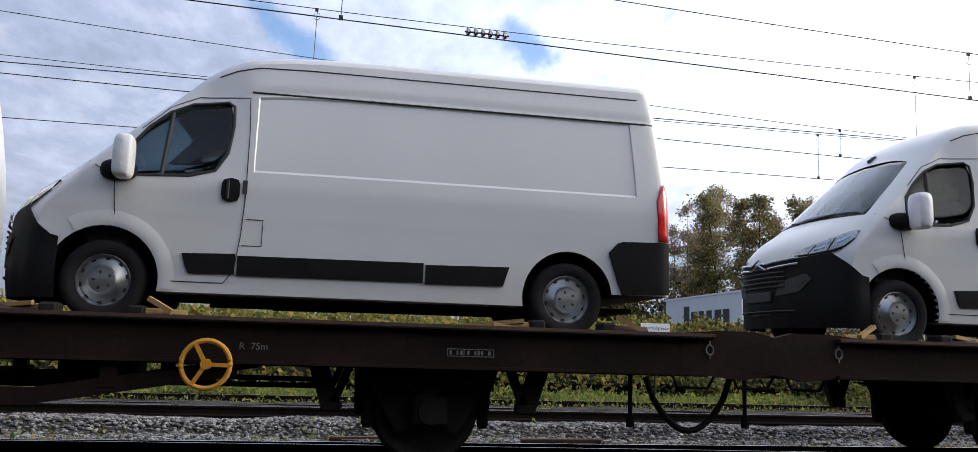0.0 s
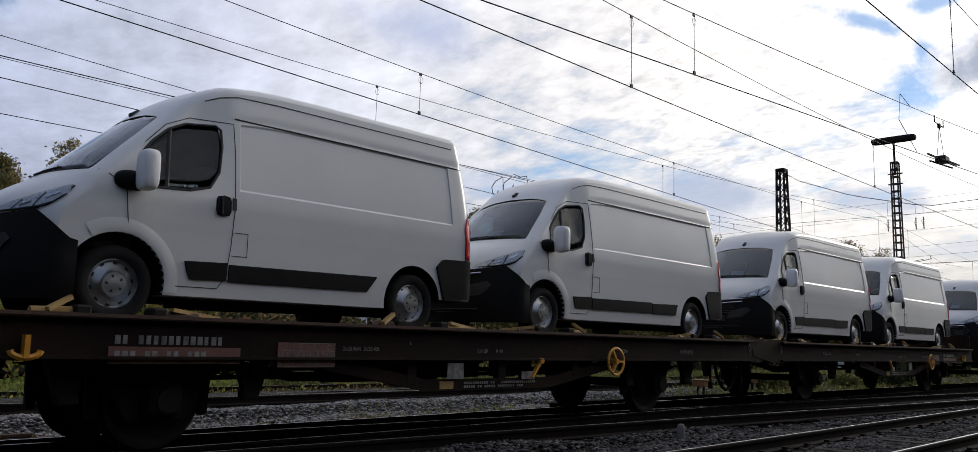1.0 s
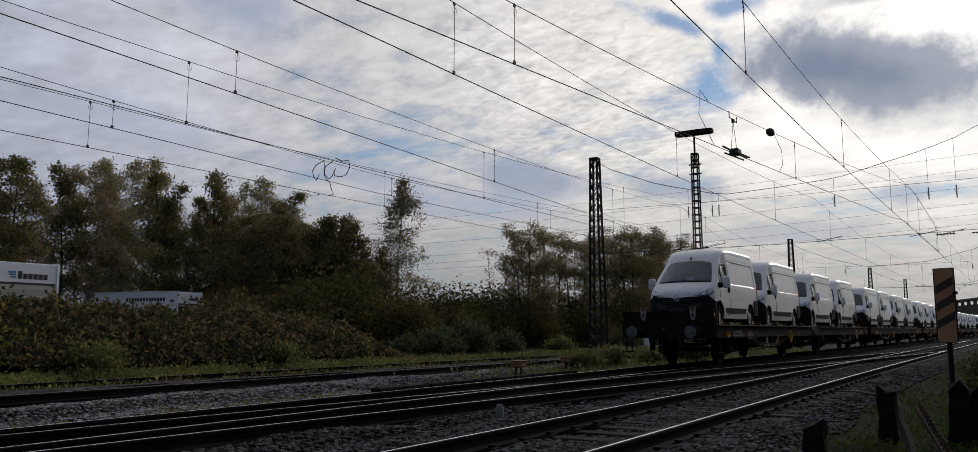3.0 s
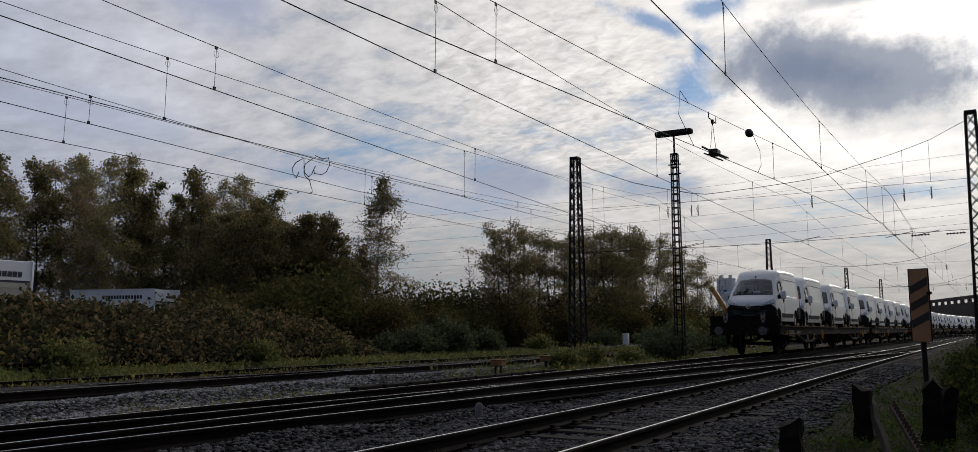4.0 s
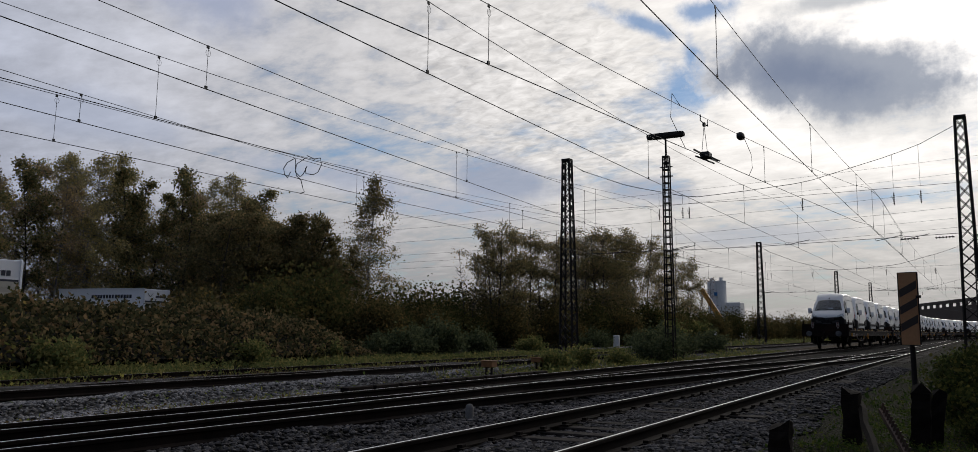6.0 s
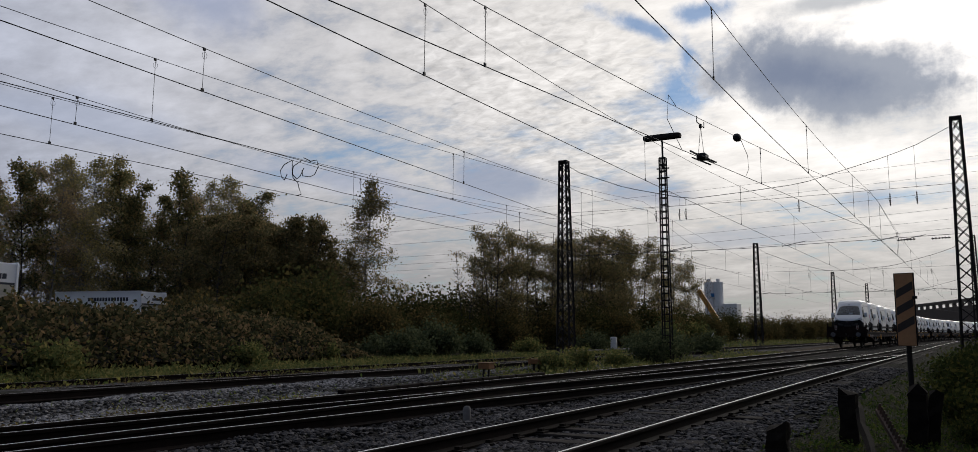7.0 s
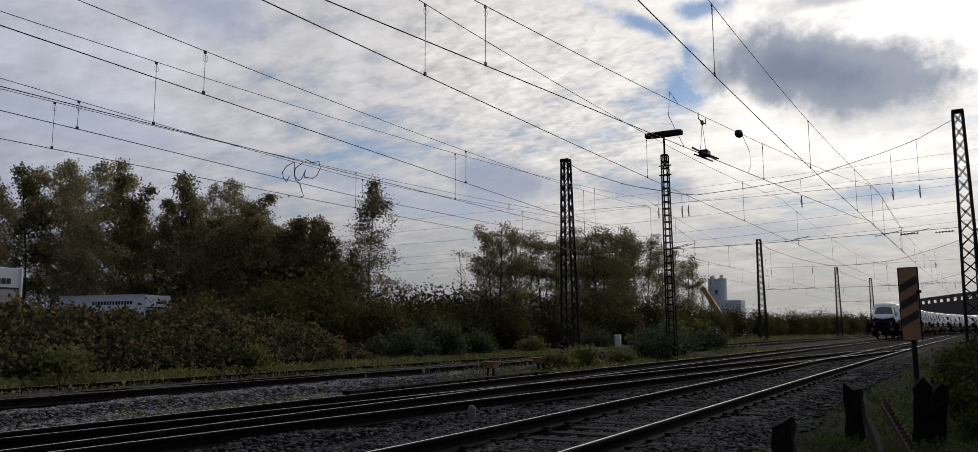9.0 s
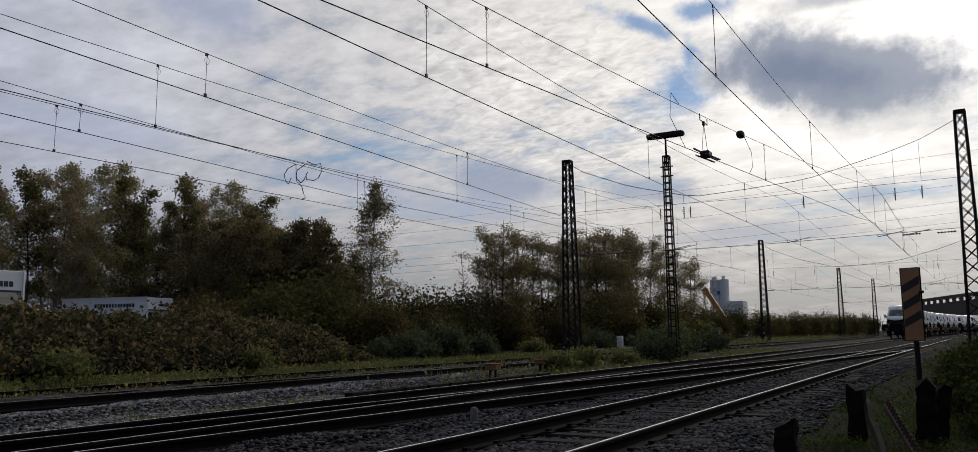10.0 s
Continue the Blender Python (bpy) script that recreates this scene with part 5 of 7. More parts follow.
# ---------------------------------------------------------------- masts
def lattice_mast(name, label, at, height, base, top, bays, turn=0.0, ladder=False):
    """Four corner angles that draw in towards the top, with a zigzag on each face."""
    ob = thing(name, label, "mast", "masts of the overhead line", at)
    ob.rotation_euler = (0, 0, radians(turn))
    corner = lambda i, h: Vector(((base + (top - base) * h / height) / 2 * (1, 1, -1, -1)[i], (base + (top - base) * h / height) / 2 * (1, -1, -1, 1)[i], h))
    for i in range(4):
        bm = bmesh.new()
        bar(bm, corner(i, -0.6), corner(i, height), 0.05 if ladder else 0.095, 0.05 if ladder else 0.095)
        part("corner_angle", bm, MASTSTEEL, ob)
    for i in range(4):
        bm = bmesh.new()
        for k in range(bays):
            a, b = height * k / bays, height * (k + 1) / bays
            j = (i + 1) % 4
            p, q = (i, j) if k % 2 else (j, i)
            if ladder:
                bar(bm, corner(p, b), corner(q, b), 0.04, 0.05)
                continue
            bar(bm, corner(p, a), corner(q, b), 0.05, 0.03)
            bar(bm, corner(q, a), corner(p, b), 0.05, 0.03)
        part("lattice", bm, MASTSTEEL, ob)
    if not ladder:
        bm = bmesh.new()
        box(bm, -top / 2 - 0.05, top / 2 + 0.05, -top / 2 - 0.05, top / 2 + 0.05, height - 0.02, height + 0.10)
        part("cap_plate", bm, MASTSTEEL, ob)
        bm = bmesh.new()
        box(bm, -base / 2 - 0.15, base / 2 + 0.15, -base / 2 - 0.15, base / 2 + 0.15, -0.5, 0.35, 0.04)
        part("footing", bm, STONE, ob, "concrete footing")
    return ob


for mx, my, mh in ((-19.6, 44, 10.9), (0.3, 44.2, 11.0), (-19.6, 96, 11), (1.4, 97, 10.8), (-18, 147, 11), (-16.2, 183, 11)):
    lattice_mast("lattice_mast", "dark steel lattice mast carrying the overhead line", (mx, my, -0.3), mh + 0.3, 0.78, 0.40, 18)
LIGHT_MAST = lattice_mast("light_mast", "slender lattice lamp mast with a flat lamp on top", (-11.85, 38, -0.3), 9.55, 0.36, 0.26, 30, ladder=True)

# ---------------------------------------------------------------- overhead lines
SUPPORTS = [-60, -8, 44, 96, 148, 200]
LEFT_SUPPORTS = [-92, -24, 44, 96, 148, 200]


def messenger_z(y, low, high, posts):
    for a, b in zip(posts, posts[1:]):
        if a <= y <= b:
            k = (2 * y - a - b) / (b - a)
            return low + (high - low) * k * k
    return high


def overhead_line(label, way, low, high, y0, y1, gap=11.8, first=0.5, contact=5.6, posts=SUPPORTS):
    line = thing("overhead_line", label, "overhead line", "overhead lines")
    ys = [y0 + (y1 - y0) * i / 60 for i in range(61)]
    part("contact_wire", tube(bmesh.new(), [(way(y), y, contact) for y in ys], 0.0092, 6), WIRE, line)
    part("messenger_wire", tube(bmesh.new(), [(way(y), y, messenger_z(y, low, high, posts)) for y in ys], 0.0072, 6), WIRE, line)
    y = y0 + first
    while y < min(y1, 120):
        top = messenger_z(y, low, high, posts)
        bm = bmesh.new()
        tube(bm, [(way(y), y, contact), (way(y), y, contact + 0.05), (way(y), y + 0.02, top)], 0.0065, 4)
        box(bm, way(y) - 0.012, way(y) + 0.012, y - 0.03, y + 0.03, contact - 0.01, contact + 0.06)
        box(bm, way(y) - 0.01, way(y) + 0.01, y - 0.02, y + 0.04, top - 0.05, top + 0.012)
        tube(bm, [(way(y), y + 0.02 + 0.06 * math.sin(k * 0.7), top - 0.07 - 0.07 * (1 - math.cos(k * 0.7))) for k in range(9)], 0.004, 4)
        part("dropper", bm, WIRE, line)
        y += gap
    return line


def cross_way(y):
    return max(-8.15, -7.4 + 0.128 * (y - 8.6)) if y < 38 else line_near(y) + 0.2


overhead_line("black contact wire hung from a messenger wire over the train", lambda y: line_train(y) + 0.36, 6.9, 7.6, -60, 200, 11.9, 0.78)
overhead_line("black contact wire hung over the near track", lambda y: line_near(y) + 0.15, 6.95, 7.6, -20, 200, 10.3, 4.06)
overhead_line("black contact wire swinging across the crossover", cross_way, 6.64, 7.5, -30, 60, 14.1, 14.07)
overhead_line("black contact wire drawing away to the side", lambda y: -12.1 - 0.066 * (y - 6.9) if y < 60 else -15.6 + bend(y), 6.45, 7.7, -60, 60, 10.9, 5.54, posts=LEFT_SUPPORTS)
overhead_line("thick black contact wire over the third track", lambda y: -15.1 + 0.5 * bend(y), 7.0, 8.25, -60, 200, 12.4, 10.0, posts=LEFT_SUPPORTS)
overhead_line("black contact wire over the overgrown track", lambda y: -19.1 + 0.5 * bend(y), 6.76, 7.6, -60, 200, 11.7, 2.08, posts=LEFT_SUPPORTS)
overhead_line("pair of slack wires between two tracks", lambda y: -16.3 - 0.06 * y if y < 22 else -17.6 + 0.04 * (y - 22), 6.25, 6.9, -40, 60, 11.0, 7.5, contact=5.65)


def far_wires():
    """Long feeder wires that cross the far sky."""
    for i, (x0, y0, z0, x1, y1, z1) in enumerate([(-330, 250, 40, 90, 300, 56), (-330, 251, 35, 90, 301, 51), (-330, 252, 30, 90, 302, 46), (-330, 256, 45, 90, 306, 62), (-330, 257, 28, 90, 307, 43), (-330, 258, 26, 90, 308, 40)]):
        bm = bmesh.new()
        tube(bm, [(x0 + (x1 - x0) * k / 16, y0 + (y1 - y0) * k / 16, z0 + (z1 - z0) * k / 16 - 5 * math.sin(math.pi * k / 16)) for k in range(17)], 0.035, 4)
        tagged(part("power_cable", bm, WIRE), "thin dark cable crossing the far sky", "cable", "far cables")


far_wires()
for px, py, ph in ((-330, 254, 46), (90, 304, 63)):
    py_mast = lattice_mast("pylon", "far steel pylon of a power line", (px, py, -0.3), ph, 4.0, 1.0, 14)
    for z in (0.58, 0.72, 0.9):
        bm = bmesh.new()
        bar(bm, (0, -6, ph * z), (0, 6, ph * z), 0.5, 0.6)
        part("cross_arm", bm, MASTSTEEL, py_mast)


def insulator(bm, p, q, r=0.055, n=5):
    p, q = Vector(p), Vector(q)
    rod(bm, p, q, 0.018, 6)
    for i in range(n):
        c = p + (q - p) * (i + 0.5) / n
        h = (q - p).normalized() * (q - p).length / n * 0.22
        rod(bm, c - h, c + h, r, 10, r * 0.55)
    return bm


SPAN_SHAPE = [(0, 1.0), (0.03, 0.83), (0.18, 0.36), (0.36, 0.0), (0.50, 0.05), (0.65, 0.13), (0.85, 0.51), (0.92, 0.69), (1.0, 1.0)]


def head_span(y, xl, xr, top, sag, upper, lower, hangs):
    """The span across all tracks between two masts, that carries the overhead lines."""
    span = thing("head_span", "wires strung across the tracks between two masts", "wire span", "head spans")
    mid = (xl + xr) / 2
    cat = lambda x: top - sag * (1 - curve(SPAN_SHAPE, (x - xl) / (xr - xl)))
    xs = [xl + (xr - xl) * i / 24 for i in range(25)]
    part("carrier_wire", tube(bmesh.new(), [(x, y, cat(x)) for x in xs], 0.011, 5), WIRE, span)
    part("carrier_wire", tube(bmesh.new(), [(x, y + 0.1, cat(x) + 0.03) for x in xs], 0.008, 5), WIRE, span)
    part("upper_wire", tube(bmesh.new(), [(xl, y, upper), (mid, y, upper - 0.1), (xr, y, upper)], 0.010, 5), WIRE, span)
    part("lower_wire", tube(bmesh.new(), [(xl, y, lower - 0.1), (mid, y, lower - 0.15), (xr, y, lower + 0.05)], 0.012, 5), WIRE, span)
    for x in hangs:
        bm = bmesh.new()
        rod(bm, (x, y, upper - 0.05), (x, y, cat(x)), 0.008, 5)
        part("hanger", bm, WIRE, span)
        part("insulator", insulator(bmesh.new(), (x, y, upper - 0.25), (x, y, upper - 0.85), 0.045, 6), PORCELAIN, span)
        bm = bmesh.new()
        rod(bm, (x, y, upper - 0.75), (x - 0.1, y, 7.55), 0.008, 5)
        part("hanger", bm, WIRE, span)
        bm = bmesh.new()
        tube(bm, [(x - 0.9, y, lower - 0.02), (x - 0.9, y, lower - 0.14), (x + 0.25, y + 0.1, 5.64)], 0.016, 5)
        part("steady_arm", bm, WIRE, span)
    for x in ((xl + hangs[0]) / 2, (hangs[0] + hangs[1]) / 2, (hangs[-1] + hangs[-2]) / 2, (xr + hangs[-1]) / 2):
        part("insulator", insulator(bmesh.new(), (x - 0.4, y, lower - 0.12), (x + 0.4, y, lower - 0.10), 0.06, 6), PORCELAIN, span)
    return span


head_span(44.1, -19.5, 0.25, 10.75, 2.55, 7.95, 5.55, [-14.2, -12.9, -12.55, -6.8, -2.65, -1.5])
head_span(96.5, -19.5, 1.35, 10.6, 2.9, 7.9, 5.6, [-18.5, -14.2, -11.8, -6.9, -2.4])
head_span(148, -17.9, 2.6, 10.7, 2.9, 7.9, 5.6, [-17.2, -13.0, -10.5, -5.7, -1.2])
lattice_mast("lattice_mast", "dark steel lattice mast carrying the overhead line", (2.7, 148, -0.3), 11.2, 0.75, 0.38, 16)

# isolator in the crossover's wires, with its stirrup, and a bulky joint further on
thing_iso = thing("section_isolator", "black section isolator hung in the contact wire from a stirrup", "isolator")
bm = bmesh.new()
ix, iy = cross_way(21.7), 21.7
bar(bm, (ix - 0.08, iy - 0.75, 5.66), (ix + 0.10, iy + 0.9, 5.62), 0.03, 0.04)
bar(bm, (ix - 0.16, iy - 0.30, 5.58), (ix + 0.05, iy + 0.75, 5.55), 0.03, 0.03)
bar(bm, (ix + 0.08, iy - 0.30, 5.60), (ix + 0.24, iy + 0.60, 5.57), 0.03, 0.03)
box(bm, ix - 0.1, ix + 0.14, iy - 0.12, iy + 0.22, 5.56, 5.72, 0.02)
part("isolator_body", bm, WIRE, thing_iso)
bm = bmesh.new()
for e in (-0.25, 0.3):
    rod(bm, (ix, iy + e, 5.70), (ix, iy + 0.02, 6.45), 0.007, 5)
box(bm, ix - 0.03, ix + 0.03, iy - 0.03, iy + 0.07, 6.42, 6.52)
tube(bm, [(ix, iy - 0.33, 6.66), (ix, iy - 0.33, 6.50), (ix, iy + 0.37, 6.50), (ix, iy + 0.37, 6.66)], 0.014, 5)
part("stirrup", bm, WIRE, thing_iso)
bm = bmesh.new()
pillow(bm, (cross_way(24.4), 24.4, 6.67), (0.11, 0.19, 0.11), 2.6, 12, 8)
tagged(smooth(part("wire_joint", bm, WIRE)), "bulky black joint in the messenger wire", "wire joint")
bm = bmesh.new()
tube(bm, [(cross_way(20.2), 20.2, 6.66), (cross_way(20.2) - 0.1, 19.9, 6.9), (cross_way(20.2) - 0.15, 19.9, 6.3), (cross_way(20.4), 20.5, 5.62)], 0.008, 5)
tagged(part("jumper_wire", bm, WIRE), "thin jumper wire looping between two wires", "wire", "jumper wires")
bm = bmesh.new()
tube(bm, [(cross_way(24.7), 24.7, 6.66), (cross_way(25.1), 25.3, 6.3), (cross_way(25.1), 25.4, 5.9), (cross_way(25), 25.0, 5.62)], 0.008, 5)
tagged(part("jumper_wire", bm, WIRE), "thin jumper wire looping between two wires", "wire", "jumper wires")
# coils of jumper wire between the third and fourth lines
bm = bmesh.new()
for way_points in ([(16.37, 5.52), (16.09, 5.36), (15.98, 5.19), (15.99, 5.03), (16.15, 4.97), (16.19, 5.13)],
                   [(16.40, 5.52), (16.40, 5.27), (16.46, 5.08), (16.61, 4.97), (16.73, 4.81), (16.74, 4.68), (16.64, 4.63)],
                   [(16.74, 5.58), (16.44, 5.38), (16.42, 5.17), (16.57, 5.06), (16.74, 5.17), (16.81, 5.39)],
                   [(16.83, 5.68), (17.10, 5.64), (17.38, 5.72), (17.40, 5.53), (17.31, 5.31), (17.07, 5.20), (16.85, 5.20), (16.74, 5.32)]):
    tube(bm, [(-15.06 + 0.05 * math.sin(3 * i), y, z) for i, (y, z) in enumerate(way_points)], 0.012, 5)
tagged(part("jumper_wire", bm, WIRE), "coiled jumper wires between two overhead lines", "wire", "jumper wires")
bm = bmesh.new()
insulator(bm, (-14.95, 2.35, 6.92), (-14.97, 3.2, 6.92), 0.085, 6)
tagged(part("line_insulator", bm, PORCELAIN), "ribbed dark insulator in a messenger wire", "insulator")

# lamp on the slender mast
bm = bmesh.new()
rod(bm, (0, 0, 9.0), (0, 0, 10.46), 0.045, 10)
part("lamp_pole", bm, MASTSTEEL, LIGHT_MAST)
bm = bmesh.new()
pillow(bm, (0, 0, 10.56), (0.92, 0.20, 0.13), 6, 16, 8)
smooth(part("lamp_head", bm, MASTSTEEL, LIGHT_MAST, "flat dark lamp head"), 40)
for z in (8.6, 9.05):
    bm = bmesh.new()
    bar(bm, (-0.3, 0, z), (0.3, 0, z), 0.05, 0.05)
    part("mast_bracket", bm, MASTSTEEL, LIGHT_MAST)

# ---------------------------------------------------------------- lorries, buildings and small things beside the line
PANEL = surface("lorry_panel", (0.82, 0.83, 0.84), (0.88, 0.88, 0.89), 1.5, 0.5, bump=0.0, grain=0.06)
CREAM = surface("roller_door", (0.36, 0.34, 0.29), (0.44, 0.41, 0.35), 2, 0.55, bump=0.1)
NAVY = surface("dark_lettering", (0.015, 0.02, 0.035), (0.025, 0.03, 0.05), 4, 0.5, bump=0.0)
SKYBLUE = surface("blue_print", (0.03, 0.16, 0.38), (0.04, 0.2, 0.45), 4, 0.5, bump=0.0)
CONCRETE = surface("concrete", (0.11, 0.105, 0.10), (0.19, 0.18, 0.17), 3, 0.9, bump=0.4, fine=30)
PALE = surface("pale_cladding", (0.78, 0.755, 0.72), (0.84, 0.82, 0.79), 0.2, 0.7, bump=0.0, fine=4)
BRICKY = surface("dull_brick", (0.030, 0.022, 0.019), (0.055, 0.038, 0.030), 0.4, 0.9, bump=0.2, fine=5)
CRANE = surface("crane_orange", (0.50, 0.20, 0.025), (0.60, 0.27, 0.04), 1, 0.5, bump=0.0)
RUSTBOX = surface("rusty_orange_box", (0.16, 0.075, 0.03), (0.27, 0.13, 0.05), 6, 0.8, bump=0.3)
BOARD = surface("orange_board", (0.42, 0.20, 0.085), (0.52, 0.26, 0.11), 5, 0.6, bump=0.1, grain=0.12)
BOARDDARK = surface("dark_stripe", (0.030, 0.020, 0.016), (0.045, 0.03, 0.022), 5, 0.6, bump=0.1)


def lorry(label, at, turn, length, width, low, high, seed, big):
    """A box lorry seen above the hedge; its own y runs along the box towards the tail at 0."""
    ob = thing("lorry", label, "lorry", "lorries behind the hedge", at)
    ob.rotation_euler = (0, 0, radians(turn))
    bm = bmesh.new()
    box(bm, -width / 2, width / 2, -length, 0, low, high, 0.02)
    part("box_body", bm, PANEL, ob)
    for x in (-width / 2, width / 2):
        for z in (low, high):
            bm = bmesh.new()
            bar(bm, (x, -length - 0.01, z), (x, 0.01, z), 0.07, 0.07)
            part("edge_rail", bm, PANEL, ob)
        bm = bmesh.new()
        bar(bm, (x, 0.01, low), (x, 0.01, high), 0.07, 0.07)
        part("corner_post", bm, PANEL, ob)
    z0, z1, n = low + 0.02, low + (high - low) * 0.69, 9
    bm = bmesh.new()
    box(bm, -width / 2 + 0.1, width / 2 - 0.1, 0.002, 0.012, z0, z1)
    door = part("roller_door", bm, CREAM, ob, "cream roller door")
    for i in range(n):
        bm = bmesh.new()
        box(bm, -width / 2 + 0.1, width / 2 - 0.1, 0.012, 0.03, z0 + (z1 - z0) * i / n, z0 + (z1 - z0) * (i + 0.94) / n)
        part("slat", bm, CREAM, door)
    bm = bmesh.new()
    box(bm, -width / 2 + 0.08, width / 2 - 0.08, 0.002, 0.02, low + (high - low) * 0.69, low + (high - low) * 0.72)
    part("door_head", bm, NAVY, ob)
    rnd = random.Random(seed)
    zl = low + (high - low) * (0.77 if big else 0.80)
    bm = bmesh.new()
    for i in range(6 if big else 9):
        w = 0.15 if big else 0.09
        v = (-0.22 if big else -0.1) + i * w * 1.22
        tall = (0.27 if i == 0 else 0.19) if big else 0.13
        box(bm, -v - w, -v, 0.002, 0.012, zl, zl + tall)
    part("lettering", bm, NAVY, ob)
    if big:
        for i in range(3):
            bm = bmesh.new()
            box(bm, 0.30, 0.56 - 0.05 * i, 0.002, 0.012, zl + 0.20 - 0.085 * i, zl + 0.255 - 0.085 * i)
            part("blue_wing", bm, SKYBLUE, ob, "light blue printed wing")
    else:
        bm = bmesh.new()
        for k in (-1, 1):
            bar(bm, (0.62, 0.006, zl + 0.04), (0.62 + k * 0.24, 0.006, zl + 0.22), 0.008, 0.06, (0, 1, 0))
        part("bird_mark", bm, NAVY, ob, "dark printed bird mark")
    for s in (-1, 1):
        bm = bmesh.new()
        for i in range(6 if big else 14):
            w = 0.62 if big else 0.16
            y = (-5.2 if big else -3.4) + i * w * 1.18
            box(bm, s * (width / 2 + 0.001), s * (width / 2 + 0.012), y, y + w * rnd.uniform(0.75, 0.95), low + (1.05 if big else 1.85), low + (1.05 if big else 1.85) + ((1.05 if i == 0 else 0.8) if big else 0.2))
        part("lettering", bm, NAVY, ob)
    bm = bmesh.new()
    box(bm, -width / 2 + 0.3, width / 2 - 0.3, -length, 0, low - 0.25, low)
    part("chassis", bm, GREASE, ob)
    for y in (-1.4, -length + 1.0):
        for s in (-1, 1):
            bm = bmesh.new()
            rod(bm, (s * (width / 2 - 0.28), y, 0.46), (s * (width / 2), y, 0.46), 0.46, 20)
            part("wheel", bm, RUBBER, ob)
    bm = bmesh.new()
    box(bm, -width / 2 + 0.1, width / 2 - 0.1, -length - 1.9, -length - 0.1, 0.5, 2.5, 0.15)
    part("cab", bm, PANEL, ob)
    return ob


lorry("white box lorry with dark blue lettering and a cream roller door", (-29.3, 16.75, 0.05), -90, 7.2, 2.45, 1.0, 3.48, 1, True)
lorry("low white box lorry with small dark lettering", (-40.3, 32.8, 0.05), -74, 5.6, 2.3, 1.0, 3.38, 2, False)


def striped_board():
    ob = thing("warning_board", "tall orange-brown board with dark slanting stripes on a post", "sign", at=(-0.675, 13.0, 0))
    ob.rotation_euler = (0, 0, radians(-14))
    bm = bmesh.new()
    rod(bm, (0.0, 0.05, -0.6), (0.0, 0.05, 1.6), 0.035, 10)
    part("post", bm, MASTSTEEL, ob)
    bm = bmesh.new()
    box(bm, -0.118, 0.118, -0.012, 0.012, 0.84, 1.835, 0.004)
    part("panel", bm, BOARD, ob)
    for i in range(3):
        z = 1.02 + 0.235 * i
        bm = bmesh.new()
        a = [bm.verts.new(v) for v in ((-0.112, -0.016, z), (0.112, -0.016, z + 0.125), (0.112, -0.016, z + 0.235), (-0.112, -0.016, z + 0.11))]
        b = [bm.verts.new((v.co.x, -0.0125, v.co.z)) for v in a]
        bm.faces.new(a)
        bm.faces.new(b[::-1])
        for k in range(4):
            bm.faces.new((a[k], b[k], b[(k + 1) % 4], a[(k + 1) % 4]))
        bmesh.ops.recalc_face_normals(bm, faces=bm.faces[:])
        part("stripe", bm, BOARDDARK, ob)
    bm = bmesh.new()
    for x in (-0.121, 0.121):
        bar(bm, (x, 0, 0.84), (x, 0, 1.84), 0.010, 0.026)
    for z in (0.84, 1.836):
        bar(bm, (-0.121, 0, z), (0.121, 0, z), 0.026, 0.010)
    part("rim", bm, MASTSTEEL, ob)
    bm = bmesh.new()
    rod(bm, (0.1, -0.01, 1.50), (0.16, -0.01, 1.50), 0.02, 8)
    part("bolt", bm, MASTSTEEL, ob)


striped_board()


def rough_post(x, y, w, low, high, seed, lean=0.0):
    rng = random.Random(seed)
    bm = bmesh.new()
    n = 11
    rings = []
    for i in range(n):
        z = low + (high - low) * i / (n - 1)
        rings.append([bm.verts.new((w / 2 * sx * rng.uniform(0.86, 1.1) + lean * (z - low), w / 2 * sy * rng.uniform(0.86, 1.1), z + (rng.uniform(-0.09, 0.06) if i == n - 1 else 0))) for sx, sy in ((-1, -1), (0.1, -1.08), (1, -1), (1.06, 0), (1, 1), (-1, 1))])
    for a, b in zip(rings, rings[1:]):
        for k in range(6):
            bm.faces.new((a[k], a[(k + 1) % 6], b[(k + 1) % 6], b[k]))
    bm.faces.new(rings[-1])
    bm.faces.new(rings[0][::-1])
    ob = tagged(part("fence_post", bm, OLDWOOD), "weathered dark timber fence post", "post", "old fence posts")
    ob.location = (x, y, 0)
    return ob


rough_post(-1.36, 12.0, 0.22, -0.65, 0.31, 1)
rough_post(-1.62, 8.6, 0.20, -0.6, 0.14, 2)
rough_post(-0.62, 12.4, 0.23, -0.65, 0.33, 4, 0.06)
rough_post(-0.47, 12.8, 0.17, -0.65, 0.24, 5, 0.12)
bm = tube(bmesh.new(), [Vector((-1.30, 12.3, 0.10)).lerp(Vector((-0.80, 9.4, -0.48)), i / 6) + Vector((0.015 * math.sin(i * 2.3), 0, 0.02 * math.sin(i * 1.7))) for i in range(7)], [0.045, 0.055, 0.05, 0.056, 0.05, 0.055, 0.042], 5)
tagged(part("fallen_rail", bm, OLDWOOD), "fallen weathered timber rail leaning on a post", "timber rail")
grate = thing("rusty_grating", "rusty iron grating with a row of short teeth", "grating")
bm = bmesh.new()
bar(bm, (-1.03, 12.1, 0.02), (-0.66, 10.9, -0.42), 0.05, 0.06)
part("grating_bar", bm, RUSTY, grate)
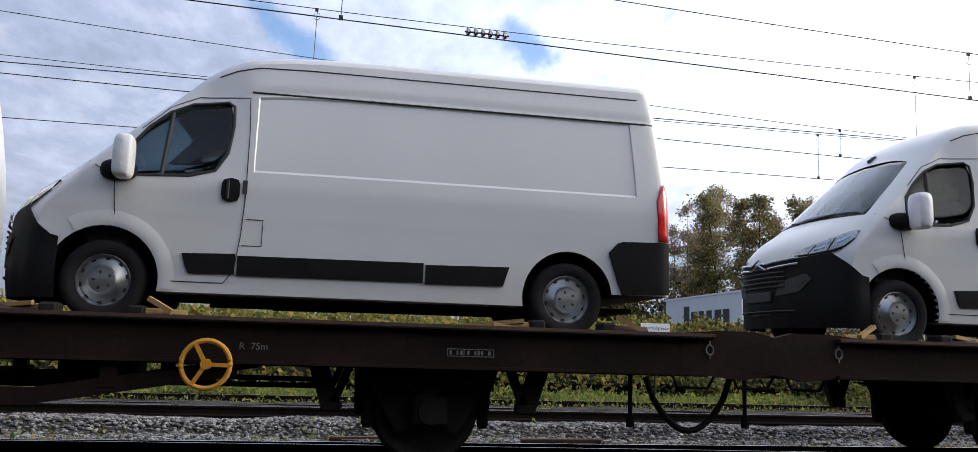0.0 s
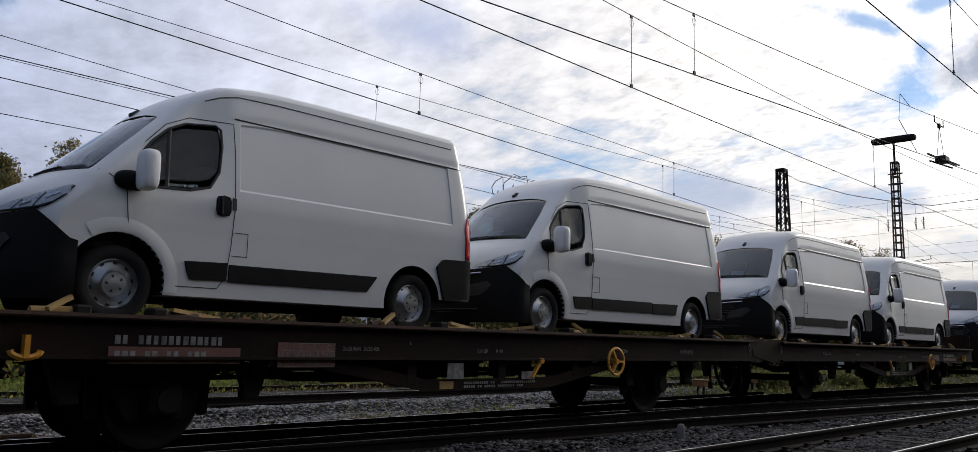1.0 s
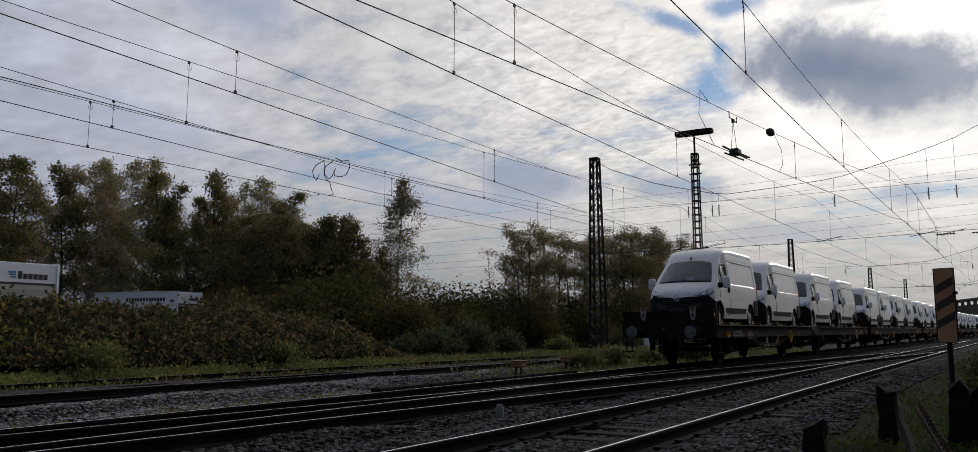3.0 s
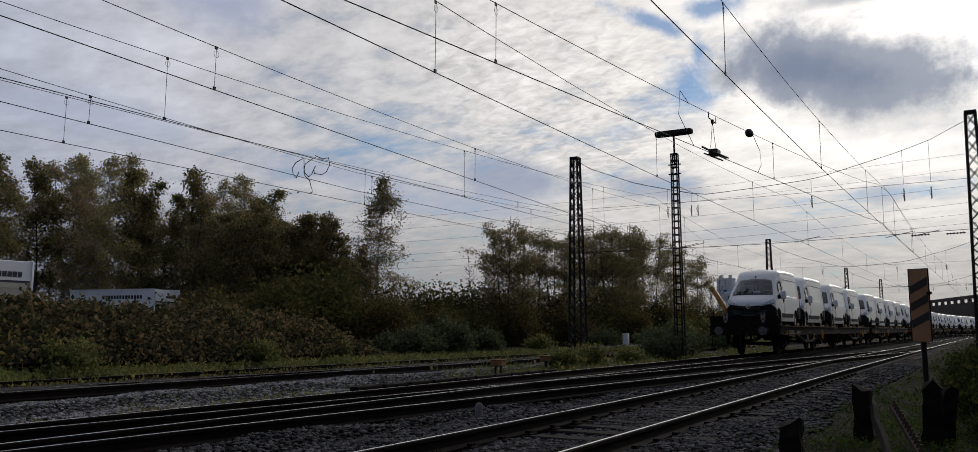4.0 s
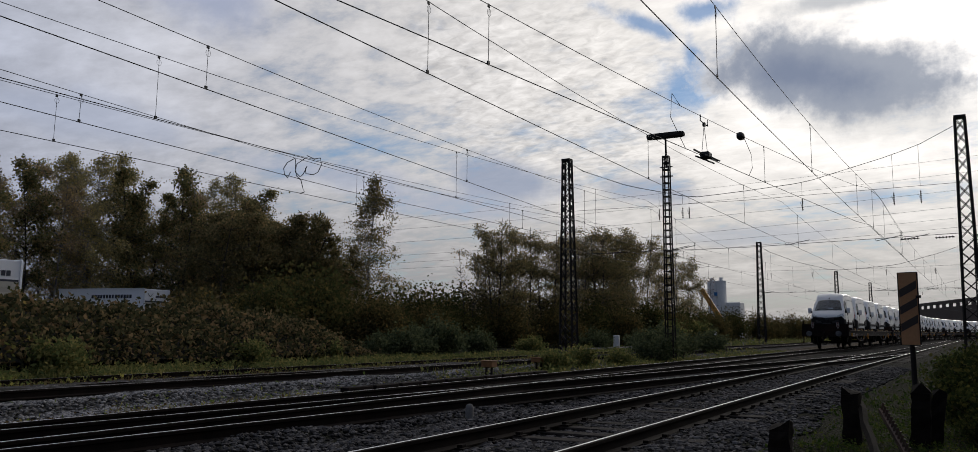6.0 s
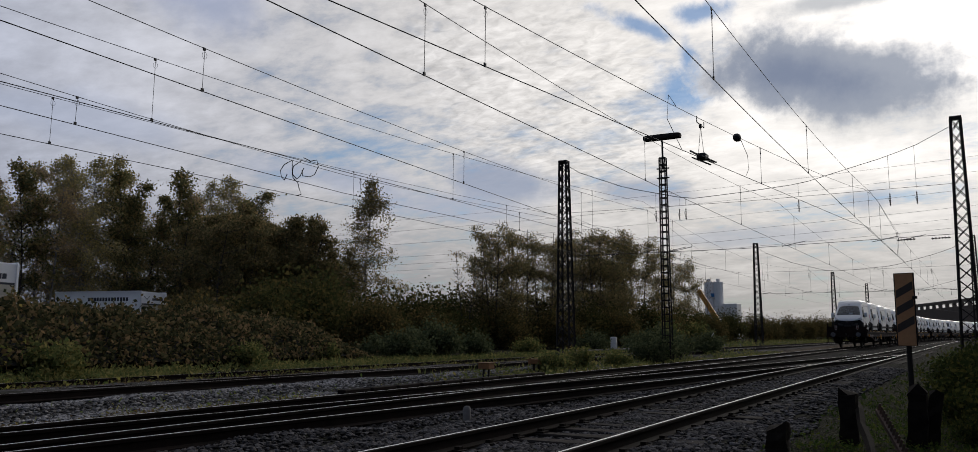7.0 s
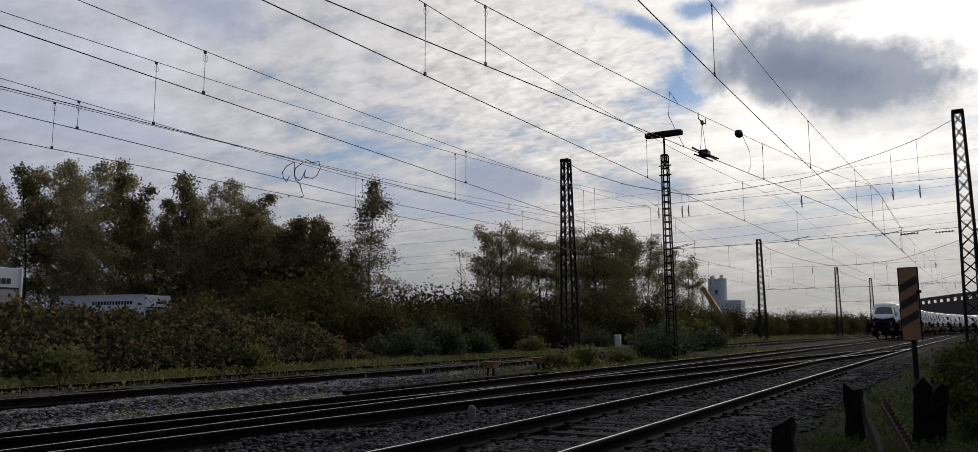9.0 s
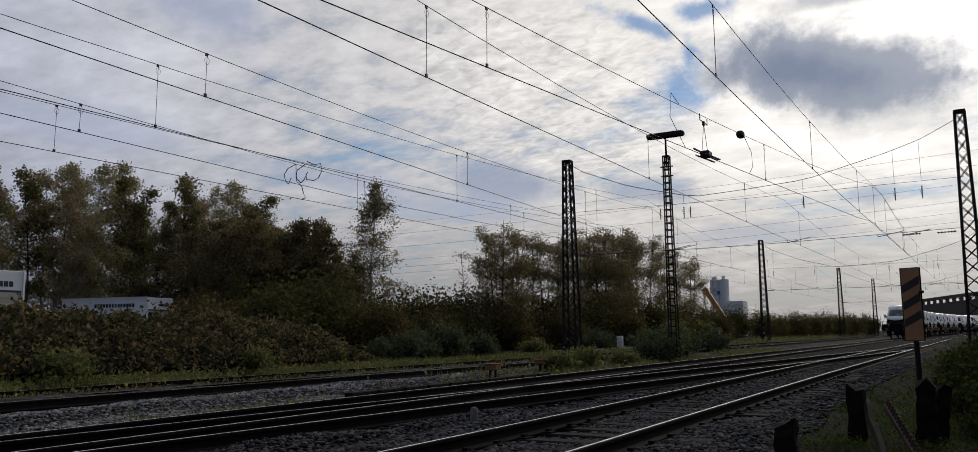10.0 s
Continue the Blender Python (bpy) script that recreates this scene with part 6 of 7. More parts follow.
for i in range(13):
    p = Vector((-1.03, 12.1, 0.03)).lerp(Vector((-0.66, 10.9, -0.41)), (i + 0.5) / 13)
    bm = bmesh.new()
    bar(bm, p, p + Vector((0.03, 0, 0.10)), 0.025, 0.03)
    part("tooth", bm, RUSTY, grate)
bm = bmesh.new()
lathe(bm, [(0.055, -0.6), (0.055, -0.01), (0.05, 0.02), (0.035, 0.045), (0.0, 0.055)], 14, Matrix.Rotation(radians(-90), 4, "Y"))
ob = tagged(smooth(part("marker_stub", bm, CONCRETE), 40), "short round concrete marker stub in the ballast", "marker post")
ob.location = (-5.87, 9.9, 0.0)


def point_box(x, y, top, w, d, h):
    ob = thing("point_box", "rusty orange-brown junction box on a short stake", "junction box", "junction boxes", (x, y, 0))
    bm = bmesh.new()
    box(bm, -w / 2, w / 2, -d / 2, d / 2, top - h, top, 0.015)
    part("box_body", bm, RUSTBOX, ob)
    bm = bmesh.new()
    box(bm, -w / 2 - 0.02, w / 2 + 0.02, -d / 2 - 0.02, d / 2 + 0.02, top, top + 0.025, 0.006)
    part("lid", bm, RUSTBOX, ob)
    for s in (-0.09, 0.09):
        bm = bmesh.new()
        box(bm, s - 0.025, s + 0.025, -0.03, 0.03, -0.6, top - h)
        part("stake", bm, MASTSTEEL, ob)


point_box(-12.55, 22.3, 0.15, 0.38, 0.34, 0.17)
point_box(-12.7, 26.0, 0.16, 0.42, 0.4, 0.14)
point_box(-12.5, 27.1, 0.15, 0.36, 0.3, 0.12)
for x, y, top, w in ((-23.6, 62.0, 0.84, 0.46), (-21.9, 85.0, 1.2, 0.24)):
    bm = bmesh.new()
    box(bm, -w / 2, w / 2, -w / 3, w / 3, -0.6, top, 0.04)
    ob = tagged(part("white_post", bm, PALE), "white-painted concrete marker post", "marker post", "white marker posts")
    ob.location = (x, y, 0)
trough = bmesh.new()
for i in range(88):
    y = 48 + i
    x = -22.4 + bend(y)
    box(trough, x - 0.2, x + 0.2, y + 0.01, y + 0.99, -0.5, 0.02 + 0.015 * math.sin(i * 2.7), 0.015)
tagged(part("cable_trough", trough, CONCRETE), "long row of pale concrete cable trough covers", "cable trough")
# spare rails lying in the ballast
for x, y0, y1, r in ((-11.35, 0.2, 1.45, 6.0), (-11.1, 0.35, 1.6, -5.0), (-11.2, 2.75, 3.9, 3.0)):
    bm = bmesh.new()
    a = [bm.verts.new((p, y0, q)) for p, q in RAIL_SECTION]
    b = [bm.verts.new((p, y1, q)) for p, q in RAIL_SECTION]
    for k in range(len(a)):
        bm.faces.new((a[k], b[k], b[(k + 1) % len(a)], a[(k + 1) % len(a)]))
    bm.faces.new(a)
    bm.faces.new(b[::-1])
    bmesh.ops.recalc_face_normals(bm, faces=bm.faces[:])
    ob = tagged(part("spare_rail", bm, RUSTY), "rusty spare rail lying on the ballast", "rail", "spare rails")
    ob.location, ob.rotation_euler = (x, 0, -0.16), (0, 0, radians(r))


def silo_works():
    ob = thing("concrete_works", "pale grey silos with a boxy shed", "building", at=(-59, 232, 0))
    for x in (-1.2, 1.2):
        bm = bmesh.new()
        rod(bm, (x, 0, 0), (x, 0, 15.3), 1.35, 20)
        part("silo", bm, PALE, ob)
        bm = bmesh.new()
        rod(bm, (x, 0, 15.3), (x, 0, 16.2), 0.5, 12)
        part("silo_cap", bm, PALE, ob)
    bm = bmesh.new()
    box(bm, 2.7, 6.6, -2, 3, 0, 9.3, 0.1)
    part("shed", bm, PALE, ob)
    bm = bmesh.new()
    box(bm, -0.45, 0.45, -1.5, -1.38, 11.2, 12.2)
    part("blue_sign", bm, SKYBLUE, ob, "blue printed panel")


silo_works()
crane = thing("loading_boom", "orange slanting crane boom behind the trees", "crane", at=(-54.5, 200, 0))
bm = bmesh.new()
bar(bm, (0, 0, 11.5), (4.6, 0, 4.0), 0.7, 1.1)
bar(bm, (4.6, 0, 4.0), (4.6, 0, -0.5), 0.6, 0.6)
part("boom", bm, CRANE, crane)


def far_bridge():
    """A long dark brick structure with a row of openings under its top beam, behind the train's head."""
    ob = thing("far_building", "long dark brick building with a row of openings under the roof", "building", at=(-16.4, 390, 0))
    d = Vector((21.3, -69, 0)).normalized()
    ob.rotation_euler = (0, 0, math.atan2(d.y, d.x))
    n, w = 13, 8.0
    bm = bmesh.new()
    box(bm, 0, n * w, 0, 6, -1, 10.9)
    part("wall", bm, BRICKY, ob)
    for i in range(n + 1):
        bm = bmesh.new()
        box(bm, i * w - 2.0, i * w + 2.0, 0, 0.25, 10.9, 12.1)
        part("pier", bm, BRICKY, ob)
    bm = bmesh.new()
    box(bm, -1, n * w + 1, -0.2, 0.5, 12.1, 13.3)
    part("roof_beam", bm, BRICKY, ob)


far_bridge()


def limit_sign():
    """A small white board with its word, on a post among the weeds."""
    ob = thing("limit_sign", "small white board with black lettering on a thin post", "sign", at=(-21.5, 8.83, 0))
    bm = bmesh.new()
    rod(bm, (0, 0, -0.6), (0, 0, 1.72), 0.03, 8)
    part("post", bm, MASTSTEEL, ob)
    bm = bmesh.new()
    box(bm, 0.032, 0.044, -0.41, 0.41, 1.62, 1.86, 0.003)
    part("panel", bm, PAPER, ob)
    words("Anschlu\u00dfgrenze", 0.115, (0.0455, -0.36, 1.70), (90, 0, 90), NAVY, ob)


limit_sign()

# ---------------------------------------------------------------- plants
GREEN = leafy("leaf_green", (0.10, 0.11, 0.055), (0.20, 0.185, 0.085), (0.33, 0.24, 0.10), 0.5)
OLIVE = leafy("leaf_olive", (0.20, 0.19, 0.10), (0.33, 0.285, 0.14), (0.44, 0.34, 0.14), 0.5)
AUTUMN = leafy("leaf_autumn", (0.21, 0.17, 0.115), (0.33, 0.25, 0.15), (0.43, 0.31, 0.15), 0.5)
BRAMBLE = leafy("leaf_bramble", (0.035, 0.042, 0.022), (0.125, 0.115, 0.055), (0.30, 0.20, 0.10), 0.38)
WEED = leafy("leaf_weed", (0.12, 0.17, 0.050), (0.23, 0.27, 0.075), (0.38, 0.34, 0.09), 0.45)
BUSHLEAF = leafy("leaf_bush", (0.042, 0.052, 0.020), (0.085, 0.085, 0.032), (0.15, 0.115, 0.042), 0.45)
BUSHBROWN = leafy("leaf_bush_brown", (0.060, 0.058, 0.026), (0.11, 0.095, 0.038), (0.19, 0.13, 0.05), 0.45)
MAPLELEAF = leafy("leaf_brown_green", (0.115, 0.11, 0.055), (0.21, 0.18, 0.085), (0.34, 0.24, 0.11), 0.5)
DARKGRASS = leafy("leaf_dark_grass", (0.035, 0.060, 0.016), (0.075, 0.11, 0.026), (0.13, 0.14, 0.035), 0.35)
HEDGELEAF = leafy("leaf_yellow_green", (0.12, 0.14, 0.04), (0.28, 0.27, 0.075), (0.46, 0.34, 0.10), 0.45)
DULLGRASS = leafy("leaf_dull_grass", (0.095, 0.12, 0.045), (0.18, 0.19, 0.068), (0.32, 0.27, 0.095), 0.42)
DARKLEAF = leafy("leaf_dark", (0.022, 0.032, 0.012), (0.05, 0.062, 0.02), (0.11, 0.10, 0.03), 0.35)
GREY_GREEN = leafy("leaf_grey_green", (0.050, 0.066, 0.034), (0.095, 0.112, 0.058), (0.15, 0.16, 0.08), 0.38)


def leaf_mesh(name, centres, size, rng, droop=0.0, long=1.5):
    """One bent leaf of two triangles at each centre."""
    n = len(centres)
    a = rng.normal(size=(n, 3))
    a[:, 2] -= droop
    a /= np.linalg.norm(a, axis=1)[:, None]
    b = np.cross(a, rng.normal(size=(n, 3)))
    b /= np.linalg.norm(b, axis=1)[:, None]
    s = size * rng.uniform(0.6, 1.35, size=(n, 1))
    a, b = a * s * long * 0.5, b * s * 0.5
    v = np.empty((n * 4, 3))
    v[0::4], v[1::4], v[2::4], v[3::4] = centres - a, centres + b, centres + a, centres - b
    f = np.arange(n * 4).reshape(n, 4)
    me = bpy.data.meshes.new(name)
    me.from_pydata(v.tolist(), [], f.tolist())
    return me


def grow(seed, height, spread, stems, limbs, twigs, leaves, leaf_size, first=0.25, weep=0.3, lean=0.0, trunk_r=0.11, tuft=0.35, taper=0.6):
    """Trunk and limbs as one mesh, leaf centres as an array."""
    rng = np.random.default_rng(seed)
    bm = bmesh.new()
    tips = []
    for s in range(stems):
        ang = rng.uniform(0, 6.28)
        foot = np.array([math.cos(ang), math.sin(ang), 0]) * (0.25 if stems > 1 else 0)
        out = np.array([math.cos(ang), math.sin(ang), 0]) * (rng.uniform(0.08, 0.22) if stems > 1 else lean)
        h = height * rng.uniform(0.82, 1.0) if s else height
        pts = []
        wob = rng.normal(size=2) * 0.25
        for i in range(9):
            k = i / 8
            pts.append(foot + out * h * k + np.array([wob[0] * math.sin(k * 4), wob[1] * math.sin(k * 3 + 1), h * k * 0.97 - 0.3 * (i == 0)]))
        r0 = trunk_r * (0.75 if stems > 1 else 1)
        tube(bm, pts, [r0 * (1 - 0.9 * i / 8) + 0.008 for i in range(9)], 6)
        for _ in range(limbs):
            k = first + (1 - first) * rng.uniform(0, 1) ** 0.85
            i = min(7, int(k * 8))
            base = pts[i] + (pts[i + 1] - pts[i]) * (k * 8 - i)
            u = (k - first) / (1 - first)
            env = (1 - u) ** taper * min(1, 0.45 + 2.2 * u)
            length = spread * (0.12 + 0.88 * env) * rng.uniform(0.6, 1.15)
            a = rng.uniform(0, 6.28)
            up = rng.uniform(0.25, 0.9)
            d = np.array([math.cos(a), math.sin(a), up])
            d /= np.linalg.norm(d)
            lp = [base + d * length * q + np.array([0, 0, -weep * length * q * q]) for q in (0, 0.33, 0.66, 1.0)]
            tube(bm, lp, [0.028, 0.02, 0.012, 0.006], 4)
            for _ in range(twigs):
                q = rng.uniform(0.3, 1.0)
                j = min(2, int(q * 3))
                b = lp[j] + (lp[j + 1] - lp[j]) * (q * 3 - j)
                e = rng.normal(size=3)
                e[2] = e[2] * 0.5 + 0.1
                e /= np.linalg.norm(e)
                tl = length * rng.uniform(0.2, 0.45)
                tp = [b, b + e * tl * 0.6, b + e * tl + np.array([0, 0, -weep * tl * 0.8])]
                tube(bm, tp, [0.010, 0.006, 0.003], 3)
                tips.append((tp[1], tp[2]))
    tips = np.array(tips)
    weight = rng.gamma(1.8, size=len(tips)) + 0.05
    weight *= 0.3 + np.hypot(tips[:, 1, 0], tips[:, 1, 1]) / spread
    pick = rng.choice(len(tips), size=leaves, p=weight / weight.sum())
    k = rng.uniform(-0.2, 1.15, size=(leaves, 1))
    c = tips[pick, 0] * (1 - k) + tips[pick, 1] * k + rng.normal(size=(leaves, 3)) * tuft * np.array([1, 1, 0.8])
    c = c[c[:, 2] > 0.1]
    return bm, leaf_mesh("crown", c, leaf_size, rng, 0.6 if weep > 0.2 else 0.1)


def tree(label, material, bark, group="trees behind the hedge", category="tree", name="tree", **kw):
    ob = thing(name, label, category, group)
    bm, crown = grow(**kw)
    part("trunk", bm, bark, ob)
    piece("crown", crown, material, ob)
    return ob


def stand(ob, spots):
    """Sets copies of a tree: x, y, turn, scale."""
    for i, (x, y, turn, k) in enumerate(spots):
        m = pose(x, y, ground_z(x, y) - 0.05, 0, 0, turn) @ Matrix.Scale(k, 4)
        if i == 0:
            ob.matrix_basis = m
        else:
            copy_thing(ob, m)


birch = tree("slender birch with thin olive autumn leaves", OLIVE, BIRCHBARK, seed=3, height=12.0, spread=2.9, stems=1, limbs=56, twigs=10, leaves=9000, leaf_size=0.086, first=0.16, weep=0.75, tuft=0.20, taper=0.6)
stand(birch, [(-53.0, 32.8, 70, 1.06), (-55.0, 37.1, 200, 1.12), (-51.0, 36.2, 130, 1.07), (-54.0, 41.0, 250, 1.16), (-52.0, 47.1, 20, 1.07), (-50.0, 47.8, 310, 1.09), (-54.0, 26.7, 45, 1.04), (-50.0, 34.1, 250, 1.02), (-50.0, 24.0, 100, 0.98), (-49.0, 17.5, 190, 1.00), (-52.0, 10.5, 30, 1.19)])
lone = tree("drooping birch with a slender top and thin olive leaves", MAPLELEAF, BIRCHBARK, seed=5, height=12.0, spread=4.3, stems=1, limbs=95, twigs=9, leaves=15000, leaf_size=0.085, first=0.10, weep=0.5, tuft=0.24, taper=1.1)
stand(lone, [(-36.0, 47.3, 0, 1.02)])
birch2 = tree("many-stemmed birch with sparse brownish leaves", AUTUMN, BIRCHBARK, seed=8, height=11.5, spread=2.7, stems=3, limbs=24, twigs=10, leaves=9000, leaf_size=0.086, first=0.16, weep=0.65, tuft=0.20, taper=0.6)
stand(birch2, [(-50.0, 32.4, 0, 1.02), (-56.0, 41.1, 100, 1.16), (-54.0, 46.3, 220, 1.06), (-48.0, 20.9, 160, 0.92), (-51.0, 14.0, 20, 0.97), (-54.0, 50.6, 75, 1.13), (-49.0, 5.0, 140, 0.91), (-50.0, 44.0, 200, 1.0), (-51.0, 28.3, 15, 1.0)])
alder = tree("leafy dark green tree with an uneven crown", GREEN, BARK, seed=14, height=10.8, spread=2.5, stems=2, limbs=36, twigs=9, leaves=14500, leaf_size=0.10, first=0.06, weep=0.2, tuft=0.22, taper=0.55)
stand(alder, [(-52.0, 41.1, 0, 1.14), (-50.0, 40.6, 120, 1.10), (-50.0, 29.2, 150, 0.99), (-47.5, 24.5, 280, 0.93), (-48.0, 11.5, 330, 0.90), (-46.5, 46.0, 40, 0.98)])
maple = tree("broad dense tree with dark green and brown leaves", MAPLELEAF, BARK, seed=21, height=9.2, spread=2.9, stems=5, limbs=19, twigs=8, leaves=20000, leaf_size=0.11, first=0.03, weep=0.12, tuft=0.24, taper=0.5)
stand(maple, [(-40.0, 40.5, 0, 1.04), (-38.0, 41.3, 120, 0.95), (-38.0, 36.4, 220, 0.92), (-37.0, 42.0, 60, 0.89), (-37.0, 44.6, 90, 0.73), (-43.0, 38.2, 170, 0.97), (-44.0, 46.2, 300, 1.04)])
sparse = tree("thin-leaved young tree, brownish against the sky", MAPLELEAF, BARK, seed=31, height=11.0, spread=3.0, stems=3, limbs=26, twigs=9, leaves=11500, leaf_size=0.095, first=0.05, weep=0.15, tuft=0.24, taper=0.5)
stand(sparse, [(-30.0, 54.3, 0, 0.89), (-31.0, 60.3, 90, 1.02), (-30.0, 62.9, 40, 1.00), (-30.0, 73.9, 250, 1.20), (-31.0, 83.3, 120, 1.28), (-30.0, 86.3, 190, 1.25), (-30.0, 93.7, 320, 1.20), (-31.0, 104.3, 20, 1.16), (-31.0, 72.5, 100, 1.07), (-30.0, 77.5, 280, 1.13), (-31.0, 57.0, 200, 0.96), (-30.5, 67.0, 150, 1.05), (-31.0, 80.0, 60, 1.26)])
bare = tree("almost bare tree with fine grey twigs", AUTUMN, BARK, seed=40, height=9.5, spread=1.3, stems=2, limbs=26, twigs=8, leaves=260, leaf_size=0.12, first=0.2, weep=-0.35, trunk_r=0.07)
stand(bare, [(-30.0, 50.7, 0, 0.72), (-31.0, 74.1, 70, 1.45), (-30.0, 69.5, 30, 1.28), (-30.0, 112.3, 180, 1.26), (-31.0, 111.3, 60, 1.22)])


def shrub(label, material, seed, spread, height, leaves, leaf_size, group="bushes along the railway"):
    """A bush: a lumpy dome of leaves on a few stems."""
    rng = np.random.default_rng(seed)
    ob = thing("bush", label, "bush", group)
    bm = bmesh.new()
    tips = []
    for _ in range(26):
        a, q = rng.uniform(0, 6.28), rng.uniform(0, 1) ** 0.6
        top = np.array([math.cos(a) * spread * q, math.sin(a) * spread * q, height * (1 - 0.55 * q * q) * rng.uniform(0.55, 1.05)])
        tube(bm, [(top[0] * 0.15, top[1] * 0.15, -0.1), (top[0] * 0.5, top[1] * 0.5, top[2] * 0.6), tuple(top)], [0.02, 0.012, 0.004], 4)
        tips.append(top)
    tips = np.array(tips)
    c = tips[rng.integers(0, len(tips), leaves)] * rng.uniform(0.15, 1.0, (leaves, 1)) ** 0.45 + rng.normal(size=(leaves, 3)) * height * 0.13
    c = c[c[:, 2] > -0.05]
    part("branchwork", bm, BARK, ob)
    piece("foliage", leaf_mesh("foliage", c, leaf_size, rng), material, ob)
    return ob


b1 = shrub("dense dark green bush", BUSHLEAF, 51, 1.9, 3.2, 8000, 0.115)
stand(b1, [(-30, 30.5, 0, 1.1), (-30.5, 34, 60, 1.2), (-30, 40, 120, 1.0), (-31, 46, 200, 1.1), (-33, 51, 30, 1.2), (-33, 55.5, 90, 1.25), (-33, 60, 150, 1.15), (-31, 64, 10, 1.15), (-29, 69, 80, 1.2), (-29, 75, 160, 1.1),
           (-47.5, 16, 30, 1.5), (-48, 22, 130, 1.6), (-49.5, 27.5, 230, 1.15), (-51, 35.5, 60, 1.1), (-48.5, 43, 290, 1.5), (-34, 38.5, 15, 1.35), (-30, 50, 250, 0.8), (-28, 82, 300, 1.2), (-28, 89, 20, 1.1), (-28, 97, 200, 1.15), (-28, 105, 100, 1.1), (-27, 113, 60, 1.2)])
b2 = shrub("olive and brown autumn bush", BUSHBROWN, 52, 2.1, 2.8, 7500, 0.11)
stand(b2, [(-28, 37, 0, 1.0), (-29, 43.5, 50, 0.9), (-29, 54, 100, 1.1), (-27.5, 60.5, 160, 1.0), (-27, 72, 200, 1.1), (-27, 86, 270, 1.15), (-26.5, 101, 20, 1.15), (-25, 120, 90, 1.3), (-25, 128, 150, 1.25), (-24, 137, 10, 1.35), (-23, 147, 200, 1.3),
           (-23, 158, 300, 1.45), (-22, 170, 40, 1.4), (-21, 184, 100, 1.5), (-19, 198, 160, 1.5), (-30, 26.5, 40, 1.0)])
b3 = shrub("grey-green bush of slender leaves", GREY_GREEN, 53, 1.2, 1.35, 3200, 0.085)
stand(b3, [(-24.0, 34.5, 0, 1.15), (-24.4, 37.2, 80, 1.25), (-24.2, 32.6, 200, 0.8), (-24.0, 41, 30, 0.9), (-22.6, 55, 120, 1.0), (-22.5, 63, 60, 0.9), (-13.2, 40.2, 10, 1.05), (-12.6, 37.6, 100, 0.9), (-12.9, 42.6, 190, 0.9), (-13.5, 52, 250, 0.9)])
b4 = shrub("low dull green weedy bush", DULLGRASS, 54, 1.0, 1.0, 2400, 0.08)
stand(b4, [(-22.9, 15.2, 0, 1.1), (-23, 23, 90, 0.9), (-22.8, 11.2, 200, 0.9), (-12.3, 26.2, 20, 0.75), (-12.6, 29.5, 120, 0.8), (-12.4, 33, 220, 0.7), (-23, 46, 60, 1.0), (-23.5, 28, 140, 0.8), (-26, 92, 30, 2.2), (-25.5, 80, 30, 2.2)])
b5 = shrub("low dark green bramble bush beside the warning board", DARKLEAF, 55, 1.0, 0.95, 4200, 0.055)
stand(b5, [(0.35, 14.6, 60, 0.95), (0.85, 17.0, 160, 1.1), (0.45, 20.5, 250, 1.0), (1.0, 24, 20, 1.3), (1.6, 15.2, 300, 1.05), (0.25, 13.4, 110, 0.6), (1.2, 13.6, 20, 0.75), (0.25, 17.8, 200, 1.15), (0.3, 23.0, 80, 1.35), (0.6, 28.0, 130, 1.45), (0.9, 34.0, 10, 1.6)])


# tall thicket at the camera's back and side, which the vans' windows mirror
for i in range(13):
    copy_thing(b1 if i % 3 else b2, pose(12.5 + 1.7 * ((i * 7) % 3), -26 + 7.5 * i, -0.6, 0, 0, 47 * i) @ Matrix.Scale(2.7 + 0.35 * ((i * 5) % 4), 4))
for i in range(3):
    copy_thing((maple, alder)[i % 2], pose(6 - 11 * i, -22 - 3 * (i % 2), -0.6, 0, 0, 71 * i) @ Matrix.Scale(1.1, 4))


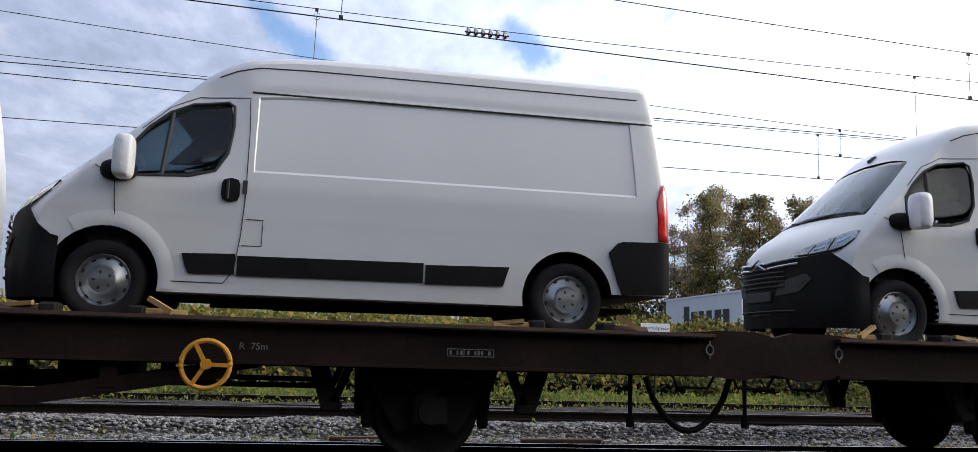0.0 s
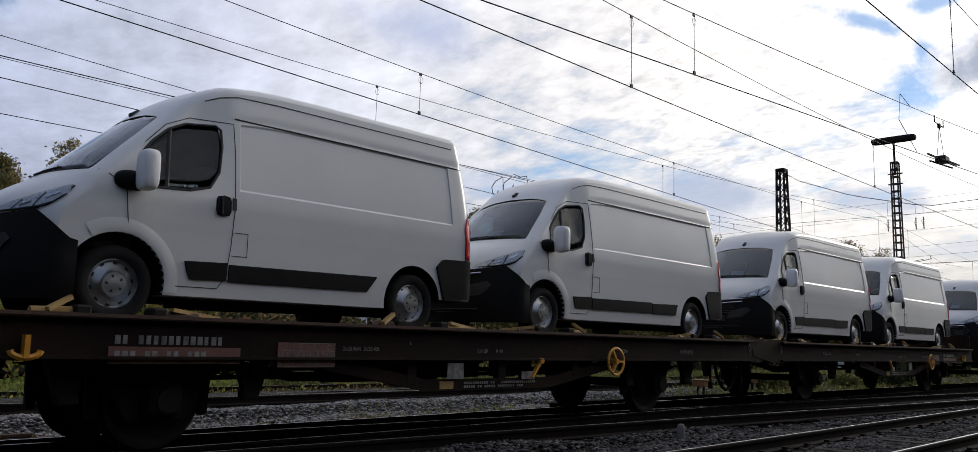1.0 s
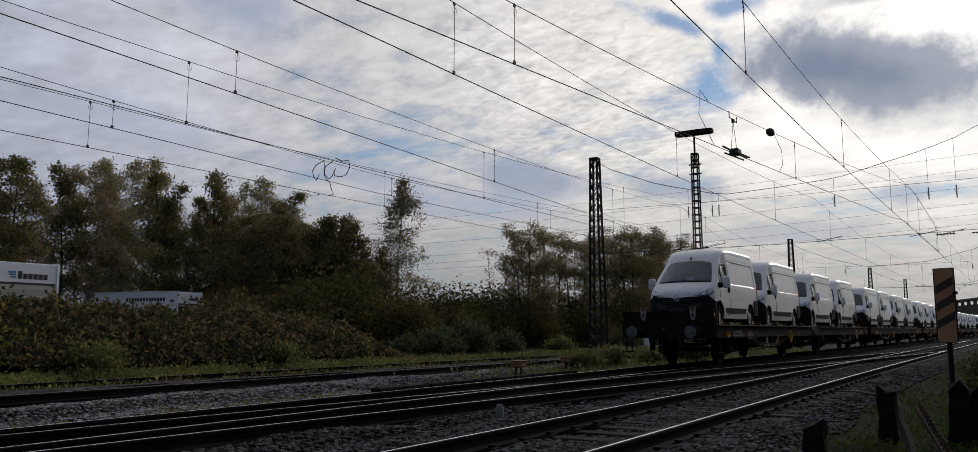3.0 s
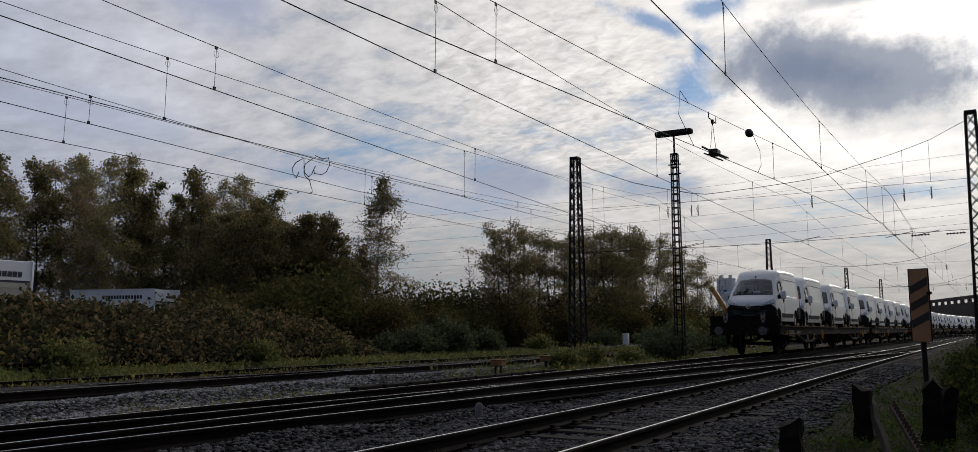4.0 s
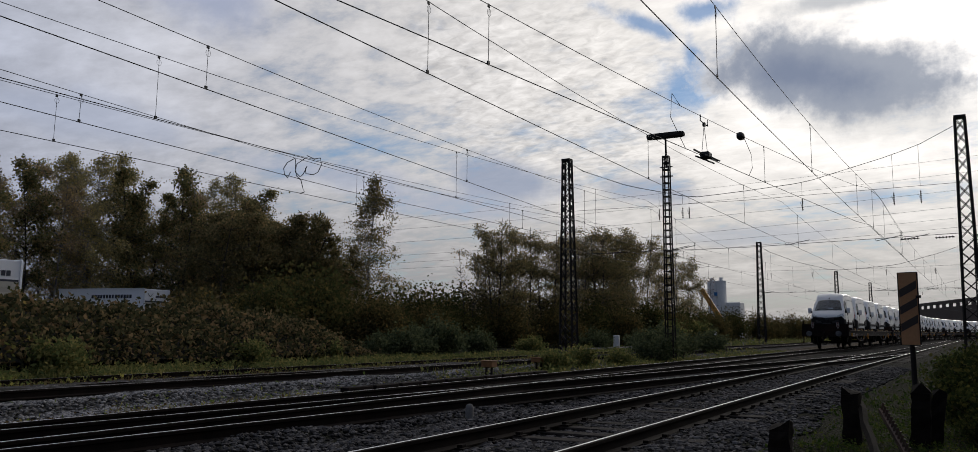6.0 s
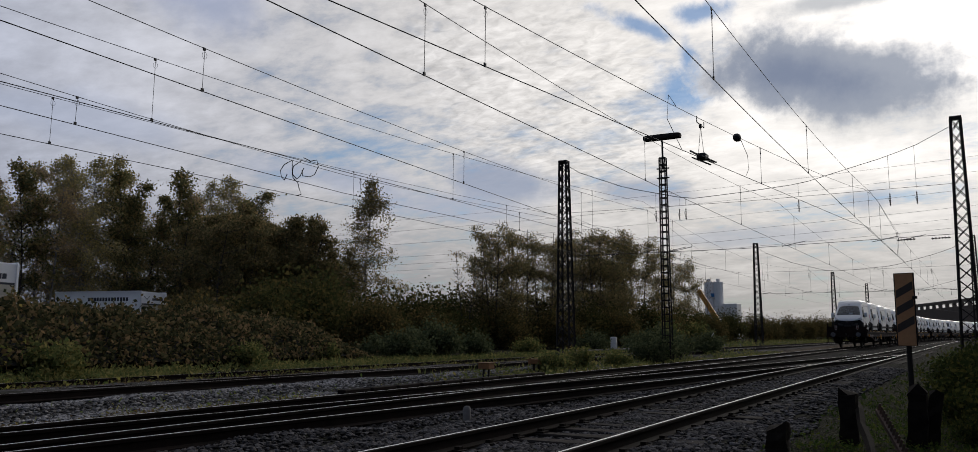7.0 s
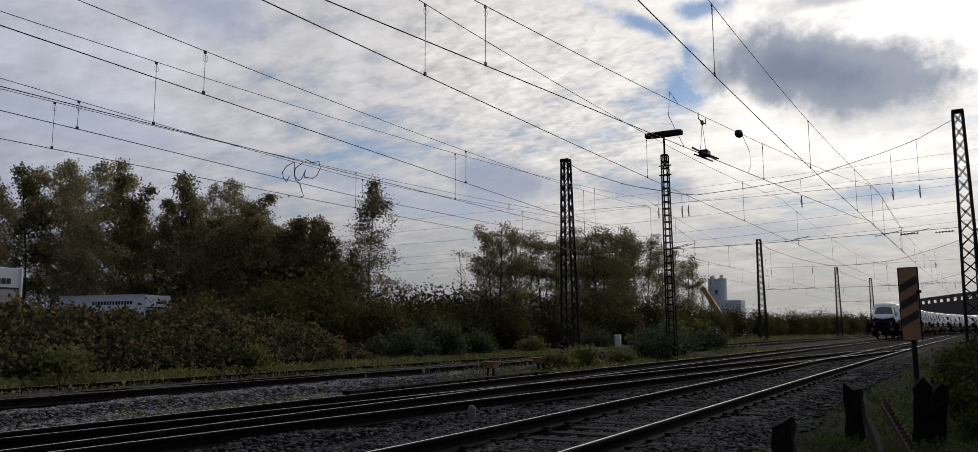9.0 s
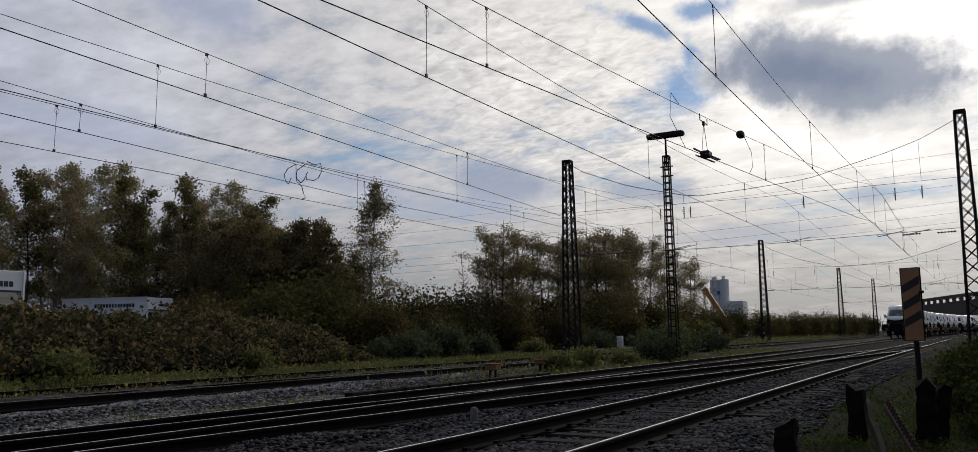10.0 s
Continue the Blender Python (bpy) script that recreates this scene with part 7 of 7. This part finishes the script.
def hedge():
    """The bramble-covered bank before the lorries: lumpy, about two metres high."""
    ob = thing("hedge", "overgrown bramble hedge of dark green, brown and red leaves", "hedge")
    rng = np.random.default_rng(77)
    top = lambda x, y: max(0.05, (2.05 + 0.25 * noise.noise((x * 0.45, y * 0.35, 1)) + 0.34 * noise.noise((x * 0.9, y * 0.9, 2)) + 0.34 * noise.noise((x * 1.7, y * 1.7, 5)) - 0.012 * max(0, y - 12) ** 1.15) * math.sin(math.pi * min(1, max(0, (x + 29.6) / 6.4)) ** 0.72) ** 0.55 * min(1, max(0.0, (32 - y) / 3)))
    # Near-black sheet under the leaves; the shade among the stems is in its colour.
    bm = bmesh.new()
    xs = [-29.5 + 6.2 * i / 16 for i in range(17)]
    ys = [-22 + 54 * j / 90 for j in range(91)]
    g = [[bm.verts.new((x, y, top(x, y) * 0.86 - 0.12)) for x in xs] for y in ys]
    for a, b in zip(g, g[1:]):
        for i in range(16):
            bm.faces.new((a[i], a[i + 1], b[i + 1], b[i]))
    smooth(part("tangle", bm, surface("bramble_shade", (0.006, 0.006, 0.004), (0.016, 0.014, 0.008), 3, 0.95, bump=0.8, fine=12, dist=0.08, grain=0.5), ob))
    n = 85000
    x, y = rng.uniform(-29.4, -23.2, n), rng.uniform(-22, 32, n)
    z = np.array([top(a, b) for a, b in zip(x, y)])
    c = np.stack([x, y, z * rng.uniform(0.74, 1.08, n) - 0.06], 1)
    extra = rng.uniform(0, 1, n) < 0.06
    c[extra, 2] += rng.uniform(0, 0.35, extra.sum())
    # yellow-green at its near end, brown and red further on
    here = c[:, 1] + rng.normal(size=n) * 1.6 < 12.5
    piece("foliage", leaf_mesh("foliage", c[here], 0.12, rng), HEDGELEAF, ob, "yellow-green leaves")
    piece("foliage", leaf_mesh("foliage", c[~here], 0.12, rng), BRAMBLE, ob, "dark green, brown and red leaves")
    tagged(ob.children[0], "dark sheet standing in for the shaded stems inside the hedge")


hedge()


def weeds(label, beds, material, seed):
    """Grass blades and small leaves of weeds, in uneven patches: one mass."""
    rng = np.random.default_rng(seed)
    cs, hs = [], []
    for x0, x1, y0, y1, n, size, high in beds:
        x, y = rng.uniform(x0, x1, n * 2), rng.uniform(y0, y1, n * 2)
        keep = np.array([noise.noise((a * 0.5, b * 0.35, 9)) + 0.6 * noise.noise((a * 1.6, b * 1.6, 4)) + 0.2 * rng.normal() > -0.02 for a, b in zip(x, y)])
        x, y = x[keep], y[keep]
        x = x + np.array([bend(b) for b in y])
        z = np.array([ground_z(a, b) for a, b in zip(x, y)])
        h = high * rng.uniform(0.2, 1.0, len(x)) * np.array([0.7 + 0.6 * noise.noise((a * 1.6, b * 1.6, 4)) for a, b in zip(x, y)])
        cs.append(np.stack([x, y, z], 1))
        hs.append(np.stack([h, np.full(len(x), size)], 1))
    c, h = np.concatenate(cs), np.concatenate(hs)
    n = len(c)
    lean = rng.normal(size=(n, 3)) * 0.45
    lean[:, 2] = 1
    side = rng.normal(size=(n, 3))
    side[:, 2] *= 0.3
    side /= np.linalg.norm(side, axis=1)[:, None]
    leaf = rng.uniform(0, 1, n) < 0.65
    foot = c + lean * h[:, :1] * np.where(leaf, rng.uniform(0.2, 0.9, n), 0.0)[:, None]
    tip = np.where(leaf[:, None], foot + rng.normal(size=(n, 3)) * h[:, 1:] * 0.55, c + lean * h[:, :1])
    mid = (foot + tip) / 2
    w = h[:, 1:] * np.where(leaf, 0.42, 0.10)[:, None]
    v = np.empty((n * 4, 3))
    v[0::4], v[1::4], v[2::4], v[3::4] = foot, mid + side * w, tip, mid - side * w
    me = bpy.data.meshes.new("weeds")
    me.from_pydata(v.tolist(), [], np.arange(n * 4).reshape(n, 4).tolist())
    tagged(piece("weeds", me, material), label, "weeds", kind="stuff")


DRYGRASS = leafy("leaf_dry_grass", (0.11, 0.075, 0.04), (0.20, 0.145, 0.07), (0.24, 0.22, 0.07), 0.35)
weeds("dry brown grass on the soil between the tracks", [(-12.4, -10.2, -10, 30, 9000, 0.055, 0.13), (-17.0, -16.0, -10, 40, 3000, 0.06, 0.14)], DRYGRASS, 94)
weeds("yellow-green grass and weeds beside the far tracks", [(-23.6, -20.4, -15, 13, 20000, 0.12, 0.38), (-13.4, -10.4, -10, 20, 1500, 0.07, 0.2), (-18.2, -16.4, -15, 13, 2500, 0.09, 0.26)], WEED, 91)
weeds("dull olive grass and weeds along the far tracks", [(-23.6, -20.4, 12, 70, 30000, 0.12, 0.40), (-13.6, -10.6, 20, 60, 6000, 0.11, 0.4), (-18.2, -16.4, 13, 60, 3500, 0.09, 0.26), (-26, -19, 70, 160, 6000, 0.25, 0.8)], DULLGRASS, 93)
weeds("short dark grass and weeds beside the near track", [(-0.5, 4.5, 8, 40, 26000, 0.05, 0.14), (-2.0, -0.4, 6, 18, 5000, 0.05, 0.15), (-1.9, 6, 18, 75, 16000, 0.10, 0.26)], DARKGRASS, 92)

# ---------------------------------------------------------------- sleepers, fastenings and stones
def sleeper_mesh():
    rng = random.Random(5)
    bm = bmesh.new()
    n = 9
    rings = []
    for i in range(n):
        x = -1.3 + 2.6 * i / (n - 1)
        rings.append([bm.verts.new((x, y * rng.uniform(0.94, 1.05), z + (rng.uniform(-0.008, 0.006) if z > -0.2 else 0))) for y, z in ((-0.13, -0.36), (-0.13, -0.175), (-0.115, -0.16), (0.115, -0.16), (0.13, -0.175), (0.13, -0.36))])
    for a, b in zip(rings, rings[1:]):
        for k in range(6):
            bm.faces.new((a[k], b[k], b[(k + 1) % 6], a[(k + 1) % 6]))
    bm.faces.new(rings[0])
    bm.faces.new(rings[-1][::-1])
    bmesh.ops.recalc_face_normals(bm, faces=bm.faces[:])
    return mesh_of(bm, "sleeper")


SLEEPER_MESH = sleeper_mesh()


def clip_mesh():
    bm = bmesh.new()
    box(bm, -0.17, 0.17, -0.08, 0.08, -0.165, -0.145)
    for s in (-1, 1):
        box(bm, s * 0.10 - 0.03, s * 0.10 + 0.03, -0.035, 0.035, -0.145, -0.115)
    return mesh_of(bm, "rail_clip")


CLIP = clip_mesh()


def lay(line, tr, y0, y1, step, lift=0.0, clips_to=0.0):
    y, i = y0, 0
    while y < y1:
        s = piece("sleeper", SLEEPER_MESH, SLEEPER, tr)
        turn = -math.degrees(math.atan(line(y + 0.5) - line(y - 0.5)))
        s.matrix_basis = pose(line(y), y + 0.02 * math.sin(i * 7.1), lift - 0.004 * (i % 3), 0, 0, turn + 0.8 * math.sin(i * 3.7))
        if y < clips_to:
            for g in (-G, G):
                c = piece("rail_clip", CLIP, RAIL, tr)
                c.matrix_basis = pose(line(y) + g, y, lift, 0, 0, turn)
        y += step
        i += 1


lay(line_near, TRACK_NEAR, 3.0, 70, 0.63, 0.0, 25)
lay(line_train, TRACK_TRAIN, -8, 45, 0.63, 0.0, 0)
lay(line_cross, TRACK_CROSS, 18, 40, 0.63, -0.012, 0)
# point heater covers beside the far rail of the turnout
cover = bmesh.new()
box(cover, -0.09, 0.09, -0.36, 0.36, -0.16, 0.055, 0.012)
COVER = mesh_of(cover, "point_cover")
for i in range(10):
    c = piece("point_cover", COVER, RAIL, TRACK_TRAIN)
    c.location = (line_train(12 + i * 0.8) - 0.93, 12 + i * 0.8, 0)


def ballast():
    """Loose stones over the nearest beds: real stones, one mass."""
    rng = np.random.default_rng(12)
    shapes = []
    for k in range(10):
        bm = bmesh.new()
        bmesh.ops.create_icosphere(bm, subdivisions=1, radius=1)
        v = np.array([p.co[:] for p in bm.verts])
        v *= rng.uniform(0.65, 1.2, size=(len(v), 1))
        v *= np.array([1.15, 0.9, 0.7]) * rng.uniform(0.85, 1.15, 3)
        shapes.append((v, np.array([[q.index for q in f.verts] for f in bm.faces])))
        bm.free()
    beds = [(-7.3, -1.9, 4.0, 13.0, 17500, 0.030), (-7.0, -2.0, 13.0, 34.0, 11500, 0.036), (-14.2, -12.0, -9, 14, 18000, 0.034), (-14.2, -12.3, 14, 32, 9000, 0.036), (-12.2, -9.8, -9, 20, 6500, 0.034), (-9.9, -7.0, -8, 16, 4000, 0.032)]
    for k, (label, stone, part_beds) in enumerate((("loose dark dirty ballast stones", STONE, beds[:2] + beds[5:]), ("loose grey gravel beside the far track", GREYSTONE, beds[2:5]))):
        heap(label, stone, part_beds, shapes, rng)


def heap(label, stone, beds, shapes, rng):
    V, F, base = [], [], 0
    for x0, x1, y0, y1, n, r in beds:
        xs, ys = rng.uniform(x0, x1, n), rng.uniform(y0, y1, n)
        for x, y in zip(xs, ys):
            x += bend(y)
            if min(abs(abs(x - ln(y)) - G) for ln in (line_near, line_train, line_third)) < 0.09:
                continue
            inside = min(abs(x - ln(y)) for ln in (line_near, line_train, line_third)) < 1.25
            z = ground_z(x, y)
            v, f = shapes[rng.integers(10)]
            a = rng.uniform(0, 6.28)
            c, s = math.cos(a), math.sin(a)
            k = r * rng.uniform(0.6, 1.3)
            w = np.stack([(v[:, 0] * c - v[:, 1] * s) * k + x, (v[:, 0] * s + v[:, 1] * c) * k + y, v[:, 2] * k + z + (0.0 if inside else 0.35 * k)], 1)
            V.append(w)
            F.append(f + base)
            base += len(v)
    me = bpy.data.meshes.new("ballast_stones")
    me.from_pydata(np.concatenate(V).tolist(), [], np.concatenate(F).tolist())
    m = stone.copy()
    nt = m.node_tree
    geo = nt.nodes.new("ShaderNodeNewGeometry")
    for n in nt.nodes:
        if n.bl_idname == "ShaderNodeMath" and n.operation == "MULTIPLY_ADD" and n.inputs[0].is_linked and n.inputs[0].links[0].from_node.bl_idname == "ShaderNodeObjectInfo":
            nt.links.new(geo.outputs["Random Per Island"], n.inputs[0])
            n.inputs[1].default_value, n.inputs[2].default_value = 1.7, 0.2
    tagged(piece("ballast_stones", me, m), label, "ballast", kind="stuff")


ballast()

motions()
